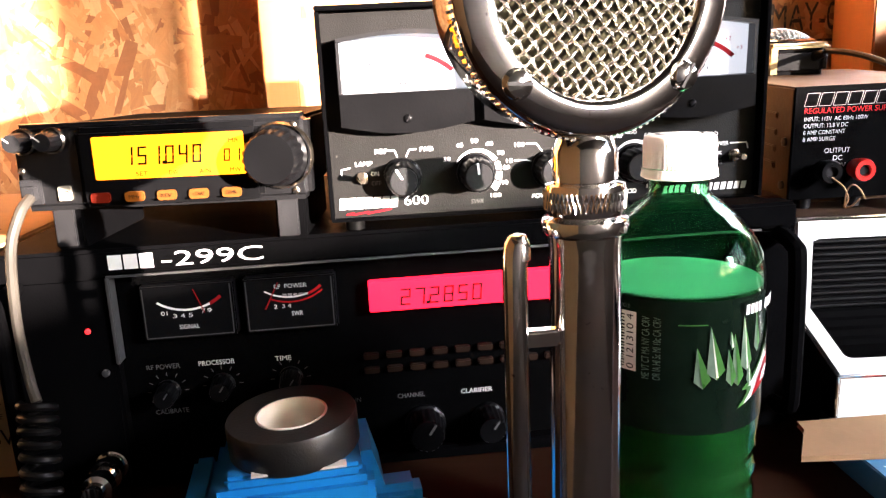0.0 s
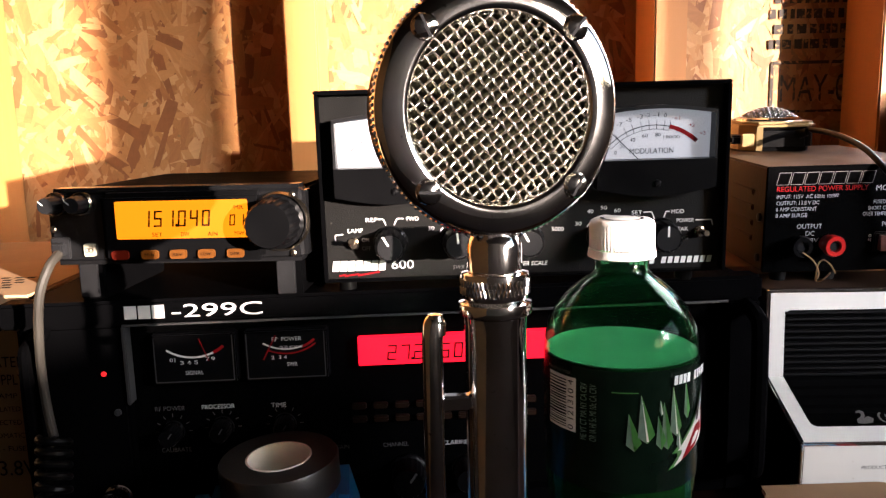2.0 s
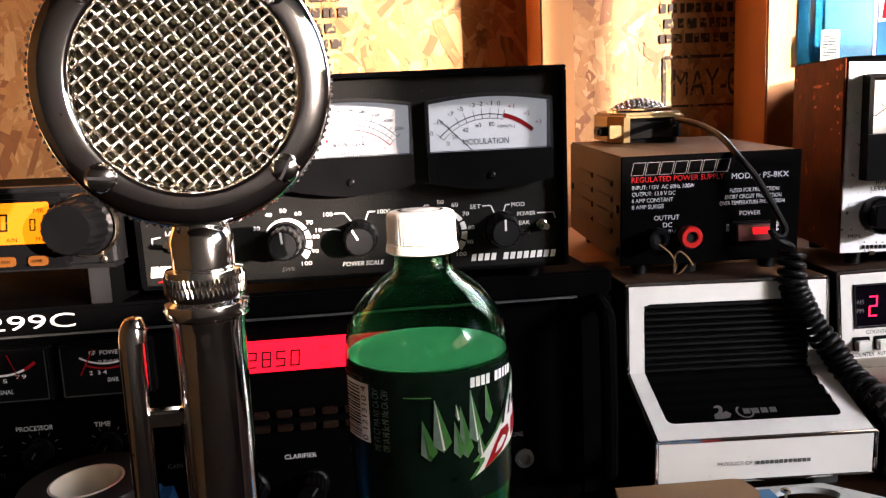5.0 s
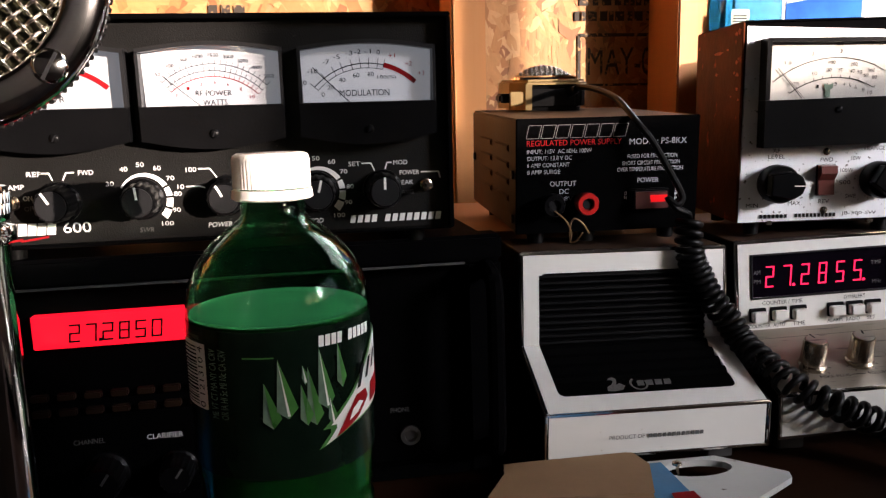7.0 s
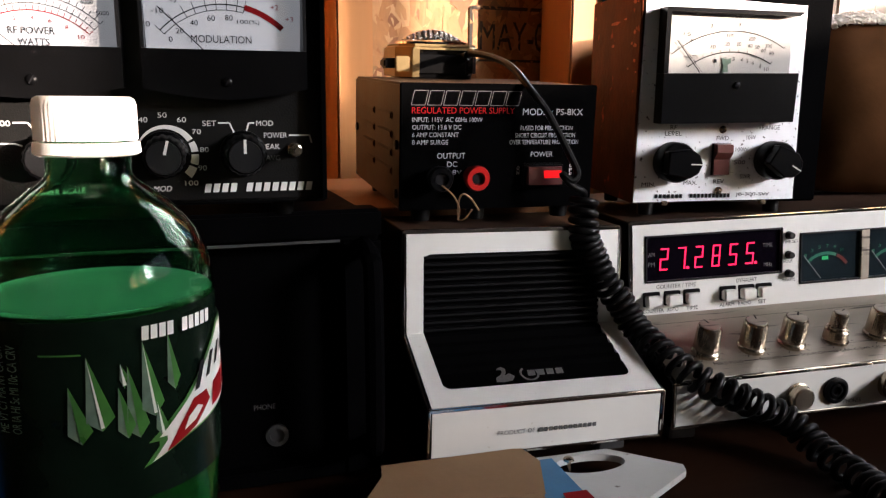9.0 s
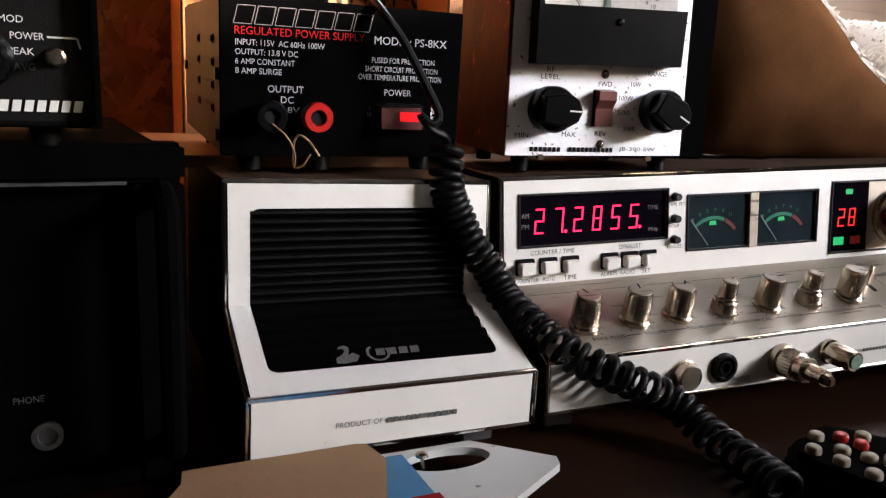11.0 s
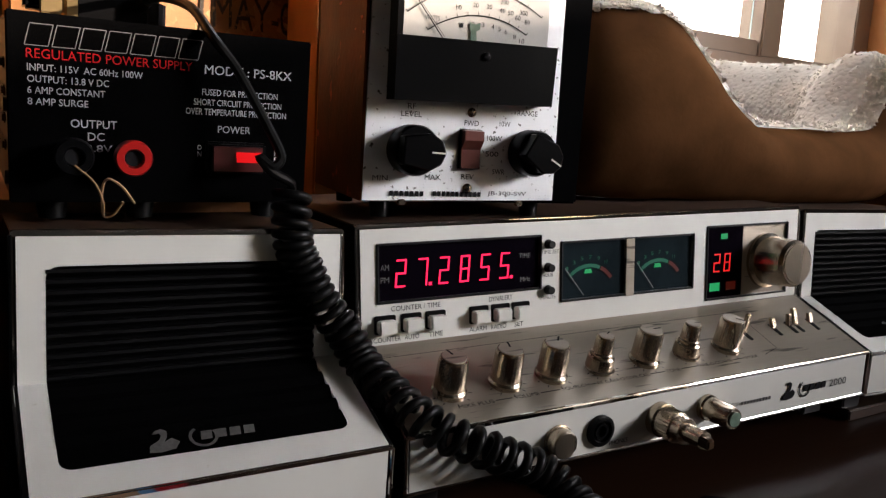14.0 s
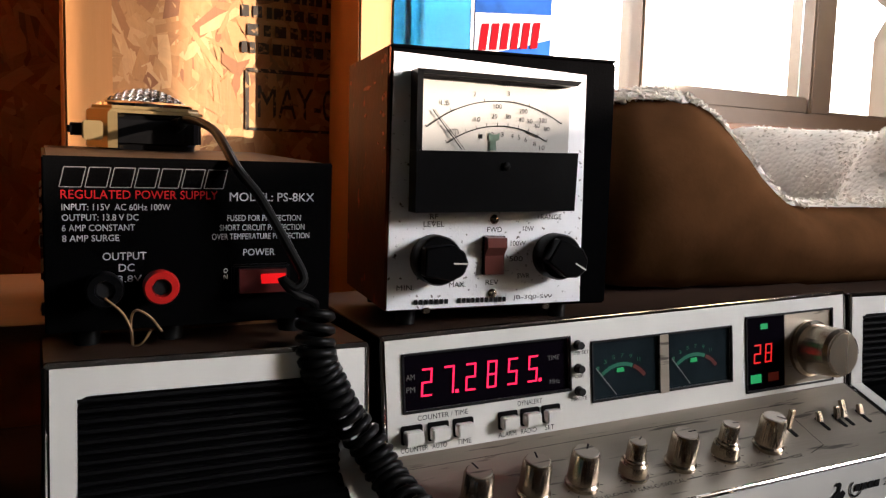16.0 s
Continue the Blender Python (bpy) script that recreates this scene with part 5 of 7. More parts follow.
def console_radio():
    W = 0.334
    t = thing("console_radio", pose(0.3887, 0.4075, -0.0010, 0.2, -2.0, -4.0), "ivory and brushed metal console radio with red frequency counter", "radio")
    lip = console_shell(t, W)
    # ivory upper face round its windows, built from strips
    wins = [(0.0120, 0.1120, 0.0235, 0.0525), (0.1283, 0.2318, 0.0145, 0.0478), (0.2455, 0.3210, 0.0050, 0.0520)]
    bm = holed_plate([(0.002, 0), (W - 0.002, 0), (W - 0.002, UP_LEN), (0.002, UP_LEN)], [[(a, c), (b, c), (b, d), (a, d)] for a, b, c, d in wins], 0.0016, UPPER)
    face = part("face_plate", bm, IVORY, t, "ivory face plate")
    F = UPPER @ Matrix.Translation((0, 0, 0.0016))
    for x0, x1, y0, y1 in wins:
        bm = NB()
        e = 0.0013
        for q in ((x0 - e, x0, y0 - e, y1 + e), (x1, x1 + e, y0 - e, y1 + e), (x0, x1, y0 - e, y0), (x0, x1, y1, y1 + e)):
            box(bm, q[0], q[1], q[2], q[3], -0.002, 0.0026, 0.0003)
        bmesh.ops.transform(bm, matrix=UPPER, verts=bm.verts)
        part("window_rim", bm, DARK_METAL, face)
    # frequency counter
    B = UPPER @ Matrix.Translation((0, 0, 0.0002))
    d = part("counter_window", flat(NB(), [(0.012, 0.0235), (0.112, 0.0235), (0.112, 0.0525), (0.012, 0.0525)], UPPER, 0.0, 0.0005), SMOKE, t, "dark window with red digits")
    C = UPPER @ Matrix.Translation((0, 0, 0.0006))
    seven_segment(d, "27.2855.", C, 0.0210, 0.0300, 0.0062, 0.0150, 0.0128, RED_LED, 0.20, 0.08)
    write(d, "AM", C, 0.0132, 0.0395, 0.0048, 0.0030, GREY_INK)
    write(d, "PM", C, 0.0132, 0.0330, 0.0048, 0.0030, GREY_INK)
    write(d, "TIME", C, 0.0985, 0.0410, 0.0075, 0.0026, GREY_INK)
    write(d, "MHz", C, 0.0995, 0.0275, 0.0065, 0.0026, GREY_INK)
    # push keys under it
    for k, x in enumerate((0.0145, 0.0295, 0.0440, 0.0710, 0.0850, 0.0985)):
        frm = part("key_frame", flat(NB(), rounded(0.0120, 0.0098, 0.001, 3, x - 0.0055, 0.0065), F, 0.0, 0.0008), BLACK_PLASTIC, t)
        bm = box(NB(), x - 0.0046, x + 0.0052, 0.0072, 0.0140, 0.0006, 0.0062, 0.0007)
        bmesh.ops.transform(bm, matrix=F, verts=bm.verts)
        part("push_key", bm, IVORY, frm)
    for s, x, y, w in (("COUNTER / TIME", 0.0185, 0.0180, 0.0290), ("DYNALERT", 0.0780, 0.0180, 0.0155), ("COUNTER", 0.0085, 0.0022, 0.0155), ("AUTO", 0.0262, 0.0022, 0.0085), ("TIME", 0.0405, 0.0022, 0.0085), ("ALARM", 0.0655, 0.0022, 0.0110), ("RADIO", 0.0795, 0.0022, 0.0100), ("SET", 0.0950, 0.0022, 0.0060), ("TIME SET", 0.1130, 0.0425, 0.0125), ("HOUR", 0.1140, 0.0290, 0.0075), ("MINUTE", 0.1130, 0.0160, 0.0105)):
        write(face, s, F, x, y, w, 0.0027 if x < 0.11 else 0.0021, DARK_INK)
    for y in (0.0480, 0.0345, 0.0215):
        skirted_knob(t, F, 0.1180, y, 0.0025, 0.0045, DARK_METAL, 0, None, 8, name="push_button")
    # two small meters
    for k, x0 in enumerate((0.1265, 0.1815)):
        m = part("meter", flat(NB(), [(x0, 0.0125), (x0 + 0.0500, 0.0125), (x0 + 0.0500, 0.0490), (x0, 0.0490)], UPPER, 0.0, 0.0005), METER_DARK, t, "dark meter with faint green scale")
        part("green_scale", arc_band(NB(), C, x0 + 0.022, 0.012, 0.0215, -42, 22, 0.0022), DIM_GREEN, m)
        part("green_bar", flat(NB(), [(x0 + 0.0185, 0.0290), (x0 + 0.0240, 0.0290), (x0 + 0.0235, 0.0315), (x0 + 0.0190, 0.0315)], C), GREEN_LED, m)
        part("red_scale", arc_band(NB(), C, x0 + 0.022, 0.012, 0.0215, 24, 52, 0.0024), glow("dim_red_scale", (1.0, 0.06, 0.02), 0.02), m)
        part("needle", strip(NB(), C, [(x0 + 0.018, 0.016), (x0 + 0.004, 0.033)], 0.0007, 0.0008), GREY_INK, m)
        for i in range(6):
            a = -40 + 14 * i
            write(m, str(1 + 2 * i), C, x0 + 0.022 + 0.0255 * math.sin(radians(a)) - 0.001, 0.012 + 0.0255 * math.cos(radians(a)), 0.0020, 0.0022, DIM_GREEN)
    bm = box(NB(), 0.1755, 0.1825, 0.0128, 0.0487, 0.0006, 0.0028, 0.0004)
    bmesh.ops.transform(bm, matrix=UPPER, verts=bm.verts)
    part("meter_divider", bm, BRUSHED, t)
    # channel window and big knob
    c = part("channel_window", flat(NB(), [(0.2455, 0.005), (0.2790, 0.005), (0.2790, 0.052), (0.2455, 0.052)], UPPER, 0.0, 0.0005), SMOKE, t, "dark window with red channel digits")
    seven_segment(c, "28", C, 0.2515, 0.0220, 0.0060, 0.0125, 0.0095, DIM_RED_LED, 0.2, 0.06)
    part("green_lamp", flat(NB(), [(0.2580, 0.0440), (0.2640, 0.0440), (0.2640, 0.0475), (0.2580, 0.0475)], C), GREEN_LED, c)
    part("green_lamp", flat(NB(), [(0.2490, 0.0095), (0.2580, 0.0095), (0.2580, 0.0150), (0.2490, 0.0150)], C), GREEN_LED, c)
    part("red_lamp", flat(NB(), [(0.2640, 0.0095), (0.2730, 0.0095), (0.2730, 0.0150), (0.2640, 0.0150)], C), glow("off_red_lamp", (1.0, 0.06, 0.02), 0.012), c)
    part("knob_plate", flat(NB(), [(0.2792, 0.005), (0.3210, 0.005), (0.3210, 0.052), (0.2792, 0.052)], UPPER, 0.0, 0.0008), BRUSHED, t)
    skirted_knob(t, UPPER, 0.3020, 0.0275, 0.0168, 0.0260, NICKEL, 0, None, 40, cap=NICKEL, name="channel_knob")
    # sloping control deck
    deck = part("control_deck", prism(NB(), [(0.002, 0), (W - 0.002, 0), (W - 0.002, SL_LEN), (0.002, SL_LEN)], 0.0014, SLOPE), BRUSHED, t, "grimy brushed metal control deck")
    D = SLOPE @ Matrix.Translation((0, 0, 0.0014))
    part("deck_line", strip(NB(), D, [(0.004, SL_LEN - 0.0115), (0.262, SL_LEN - 0.0115)], 0.0003), DARK_INK, deck)
    KX = (0.0335, 0.0660, 0.0950, 0.1275, 0.1600, 0.1920, 0.2250)
    for k, x in enumerate(KX):
        K = D @ Matrix.Translation((x, 0.0230, -0.001)) @ pose(0, 0, 0, -10)
        if k in (3, 5):
            lower = skirted_knob(t, K, 0, 0, 0.0078, 0.0090, NICKEL, 0, None, 24)
            skirted_knob(lower, K @ Matrix.Translation((0, 0, 0.0090)), 0, 0, 0.0054, 0.0115, NICKEL, 20 * k, DARK_INK, 20, cap=BRUSHED)
        else:
            skirted_knob(t, K, 0, 0, 0.0080, 0.0200, NICKEL, -10 + 25 * k, DARK_INK, 24, cap=BRUSHED)
        part("dial_ticks", ticks(NB(), D, x, 0.0230, 0.0098, 0.0116, (-140, -110, 110, 140, 180), 0.00022), DARK_INK, deck)
    words = (("MIKE PLUS", 0.0330, 0.0200), ("VOLUME", 0.0650, 0.0150), ("SQUELCH", 0.0945, 0.0180), ("RF GAIN-O-SWR CAL", 0.1180, 0.0360), ("TONE", 0.1670, 0.0105), ("FINE-O-COARSE", 0.1930, 0.0260), ("MODE", 0.2310, 0.0100))
    for k, (s, x, w) in enumerate(words):
        write(deck, s, D, x, 0.0100, w, 0.0024, DARK_INK)
        if k < 6:
            part("deck_line", strip(NB(), D, [(x + w + 0.0012, 0.0113), (words[k + 1][1] - 0.0012, 0.0113)], 0.0006), DARK_INK, deck)
    bm = NB()
    strip(bm, D, [(0.2620, 0.0410), (0.2620, 0.0150), (0.2480, 0.0113)], 0.0004)
    part("deck_line", bm, DARK_INK, deck)
    bm = NB()
    for x, h, tilt in ((0.2510, 0.0130, 10), (0.2785, 0.0065, 40), (0.2935, 0.0080, 30), (0.3000, 0.0110, 40), (0.3150, 0.0065, 40)):
        s = part("lever_slot", flat(NB(), rounded(0.0030, 0.0120, 0.001, 3, x - 0.0015, 0.0250), D, 0.0, 0.0003), BLACK_PLASTIC, deck)
        bm2 = box(NB(), -0.0018, 0.0018, -0.0014, 0.0014, 0, h, 0.0004)
        bmesh.ops.transform(bm2, matrix=D @ Matrix.Translation((x, 0.033, 0)) @ pose(0, 0, 0, -tilt), verts=bm2.verts)
        part("lever", bm2, NICKEL, s)
    bm.free()
    # lip fittings
    skirted_knob(t, LIP, 0.0855, 0.0300, 0.0078, 0.0070, NICKEL, 0, None, 24, name="power_button")
    bm = lathe(NB(), [(0.0085, 0), (0.0085, 0.0020), (0.0068, 0.0028), (0.0060, 0.0028), (0.0056, 0.0010), (0.0045, 0.0010), (0.0042, 0.0024), (0.0030, 0.0024), (0.0026, 0.0002), (0, 0.0002)], 32, LIP @ Matrix.Translation((0.1120, 0.0312, 0)))
    part("phone_socket", bm, BLACK_PLASTIC, t)
    write(lip, "PHONES", LIP, 0.1190, 0.0215, 0.0125, 0.0026, DARK_INK)
    pm = LIP @ Matrix.Translation((0.1530, 0.0312, 0))
    plug = part("microphone_plug", lathe(NB(), [(0.0095, 0), (0.0095, 0.0045), (0.0082, 0.005), (0.0082, 0.0150), (0.0072, 0.0155), (0.0072, 0.0210), (0.0048, 0.0215), (0.0048, 0.0330), (0, 0.0335)], 28, pm), NICKEL, t)
    bm = NB()
    for i in range(28):
        a = 2 * math.pi * i / 28
        rod(bm, pm @ Vector((0.0082 * math.cos(a), 0.0082 * math.sin(a), 0.0055)), pm @ Vector((0.0082 * math.cos(a), 0.0082 * math.sin(a), 0.0145)), 0.0005, seg=4)
    part("plug_ribs", bm, NICKEL, plug)
    part("plug_tip", box(NB(), 0.1495, 0.1545, -0.0400, -0.0330, 0.0285, 0.0340, 0.001), BRONZE_CASE, plug)
    km = LIP @ Matrix.Translation((0.1890, 0.0320, 0))
    kn = skirted_knob(t, km, 0, 0, 0.0068, 0.0200, NICKEL, 0, None, 16, name="gain_knob")
    part("knob_cap", lathe(NB(), [(0, 0.0203), (0.0042, 0.0203), (0.0042, 0.0210), (0, 0.0210)], 24, km), LEAF_GREY, kn)
    write(lip, "PRODUCT OF", LIP, 0.1990, 0.0285, 0.0160, 0.0022, GREY_INK)
    block_marks(lip, LIP, 0.2170, 0.0285, 0.0260, 0.0020, 10, GREY_INK, 0, 0.3)
    swan_mark(lip, LIP, 0.2530, 0.0255, 0.0115, DARK_INK)
    write(lip, "2000", LIP, 0.2965, 0.0285, 0.0165, 0.0046, DARK_INK)
    return t


console_radio()

# ---- boxed power supply on a board over the speaker ----
solid("pine_board", box(NB(), 0.212, 0.378, 0.524, 0.72, 0.1340, 0.1405, 0.0006), PLANK, "orange pine board lying on the speaker", "board")


def power_supply():
    t = thing("power_supply", pose(0.2374, 0.4815, 0.1373, 2.8, -0.15, -0.7), "black and bronze regulated power supply with white printed front", "power supply")
    W, Z0, Z1, DEP = 0.1262, 0.0068, 0.0832, 0.155
    part("case", box(NB(), 0.0, W, 0.002, DEP, Z0, Z1, 0.0015), BRONZE_CASE, t)
    part("front_panel", box(NB(), -0.0005, W + 0.0005, 0.0, 0.0022, Z0, Z1 + 0.0003, 0.0006), BLACK_PANEL, t)
    for r in range(4):
        for c in range(2):
            bm = NB()
            box(bm, -0.0016, 0.0006, 0.022 + 0.055 * c, 0.064 + 0.055 * c, 0.026 + 0.0115 * r, 0.0305 + 0.0115 * r, 0.0008)
            part("vent_louvre", bm, BRONZE_CASE, t)
    for y, z in ((0.010, 0.016), (0.010, 0.046), (0.145, 0.046)):
        bm = lathe(NB(), [(0.0032, 0), (0.0030, 0.0016), (0, 0.0022)], 14, Matrix.Translation((0, y, z)) @ pose(0, 0, 0, 0, -90))
        part("side_screw", bm, DARK_METAL, t)
    P = plane_at(0, 0, 0)
    # outlined maker's mark as plain slanted frames
    for k in range(7):
        bm = NB()
        a = 0.0060 + 0.0099 * k
        o = [(a, 0.0705), (a + 0.0085, 0.0705), (a + 0.0105, 0.0790), (a + 0.0020, 0.0790), (a, 0.0705)]
        strip(bm, P, o, 0.0004)
        part("emblem_frame", bm, GREY_INK, t)
    write(t, "REGULATED POWER SUPPLY", P, 0.0065, 0.0655, 0.0650, 0.0038, RED_INK)
    for s, x, z, w, h in (("MODEL: PS-8KX", 0.0770, 0.0648, 0.0405, 0.0040), ("INPUT: 115V  AC 60Hz 100W", 0.0068, 0.0605, 0.0440, 0.0028), ("OUTPUT: 13.8 V DC", 0.0068, 0.0560, 0.0305, 0.0028), ("6 AMP CONSTANT", 0.0068, 0.0515, 0.0290, 0.0028), ("8 AMP SURGE", 0.0068, 0.0470, 0.0225, 0.0028), ("FUSED FOR PROTECTION", 0.0760, 0.0555, 0.0350, 0.0028), ("SHORT CIRCUIT PROTECTION", 0.0725, 0.0510, 0.0405, 0.0028), ("OVER TEMPERATURE PROTECTION", 0.0690, 0.0468, 0.0465, 0.0028), ("OUTPUT", 0.0225, 0.0385, 0.0180, 0.0034), ("DC", 0.0290, 0.0333, 0.0065, 0.0034), ("13.8V", 0.0265, 0.0285, 0.0120, 0.0030), ("POWER", 0.0835, 0.0390, 0.0150, 0.0032)):
        write(t, s, P, x, z, w, h, PRINT_INK)
    for s, z in (("O", 0.0330), ("N", 0.0300)):
        write(t, s, P, 0.0745, z - 0.002, 0.0018, 0.0022, WHITE_INK)
    for s, z in (("O", 0.0340), ("F", 0.0312), ("F", 0.0284)):
        write(t, s, P, 0.1105, z - 0.002, 0.0018, 0.0022, WHITE_INK)
    for x, mat, lab in ((0.0455, RED_PLASTIC, "red binding post"), (0.0225, BLACK_PLASTIC, "black binding post")):
        m = plane_at(x, 0, 0.0274)
        bm = lathe(NB(), [(0.0062, 0), (0.0062, 0.005), (0.0074, 0.006), (0.0078, 0.0105), (0.0070, 0.0125), (0.0042, 0.0125), (0.0036, 0.0100), (0.0, 0.0100)], 32, m)
        post = part("binding_post", bm, mat, t, lab)
        part("post_hole", lathe(NB(), [(0, 0.0102), (0.0034, 0.0102), (0.0034, 0.0105), (0, 0.0105)], 20, m), DARK_INK, post)
    part("switch_frame", box(NB(), 0.0780, 0.1060, -0.0022, 0.0005, 0.0205, 0.0350, 0.001), BLACK_PLASTIC, t)
    bm = NB()
    prism(bm, [(0.0, 0.0), (0.0052, 0.0), (0.0036, 0.0110), (0.0010, 0.0110)], 0.0225, Matrix.Translation((0.0805, -0.0020, 0.0222)) @ Matrix(((0, 0, 1, 0), (-1, 0, 0, 0), (0, 1, 0, 0), (0, 0, 0, 1))))
    sw = part("power_switch", bm, RED_DARK, t, "red rocker switch, lit")
    part("lit_end", box(NB(), 0.0905, 0.1025, -0.0066, -0.0056, 0.0245, 0.0310, 0.0003), RED_LAMP, sw)
    wire = tube(NB(), curve_points([(0.0225, -0.012, 0.024), (0.029, -0.016, 0.018), (0.0325, -0.017, 0.010), (0.0335, -0.012, 0.003), (0.0370, -0.014, 0.004), (0.0400, -0.018, 0.010)], 8), 0.0006, 6)
    tube(wire, curve_points([(0.0330, -0.012, 0.003), (0.0325, -0.015, 0.015), (0.0345, -0.018, 0.0195), (0.0400, -0.017, 0.016), (0.0450, -0.016, 0.009)], 8), 0.00055, 6)
    part("bare_wire", wire, CARDBOARD, t, "thin pale wires twisted at the post")
    for x in (0.016, 0.052, 0.110):
        part("foot", rod(NB(), (x, 0.012, -0.0012), (x, 0.012, Z0), 0.0055, 0.0065, 18), BLACK_RUBBER, t)
    for x in (0.016, 0.110):
        part("foot", rod(NB(), (x, 0.14, -0.0050), (x, 0.14, Z0), 0.0055, 0.0065, 18), BLACK_RUBBER, t)
    return t


power_supply()


# ---- handheld microphone lying on the power supply ----
def handheld_microphone():
    t = thing("handheld_microphone", pose(0.2945, 0.6140, 0.2275, 2.8, 0, -3), "gold and black handheld microphone lying face up, round mesh", "microphone")
    outl = [(-0.020, -0.032), (0.022, -0.032), (0.030, -0.022), (0.031, 0.030), (0.022, 0.038), (-0.022, 0.038), (-0.031, 0.030), (-0.031, -0.018)]
    bm = prism(NB(), outl, 0.0210, Matrix.Translation((0, 0, 0.0)))
    bmesh.ops.bevel(bm, geom=[e for e in bm.edges], offset=0.004, segments=3, affect="EDGES")
    part("back_shell", bm, BLACK_PLASTIC, t)
    bm = prism(NB(), [(-0.0320, -0.0185), (-0.0215, -0.0325), (-0.0165, -0.0330), (-0.0165, -0.029), (-0.030, -0.014), (-0.030, 0.030), (-0.0320, 0.030)], 0.0200, Matrix.Translation((0, 0, 0.0010)))
    part("side_plate", bm, GOLD, t, "worn gold side plate")
    bm = prism(NB(), [(x * 1.02, y * 1.02) for x, y in outl], 0.0040, Matrix.Translation((0, 0, 0.0205)))
    bmesh.ops.bevel(bm, geom=[e for e in bm.edges if all(v.co.z > 0.024 for v in e.verts)], offset=0.0025, segments=3, affect="EDGES")
    part("face_shell", bm, GOLD, t, "worn gold face")
    btn = part("talk_key", box(NB(), -0.0420, -0.0300, -0.0300, -0.0120, 0.0070, 0.0140, 0.0015), BLACK_PLASTIC, t)
    part("key_plate", box(NB(), -0.0345, -0.0240, -0.0355, -0.0315, 0.0050, 0.0155, 0.0008), GOLD, btn)
    M = Matrix.Translation((0.0, 0.002, 0.0243))
    part("mesh_rim", lathe(NB(), [(0.0275, 0.0), (0.0275, 0.0020), (0.0245, 0.0032), (0.0238, 0.0)], 48, M), CHROME, t)
    part("mesh_backing", lathe(NB(), [(0.0240, 0.0004), (0.019, 0.0044), (0.011, 0.0078), (0, 0.0088)], 32, M), BLACK_RUBBER, t)
    part("mesh", weave(NB(), 0.0240, 0.0029, 0.00050, M @ Matrix.Translation((0, 0, 0.0018)), 0.0092), WIRE, t, "domed nickel wire mesh", 80)
    part("cord_boot", rod(NB(), (0.014, -0.030, 0.0140), (0.0170, -0.041, 0.0168), 0.0042, 0.0030, 16), BLACK_RUBBER, t)
    return t


handheld_microphone()
cord = thing("coiled_cord", pose(0, 0, 0), "black coiled microphone cord hanging over the console to the table", "cord")
lead = [(0.311, 0.574, 0.244), (0.313, 0.548, 0.242), (0.315, 0.52, 0.237), (0.314, 0.492, 0.23), (0.316, 0.469, 0.217), (0.324, 0.465, 0.206), (0.331, 0.463, 0.194), (0.338, 0.461, 0.181), (0.344, 0.459, 0.168), (0.34, 0.458, 0.163), (0.3345, 0.46, 0.167), (0.34, 0.4585, 0.1605), (0.349, 0.46, 0.156), (0.3521, 0.4655, 0.1505)]
part("straight_lead", tube(NB(), curve_points(lead, 10), 0.0023, 10), BLACK_RUBBER, cord)
coil_line = [(0.3521, 0.4655, 0.1505), (0.3519, 0.4615, 0.1287), (0.3570, 0.4600, 0.1158), (0.3651, 0.4585, 0.0997), (0.3775, 0.4545, 0.0829), (0.3843, 0.4470, 0.0687), (0.3900, 0.4236, 0.0590), (0.4015, 0.4010, 0.0489), (0.4279, 0.3920, 0.0368), (0.4545, 0.3880, 0.0239), (0.4640, 0.3700, 0.0120), (0.4601, 0.3324, 0.0105), (0.4559, 0.3100, 0.0105)]
part("coil", tube(NB(), coil_points(coil_line, 0.0077, 43), 0.0023, 7), BLACK_RUBBER, cord, "black coil", 70)


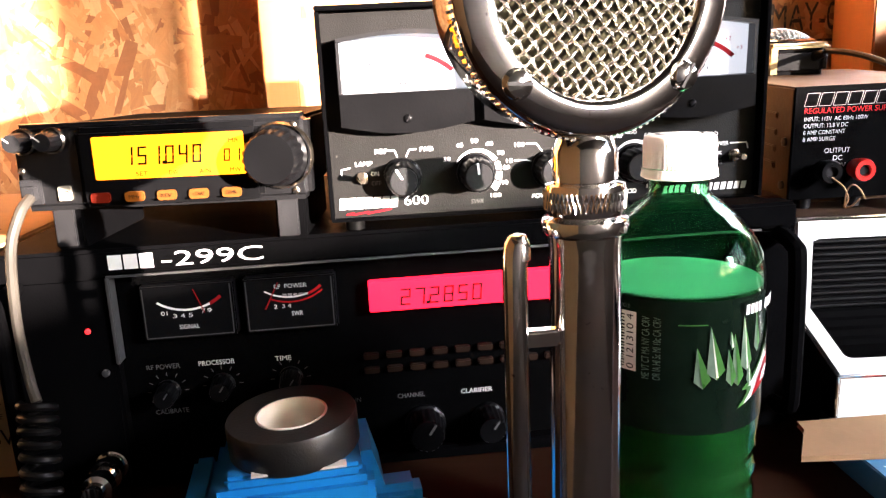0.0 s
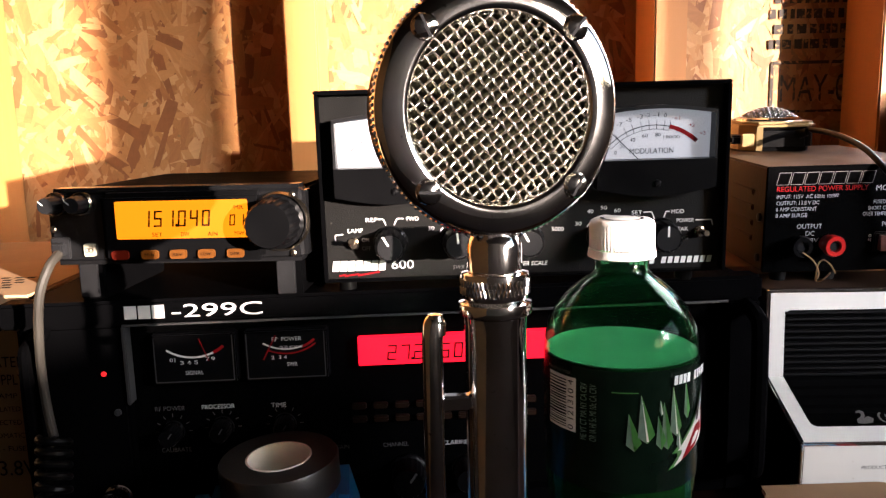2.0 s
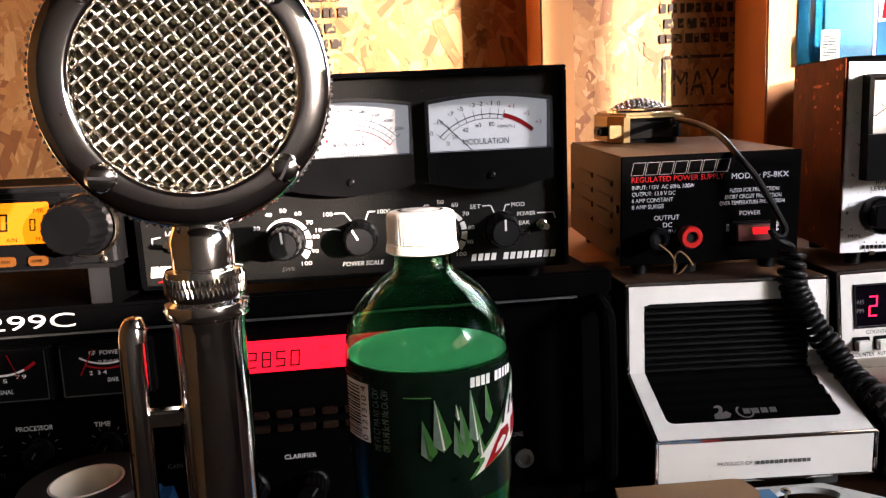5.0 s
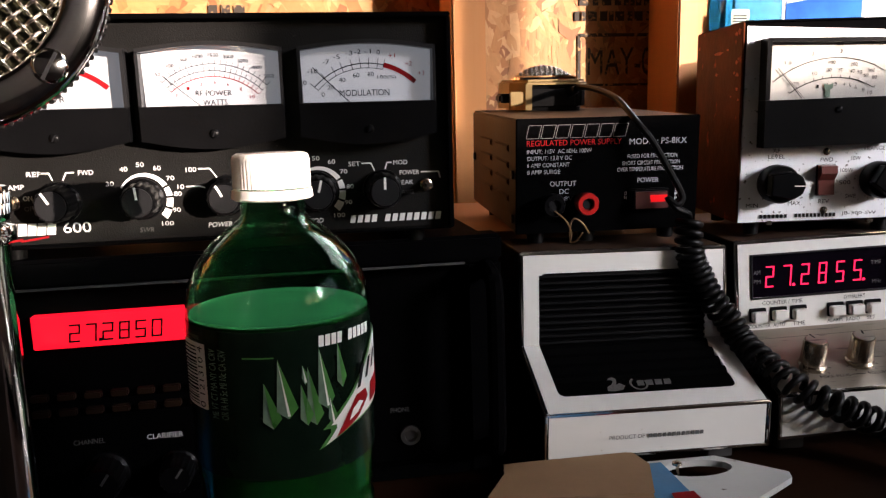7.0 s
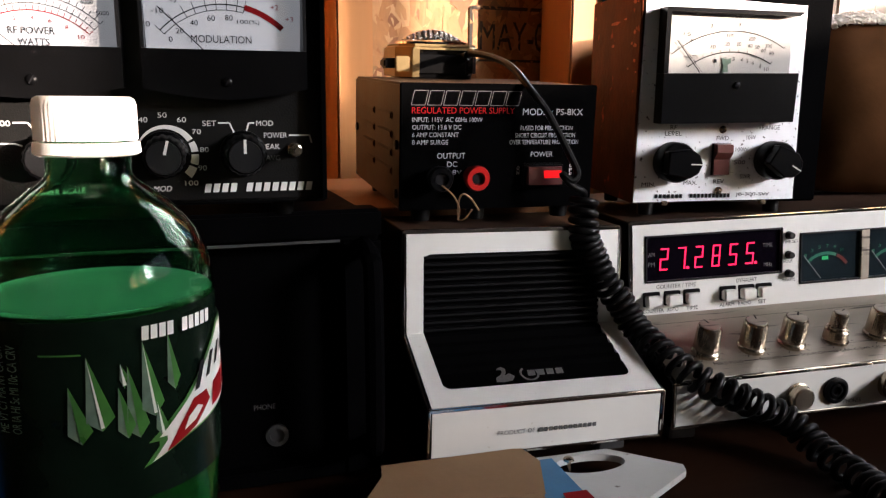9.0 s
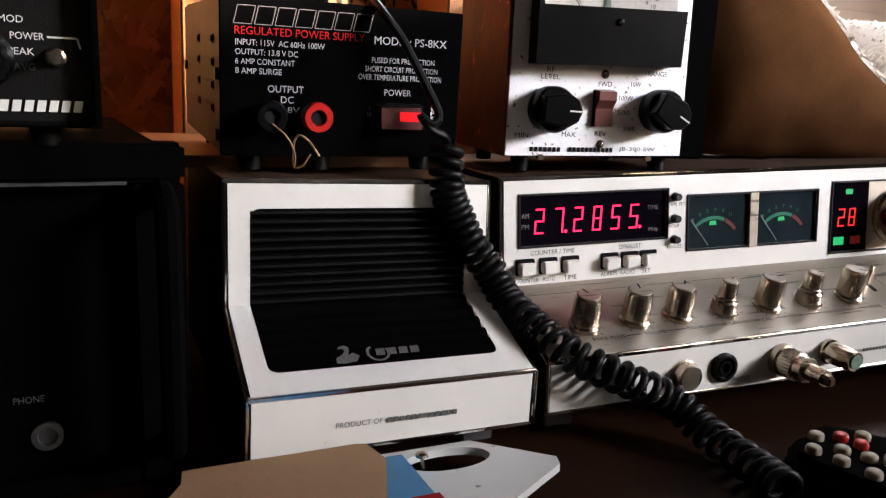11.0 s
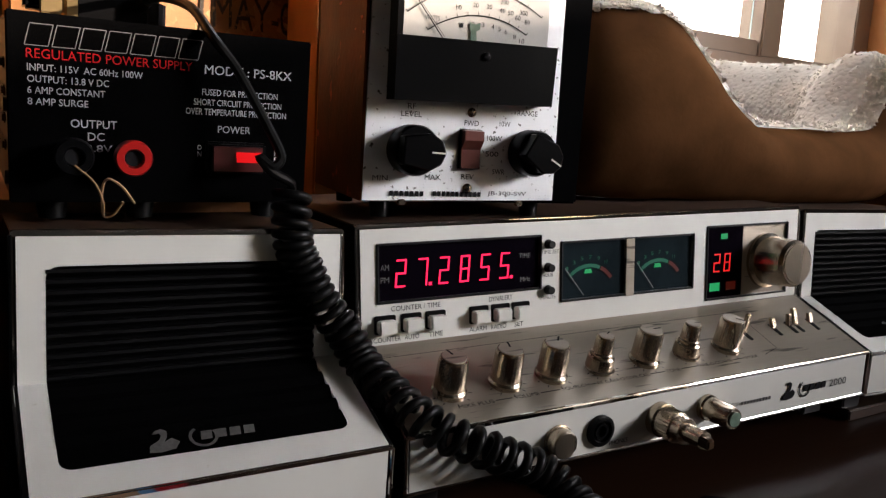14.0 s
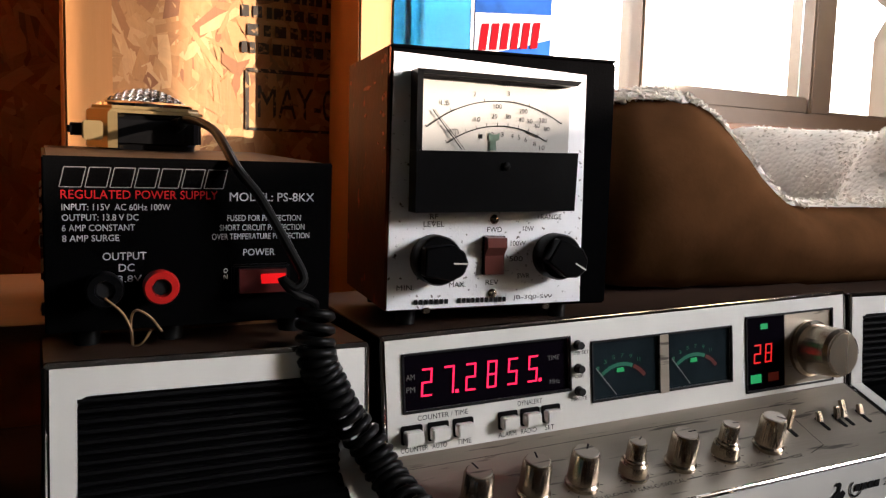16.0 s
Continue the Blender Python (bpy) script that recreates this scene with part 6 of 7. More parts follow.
# ---- silver watt meter ----
def watt_meter():
    t = thing("watt_meter", pose(0.3952, 0.4791, 0.1360, 0.6, -0.3, -9.3), "old silver-faced watt meter in a rusty red-brown case", "meter")
    W, Z0, Z1 = 0.131, 0.0090, 0.1450
    bm = NB()
    box(bm, 0.0008, W, 0.0016, 0.095, Z0, Z1, 0.0012)
    part("case_front", bm, BLACK, t)
    part("case_side", box(NB(), -0.0008, 0.0008, 0.0005, 0.096, Z0, Z1 + 0.0005, 0.0006), RUSTY_CASE, t, "rusty red-brown side")
    # red primer showing where the paint has chipped, mostly along the front edge
    side = Matrix(((0, 0, 1, -0.0010), (1, 0, 0, 0), (0, 1, 0, 0), (0, 0, 0, 1)))
    chips = random.Random(5)
    for y, z, wide, high in ((0.046, 0.1275, 0.019, 0.0022), (0.028, 0.1290, 0.007, 0.0012), (0.006, 0.1400, 0.006, 0.0045), (0.012, 0.1385, 0.005, 0.003), (0.010, 0.1195, 0.006, 0.003), (0.007, 0.1215, 0.003, 0.002), (0.009, 0.1110, 0.006, 0.0028), (0.014, 0.1125, 0.003, 0.002), (0.008, 0.1015, 0.005, 0.0022), (0.019, 0.0965, 0.003, 0.0017), (0.005, 0.0940, 0.003, 0.0016), (0.050, 0.1125, 0.006, 0.0020), (0.090, 0.1340, 0.003, 0.003)):
        n = 11
        ragged = [chips.uniform(0.6, 1.15) for k in range(n)]
        outline = [(y + wide * 0.5 * r * math.cos(2 * math.pi * k / n), z + high * 0.5 * r * math.sin(2 * math.pi * k / n)) for k, r in enumerate(ragged)]
        part("paint_chip", prism(NB(), outline, 0.0004, side), CHIPPED_RED, t, "bright red chipped paint")
    part("case_top", box(NB(), 0.0008, W, 0.0005, 0.096, Z1, Z1 + 0.0012, 0.0005), BLACK, t)
    bm = prism(NB(), [(0.0005, 0.0095), (0.1135, 0.0110), (0.1115, 0.1370), (0.0022, 0.1425)], 0.0016, plane_at(0, 0.0016, 0))
    part("face_plate", bm, SILVER_PLATE, t, "worn silver face plate")
    P = plane_at(0, 0, 0)
    x0, x1 = 0.0112, 0.1030
    low = part("meter", prism(NB(), [(x0, 0.0615), (x1 - 0.002, 0.0630), (x1 - 0.001, 0.0940), (x0, 0.0930)], 0.0125, P), BLACK_PLASTIC, t, "black meter housing")
    part("meter_plate", prism(NB(), [(x0 + 0.003, 0.0931), (x1 - 0.003, 0.0941), (x1 - 0.003, 0.1310), (x0 + 0.003, 0.1330)], 0.0040, P), METER_CREAM, low, "cream meter scale")
    bm = NB()
    prism(bm, [(x0, 0.0931), (x0 + 0.003, 0.0931), (x0 + 0.003, 0.1330), (x0, 0.1335)], 0.0120, P)
    prism(bm, [(x0, 0.1335), (x0 + 0.003, 0.1310), (x1 - 0.003, 0.1292), (x1, 0.1318)], 0.0120, P)
    part("meter_rim", bm, BLACK_PLASTIC, low)
    bm = prism(NB(), [(x1 - 0.003, 0.0941), (x1, 0.0941), (x1, 0.1318), (x1 - 0.003, 0.1292)], 0.0120, P)
    prism(bm, [(x0 + 0.003, 0.0931), (x1 - 0.003, 0.0941), (x1 - 0.003, 0.1292), (x0 + 0.003, 0.1310)], 0.0012, P @ Matrix.Translation((0, 0, 0.0106)))
    g = part("meter_glass", bm, METER_COVER, low)
    g.visible_shadow = False
    S = plane_at(0, -0.0041, 0)
    cx, cy = 0.0600, 0.0560
    bm = NB()
    arc_band(bm, S, cx, cy, 0.0640, -40, 33, 0.0005, 40)
    arc_band(bm, S, cx, cy, 0.0510, -36, 31, 0.0006, 40)
    ticks(bm, S, cx, cy, 0.0640, 0.0655, [-40, -26, -9, 6, 14, 24, 33], 0.0002)
    ticks(bm, S, cx, cy, 0.0510, 0.0528, [-36 + 6.7 * i for i in range(11)], 0.0002)
    part("scale_marks", bm, DARK_INK, low)
    for s, a, r in (("1", -41, 0.0680), ("1.5", -27, 0.0690), ("2", -13, 0.0685), ("3", 3, 0.0680), ("SWR", 2, 0.0725), ("100", -2, 0.0610), ("200", 12, 0.0605), ("300", 24, 0.0600), ("WATTS", -30, 0.0545), ("10", -14, 0.0555), ("20", -4, 0.0560), ("30", 4, 0.0560), ("40", 12, 0.0560), ("50", 17, 0.0565), ("60", 22, 0.0560), ("80", 28, 0.0570), ("1", -14, 0.0465), ("2", -6, 0.0465), ("3", 1, 0.0465), ("4", 8, 0.0465), ("5", 13, 0.0465), ("6", 18, 0.0465), ("8", 25, 0.0465), ("10", 31, 0.0470)):
        write(low, s, S, cx + r * math.sin(radians(a)) - 0.0009 * len(s), cy + r * math.cos(radians(a)) - 0.001, 0.0016 * len(s), 0.0024, DARK_INK)
    bm = NB()
    strip(bm, S, [(0.0215, 0.1140), (0.0380, 0.0940)], 0.0006, 0.0012)
    strip(bm, S, [(0.0225, 0.1140), (0.0395, 0.0940)], 0.0003, 0.0014)
    part("needle", bm, DARK_INK, low)
    bm = flat(NB(), [(0.0535, 0.0942), (0.0575, 0.0942), (0.0570, 0.0990), (0.0590, 0.1000), (0.0590, 0.1035), (0.0570, 0.1025), (0.0550, 0.1025), (0.0530, 0.1035), (0.0530, 0.1000), (0.0540, 0.0990)], S)
    part("emblem", bm, LEAF_GREY, low)
    screw(low, plane_at(0, -0.0125, 0), 0.0600, 0.0860, 0.0023, BLACK_PLASTIC, 20)
    for x, z, r, a in ((0.0255, 0.0365, 0.0131, 92), (0.0955, 0.0375, 0.0126, 120)):
        m = P @ Matrix.Translation((x, z, 0)) @ pose(0, 0, 0, 0, 0, 90 - a)
        bm = NB()
        seg = 32
        lathe(bm, [(0, 0), (r, 0), (r, 0.0095), (r * 0.93, 0.0115), (0, 0.0115)], seg, m)
        k = part("knob", bm, BLACK_PLASTIC, t, "black pointer knob")
        bm = prism(NB(), [(-r * 0.78, -r * 0.55), (r * 0.35, -r * 0.72), (r * 0.82, -r * 0.45), (r * 1.0, 0), (r * 0.82, r * 0.45), (r * 0.35, r * 0.72), (-r * 0.78, r * 0.55)], 0.0085, m @ Matrix.Translation((0, 0, 0.0108)))
        bmesh.ops.bevel(bm, geom=[e for e in bm.edges], offset=0.0008, segments=1, affect="EDGES")
        part("pointer_grip", bm, BLACK_PLASTIC, k)
        part("pointer", strip(NB(), m @ Matrix.Translation((0, 0, 0.0194)), [(r * 0.35, 0), (r * 0.92, 0)], 0.0008), PAPER, k)
    part("switch_frame", box(NB(), 0.0525, 0.0665, -0.0006, 0.001, 0.0270, 0.0490, 0.0006), BLACK_PLASTIC, t)
    bm = prism(NB(), [(0.0, 0.0), (0.0030, 0.0), (0.0022, 0.0100), (0.0065, 0.0150), (0.0060, 0.0200), (0.0, 0.0205)], 0.0110, Matrix.Translation((0.0540, 0, 0.0278)) @ Matrix(((0, 0, 1, 0), (-1, 0, 0, 0), (0, 1, 0, 0), (0, 0, 0, 1))))
    part("rocker_switch", bm, RED_BROWN, t, "red-brown rocker switch")
    for z in (0.0575, 0.0170):
        screw(t, P, 0.0595, z, 0.0026, NICKEL, 70)
    for s, x, z, w in (("RF", 0.0230, 0.0575, 0.0045), ("LEVEL", 0.0195, 0.0535, 0.0115), ("FWD", 0.0555, 0.0505, 0.0085), ("REV", 0.0555, 0.0218, 0.0075), ("RANGE", 0.0870, 0.0575, 0.0125), ("10W", 0.0765, 0.0510, 0.0065), ("100W", 0.0695, 0.0430, 0.0090), ("500", 0.0690, 0.0345, 0.0080), ("SWR", 0.0740, 0.0250, 0.0075), ("MIN.", 0.0055, 0.0200, 0.0095), ("MAX.", 0.0345, 0.0210, 0.0095), ("JB-300-SW", 0.0720, 0.0128, 0.0240)):
        write(t, s, P, x, z, w, 0.0028, DARK_INK)
    block_marks(t, P, 0.0150, 0.0122, 0.0200, 0.0026, 7, DARK_INK, 0, 0.3)
    block_marks(t, P, 0.0395, 0.0124, 0.0290, 0.0026, 11, DARK_INK, 0, 0.3)
    for x in (0.014, 0.105):
        for y in (0.012, 0.080):
            part("foot", rod(NB(), (x, y, 0.0), (x, y, Z0 + 0.001), 0.0050, 0.0058, 16), BLACK_RUBBER, t)
    for x in (0.022, 0.092):
        part("panel_clip", box(NB(), x - 0.002, x + 0.002, -0.0012, 0.002, 0.0075, 0.0105, 0.0005), NICKEL, t)
    return t


watt_meter()


# ---- pet bed ----
def pet_bed():
    t = thing("pet_bed", pose(0, 0, 0), "brown suede pet bed with cream fleece lining, behind the console", "pet bed")
    # closed bolster: a fat tube along a rounded rectangle, lower at the front
    ring, seg = 128, 28
    bm = NB()
    rows = []
    for i in range(ring):
        a = 2 * math.pi * i / ring
        c, s = math.cos(a), math.sin(a)
        e = 0.55
        x = 0.770 + 0.205 * math.copysign(abs(c) ** e, c)
        y = 0.665 + 0.150 * math.copysign(abs(s) ** e, s)
        front = max(0.0, -s) ** 1.2 * min(1.0, max(0.0, (x - 0.628) / 0.105)) * min(1.0, max(0.0, (0.95 - x) / 0.08))
        front = front * front * (3 - 2 * front)
        h = 0.067 - 0.032 * front + 0.003 * math.sin(5 * a)
        w = 0.050
        row = []
        for k in range(seg):
            b = 2 * math.pi * k / seg
            wob = 1 + 0.05 * noise.noise(Vector((4 * c + 3, 4 * s, 2 * b)))
            if math.pi * 0.36 < b < math.pi * 1.12:
                wob *= 0.93    # lies under the fleece
            else:
                wob += 0.035 * noise.noise(Vector((13 * c, 13 * s, 1.2 * b + 7)))    # soft folds
            rx, rz = w * math.cos(b) * wob, h * math.sin(b) * wob
            n = Vector((c, s * 1.25)).normalized()
            row.append(bm.verts.new((x + n.x * rx, y + n.y * rx, 0.1385 + h + max(-h * 0.93, rz))))
        rows.append(row)
    for i in range(ring):
        for k in range(seg):
            bm.faces.new((rows[i][k], rows[(i + 1) % ring][k], rows[(i + 1) % ring][(k + 1) % seg], rows[i][(k + 1) % seg]))
    part("bolster", bm, SUEDE, t, "soft brown suede bolster", 180)
    # fleece roll over the inner half
    rr = random.Random(11)
    verts, faces = [], []

    def tuft(p, n, size):
        i = len(verts)
        u = n.orthogonal().normalized()
        v = n.cross(u)
        o = rr.uniform(0, 6)
        for q in range(3):
            w = o + q * 2.1
            verts.append(p + size * 0.5 * (u * math.cos(w) + v * math.sin(w)))
        verts.append(p + n * size * rr.uniform(0.25, 0.6) + (u * rr.uniform(-1, 1) + v * rr.uniform(-1, 1)) * size * 0.4)
        faces.extend([(i, i + 1, i + 3), (i + 1, i + 2, i + 3), (i + 2, i, i + 3)])

    base = NB()
    inner = []
    for i in range(ring):
        row = []
        for k in range(7):
            b = math.pi * 0.33 + (math.pi * 0.79) * k / 6
            a = 2 * math.pi * i / ring
            c, s = math.cos(a), math.sin(a)
            e = 0.55
            x = 0.770 + 0.205 * math.copysign(abs(c) ** e, c)
            y = 0.665 + 0.150 * math.copysign(abs(s) ** e, s)
            front = max(0.0, -s) ** 1.2 * min(1.0, max(0.0, (x - 0.628) / 0.105)) * min(1.0, max(0.0, (0.95 - x) / 0.08))
            front = front * front * (3 - 2 * front)
            h = 0.067 - 0.032 * front + 0.003 * math.sin(5 * a)
            n = Vector((c, s * 1.25)).normalized()
            row.append(Vector((x + n.x * 0.053 * math.cos(b), y + n.y * 0.053 * math.cos(b), 0.1385 + h + (h + 0.003) * math.sin(b))))
        inner.append(row)
    mid = Vector((0.770, 0.665, 0.185))
    vs = [[base.verts.new(p) for p in row] for row in inner]
    for i in range(ring):
        for k in range(6):
            base.faces.new((vs[i][k], vs[(i + 1) % ring][k], vs[(i + 1) % ring][k + 1], vs[i][k + 1]))
    cv = base.verts.new(mid)
    for i in range(ring):
        base.faces.new((vs[i][6], vs[(i + 1) % ring][6], cv))
    for i in range(ring):
        for k in range(6):
            q = [inner[i][k], inner[(i + 1) % ring][k], inner[(i + 1) % ring][k + 1], inner[i][k + 1]]
            nrm = (q[1] - q[0]).cross(q[3] - q[0])
            if nrm.length < 1e-9:
                continue
            nrm.normalize()
            if nrm.dot(Vector((0.77, 0.665, 0.35)) - q[0]) < 0:
                nrm = -nrm
            for z in range(3 if k else 30):
                u, v = rr.random(), rr.random()
                p = (q[0] * (1 - u) + q[1] * u) * (1 - v) + (q[3] * (1 - u) + q[2] * u) * v
                tuft(p, (nrm * (1.5 if k else 0.8) + Vector((rr.uniform(-0.5, 0.5), rr.uniform(-0.5, 0.5), rr.uniform(-0.3, 0.5)))).normalized(), rr.uniform(0.003, 0.0055) * (1.25 if k == 0 else 1))
    part("lining", base, FLEECE, t, "cream fleece lining", 180)
    me = bpy.data.meshes.new("fleece")
    me.from_pydata([tuple(v) for v in verts], [], faces)
    tagged(part("fleece", me, FLEECE, t, "curly cream fleece", 20), kind="stuff")


pet_bed()

# ---- cleaner jug on the window sill ----
def cleaner_jug():
    t = thing("cleaner_jug", pose(0.668, 0.862, 0.288), "blue plastic window cleaner jug with printed label on the sill", "bottle")
    bm = box(NB(), -0.098, 0.085, -0.035, 0.035, 0.0, 0.215, 0.012, 3)
    part("jug_body", bm, TEAL_JUG, t)
    part("neck", lathe(NB(), [(0.030, 0.213), (0.022, 0.232), (0.015, 0.245), (0.015, 0.26), (0, 0.26)], 28), TEAL_JUG, t)
    part("cap", lathe(NB(), [(0.0175, 0.25), (0.0175, 0.275), (0.016, 0.277), (0, 0.277)], 32), WHITE_CAP, t)
    P = plane_at(0, -0.0355, 0)
    lab = part("label", flat(NB(), rounded(0.104, 0.19, 0.006, 4, -0.029, 0.008), P, 0.0, 0.0005), JUG_WHITE, t)
    part("label_picture", flat(NB(), rounded(0.096, 0.176, 0.004, 4, -0.025, 0.012), P, 0.0007, 0.0004), LABEL_BLUE, lab)
    part("label_band", flat(NB(), [(-0.0245, 0.054), (0.000, 0.058), (0.035, 0.067), (0.0705, 0.078), (0.0705, 0.104), (-0.0245, 0.096)], P, 0.0013, 0.0003), JUG_WHITE, lab)
    block_marks(lab, P @ Matrix.Translation((0, 0, 0.0018)) @ pose(0, 0, 0, 0, 0, 7), -0.013, 0.060, 0.078, 0.027, 6, JUG_RED, 0.25, 0.3)
    code = part("code_patch", flat(NB(), rounded(0.022, 0.036, 0.002, 4, -0.091, 0.012), P, 0.0, 0.0005), LEAF_GREY, t, "pale patch with barcode")
    for k in range(9):
        part("barcode_bar", flat(NB(), [(-0.089, 0.016 + 0.003 * k), (-0.072, 0.016 + 0.003 * k), (-0.072, 0.0174 + 0.003 * k), (-0.089, 0.0174 + 0.003 * k)], P, 0.0009), DARK_INK, code)
    return t


cleaner_jug()


# ---- remote control ----
def remote_control():
    t = thing("remote_control", pose(0.5215, 0.277, 0, 0, 0, -65), "black remote control with cream rubber buttons on the table", "remote control")
    bm = NB()
    outl = [(-0.070, -0.014), (-0.066, -0.025), (-0.055, -0.031), (0.0, -0.0335), (0.08, -0.027), (0.095, -0.018), (0.098, 0.0), (0.095, 0.018), (0.08, 0.027), (0.0, 0.0335), (-0.055, 0.031), (-0.066, 0.025), (-0.070, 0.014)]
    prism(bm, outl, 0.0205)
    bmesh.ops.bevel(bm, geom=[e for e in bm.edges], offset=0.006, segments=4, affect="EDGES")
    part("body", bm, BLACK_PANEL, t)

    def key(x, y, rx, ry, mat, h=0.0042):
        bm = lathe(NB(), [(1.0, 0), (1.0, 0.55), (0.92, 0.85), (0.7, 1.0), (0, 1.05)], 20, Matrix.Translation((x, y, 0.0200)) @ Matrix.Diagonal((rx, ry, h, 1)))
        return part("button", bm, mat, t, sharp=50)

    key(-0.0508, 0.0079, 0.0036, 0.0036, RED_PLASTIC)
    key(-0.0411, 0.0056, 0.0034, 0.0034, RED_PLASTIC)
    for x, y in ((-0.0565, -0.0171), (-0.0600, 0.0000), (-0.0462, -0.0079), (-0.0430, 0.0170), (-0.0288, 0.0180), (-0.0347, -0.0075), (-0.0434, -0.0206), (-0.0292, -0.0244), (-0.0082, -0.0285), (0.0026, -0.0235), (0.0110, -0.0120), (0.0120, 0.0060), (0.0050, 0.0230)):
        key(x, y, 0.0038, 0.0036, BUTTON_CREAM)
    M = Matrix.Translation((-0.012, 0, 0.0205))
    for a in (0, 90, 180, 270):
        bm = NB()
        n = 8
        arc = [(0.0180 * math.sin(radians(a - 41 + 82 * i / n)), 0.0180 * math.cos(radians(a - 41 + 82 * i / n))) for i in range(n + 1)]
        arc += [(0.0095 * math.sin(radians(a + 38 - 76 * i / n)), 0.0095 * math.cos(radians(a + 38 - 76 * i / n))) for i in range(n + 1)]
        prism(bm, arc, 0.0035, M)
        bmesh.ops.bevel(bm, geom=[e for e in bm.edges if all(v.co.z > 0.0235 for v in e.verts)], offset=0.0010, segments=2, affect="EDGES")
        part("direction_key", bm, BUTTON_CREAM, t)
    key(-0.012, 0, 0.0075, 0.0068, BUTTON_CREAM)
    for r in range(5):
        for c in range(3):
            key(0.028 + 0.013 * r, -0.016 + 0.016 * c, 0.0046, 0.0038, BUTTON_CREAM)
    return t


remote_control()
bm = lathe(NB(), [(0, 0), (0.0085, 0), (0.0085, 0.002), (0.0065, 0.012), (0.005, 0.015), (0, 0.0155)], 24)
ob = solid("clear_cap", bm, clear("milky_plastic", (0.75, 0.8, 0.75), 0.3, 1.4, 0.6), "small milky plastic cap beside the remote", "cap")
ob.location = (0.5560, 0.2970, 0.0)

# ---- cardboard flap, blue box, white plate ----
flap = thing("cardboard_flap", pose(0, 0, 0), "torn brown cardboard flap lying on a blue box", "cardboard")
FLAP = [(0.187, 0.357), (0.279, 0.349), (0.2905, 0.382), (0.2870, 0.3985), (0.2820, 0.3998), (0.207, 0.3990), (0.2055, 0.388)]
part("liner_sheet", prism(NB(), FLAP, 0.0007, Matrix.Translation((0, 0, 0.0203))), CARDBOARD, flap)
part("liner_sheet", prism(NB(), FLAP, 0.0006, Matrix.Translation((0, 0, 0.0175))), CARDBOARD, flap)
inset = [(0.2395 + (x - 0.2395) * 0.985, 0.376 + (y - 0.376) * 0.975) for x, y in FLAP]
part("corrugated_core", prism(NB(), inset, 0.0022, Matrix.Translation((0, 0, 0.0181))), CARDBOARD, flap, "darker corrugated core at the torn edge")
box_t = thing("printed_box", pose(0, 0, 0), "blue printed card box with red and white marks under the cardboard", "box")
part("carton", box(NB(), 0.222, 0.302, 0.314, 0.391, 0.0, 0.0172, 0.0008), BLUE_CARD, box_t)
TOPP = Matrix.Translation((0, 0, 0.0172))
part("red_patch", flat(NB(), [(0.288, 0.340), (0.303, 0.340), (0.303, 0.352), (0.290, 0.352)], TOPP), RED_INK, box_t)
for k in range(5):
    part("print_bar", strip(NB(), TOPP, [(0.228, 0.325 + 0.005 * k), (0.268 - 0.004 * (k % 3), 0.325 + 0.005 * k)], 0.0014), PAPER, box_t)
plate = thing("white_plate", pose(0, 0, 0), "chipped white metal plate with oval hole and a loose screw", "plate")
outer = [(0.2960, 0.4030), (0.3420, 0.4030), (0.3740, 0.3735), (0.3715, 0.3665), (0.3330, 0.3440), (0.3000, 0.3440)]
hole = [(0.3240 + 0.0215 * math.cos(2 * math.pi * i / 24 + 0.3), 0.3885 + 0.0105 * math.sin(2 * math.pi * i / 24 + 0.3)) for i in range(24)]
zb = 0.0080
bm = holed_plate(outer, [hole], 0.0040, Matrix.Translation((0, 0, zb)))
part("metal_sheet", bm, WHITE_PAINT, plate)
for p in ((0.302, 0.399), (0.363, 0.374), (0.305, 0.350), (0.336, 0.352)):
    part("spacer", rod(NB(), (*p, 0.0), (*p, zb), 0.003, seg=12), GREY_METAL, plate)
sc = part("loose_screw", rod(NB(), (0.3105, 0.3860, 0.0105), (0.3095, 0.3860, 0.0170), 0.0011, seg=10), NICKEL, plate)
part("screw_head", lathe(NB(), [(0, 0), (0.0030, 0), (0.0028, 0.0014), (0.0015, 0.0022), (0, 0.0024)], 18, Matrix.Translation((0.3095, 0.3860, 0.0168))), NICKEL, sc)

# ---- blue clamp with a roll of tape on it ----
clamp = thing("blue_clamp", pose(-0.0947, 0.3690, -0.0050, 0, 0, 6), "bright blue plastic clamp with a steel pin on the table", "clamp")
bm = NB()
box(bm, -0.044, 0.040, -0.034, 0.034, 0.0, 0.044, 0.004)
part("body", bm, BLUE_PLASTIC, clamp)
part("top_plate", box(NB(), -0.036, 0.034, -0.030, 0.030, 0.044, 0.0505, 0.002), BLUE_PLASTIC, clamp)
part("fin", prism(NB(), [(0, 0), (0.012, 0.0), (0.006, 0.022), (0, 0.022)], 0.040, Matrix.Translation((0.034, 0.020, 0.030)) @ pose(0, 0, 0, 90)), BLUE_PLASTIC, clamp)
part("side_wing", box(NB(), -0.058, -0.044, -0.026, 0.026, 0.012, 0.038, 0.003), BLUE_PLASTIC, clamp)
part("side_arm", box(NB(), 0.036, 0.066, -0.024, -0.002, 0.006, 0.030, 0.005), BLUE_PLASTIC, clamp)
part("arm_notch", box(NB(), 0.046, 0.060, -0.0255, -0.0235, 0.015, 0.021, 0.0005), BLACK_PLASTIC, clamp)
part("steel_pin", rod(NB(), (0.058, -0.014, 0.016), (0.074, -0.022, 0.014), 0.0035, seg=16), NICKEL, clamp)
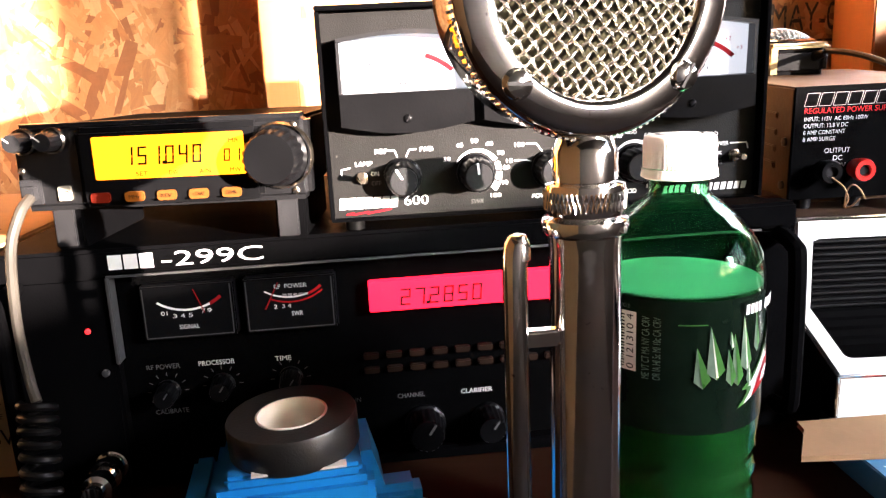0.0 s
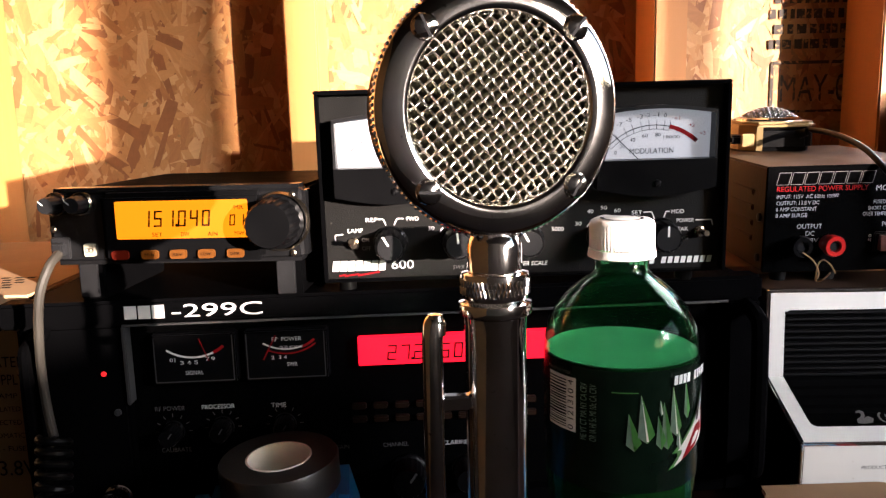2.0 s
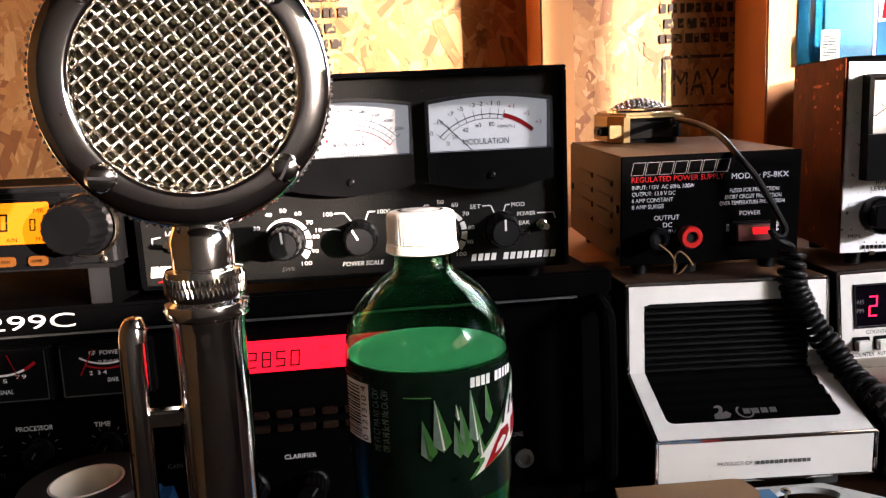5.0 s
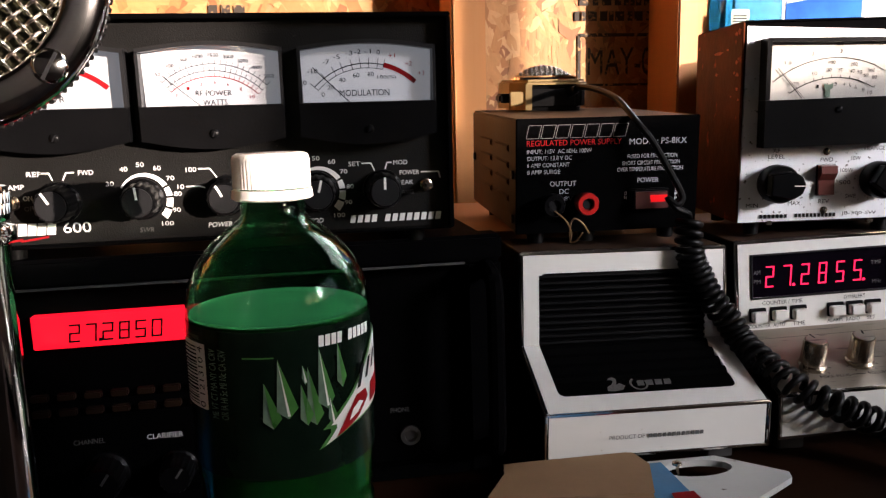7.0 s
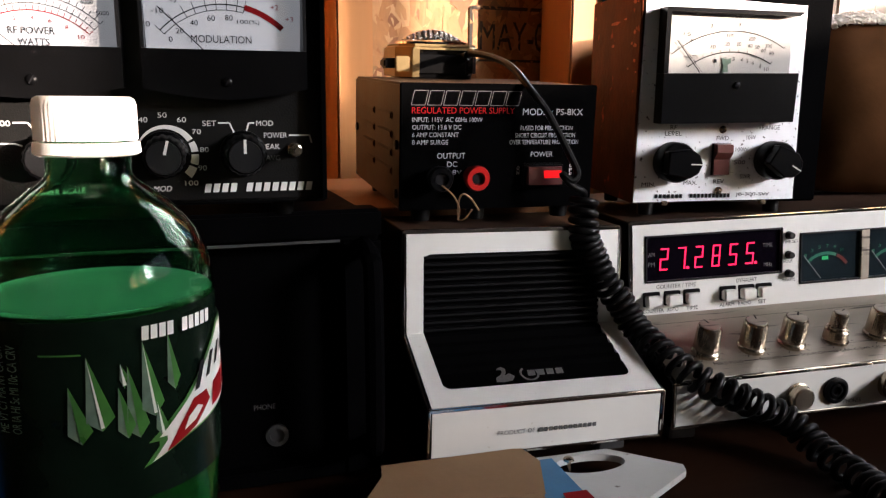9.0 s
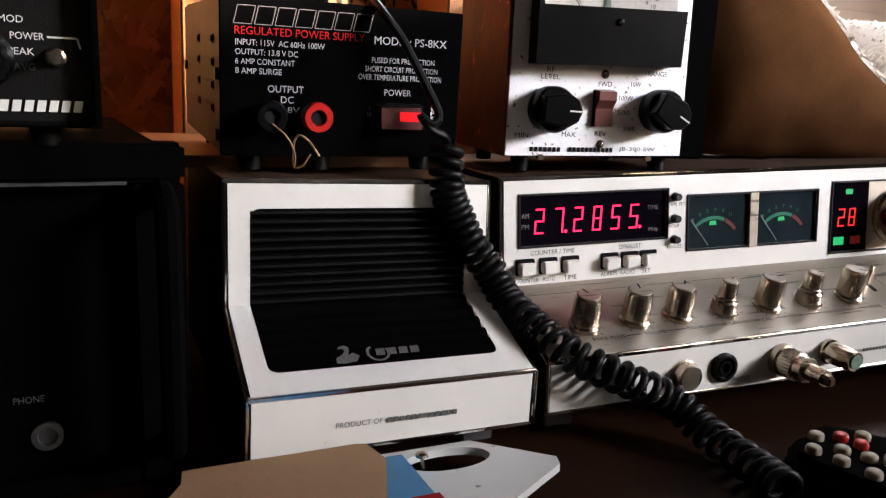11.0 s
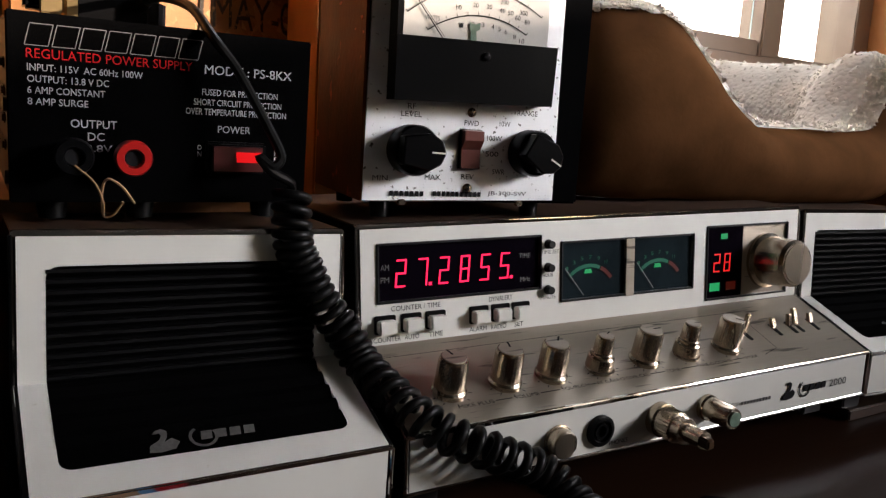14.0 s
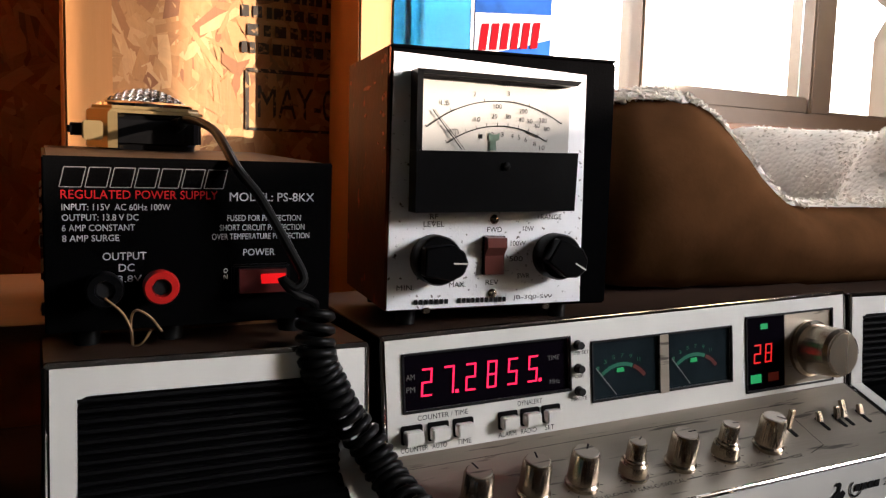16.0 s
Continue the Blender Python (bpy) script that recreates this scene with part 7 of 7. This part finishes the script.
part("paper_tab", box(NB(), -0.022, 0.026, -0.0325, -0.026, 0.0506, 0.0518), PAPER, clamp)
tape = thing("tape_roll", pose(-0.0947, 0.3690, 0.0458, 2, -2), "roll of black electrical tape with white core", "tape")
part("wound_tape", lathe(NB(), [(0.0195, 0.0002), (0.0345, 0.0), (0.0352, 0.0012), (0.0352, 0.0178), (0.0345, 0.0190), (0.0195, 0.0188)], 64, close=True), TAPE_BLACK, tape)
part("core", lathe(NB(), [(0.0194, 0.0004), (0.0194, 0.0192), (0.0182, 0.0192), (0.0182, 0.0004)], 48, close=True), PAPER, tape)
part("core_floor", lathe(NB(), [(0, 0.0004), (0.0181, 0.0004), (0.0181, 0.0009), (0, 0.0009)], 40), PAPER, tape)

# ---- cardboard carton beside the base station ----
carton = thing("cardboard_carton", pose(0, 0, 0), "brown cardboard power supply carton with black printing", "box")
part("carton_body", box(NB(), -0.56, -0.272, 0.445, 0.70, 0.0, 0.1500, 0.0015), CARTON_LIT, carton)
C = plane_at(0, 0.445, 0)
for s, x, z, w, h in (("REGULATED", -0.327, 0.1005, 0.048, 0.0075), ("POWER SUPPLY", -0.334, 0.0880, 0.053, 0.0075), ("10 AMP", -0.307, 0.0785, 0.020, 0.0036), ("REGULATED", -0.312, 0.0690, 0.026, 0.0036), ("PROTECTED", -0.314, 0.0595, 0.028, 0.0036), ("AUTOMATIC", -0.314, 0.0500, 0.029, 0.0036), ("60HZ - FUSE", -0.317, 0.0405, 0.032, 0.0036), ("13.8V", -0.310, 0.0225, 0.030, 0.0110)):
    write(carton, s, C, x, z, w, h, DARK_INK)
block_marks(carton, C, -0.352, 0.126, 0.072, 0.0085, 7, DARK_INK)
TC = Matrix.Translation((0, 0, 0.150))
bm = NB()
for r in range(6):
    for c in range(26):
        x, y = -0.545 + 0.0095 * c + 0.004 * (r % 2), 0.46 + 0.009 * r
        flat(bm, [(x, y), (x + 0.006, y), (x + 0.006, y + 0.0035), (x, y + 0.0035)], TC)
tagged(part("printed_grid", bm, DARK_INK, carton), kind="stuff")
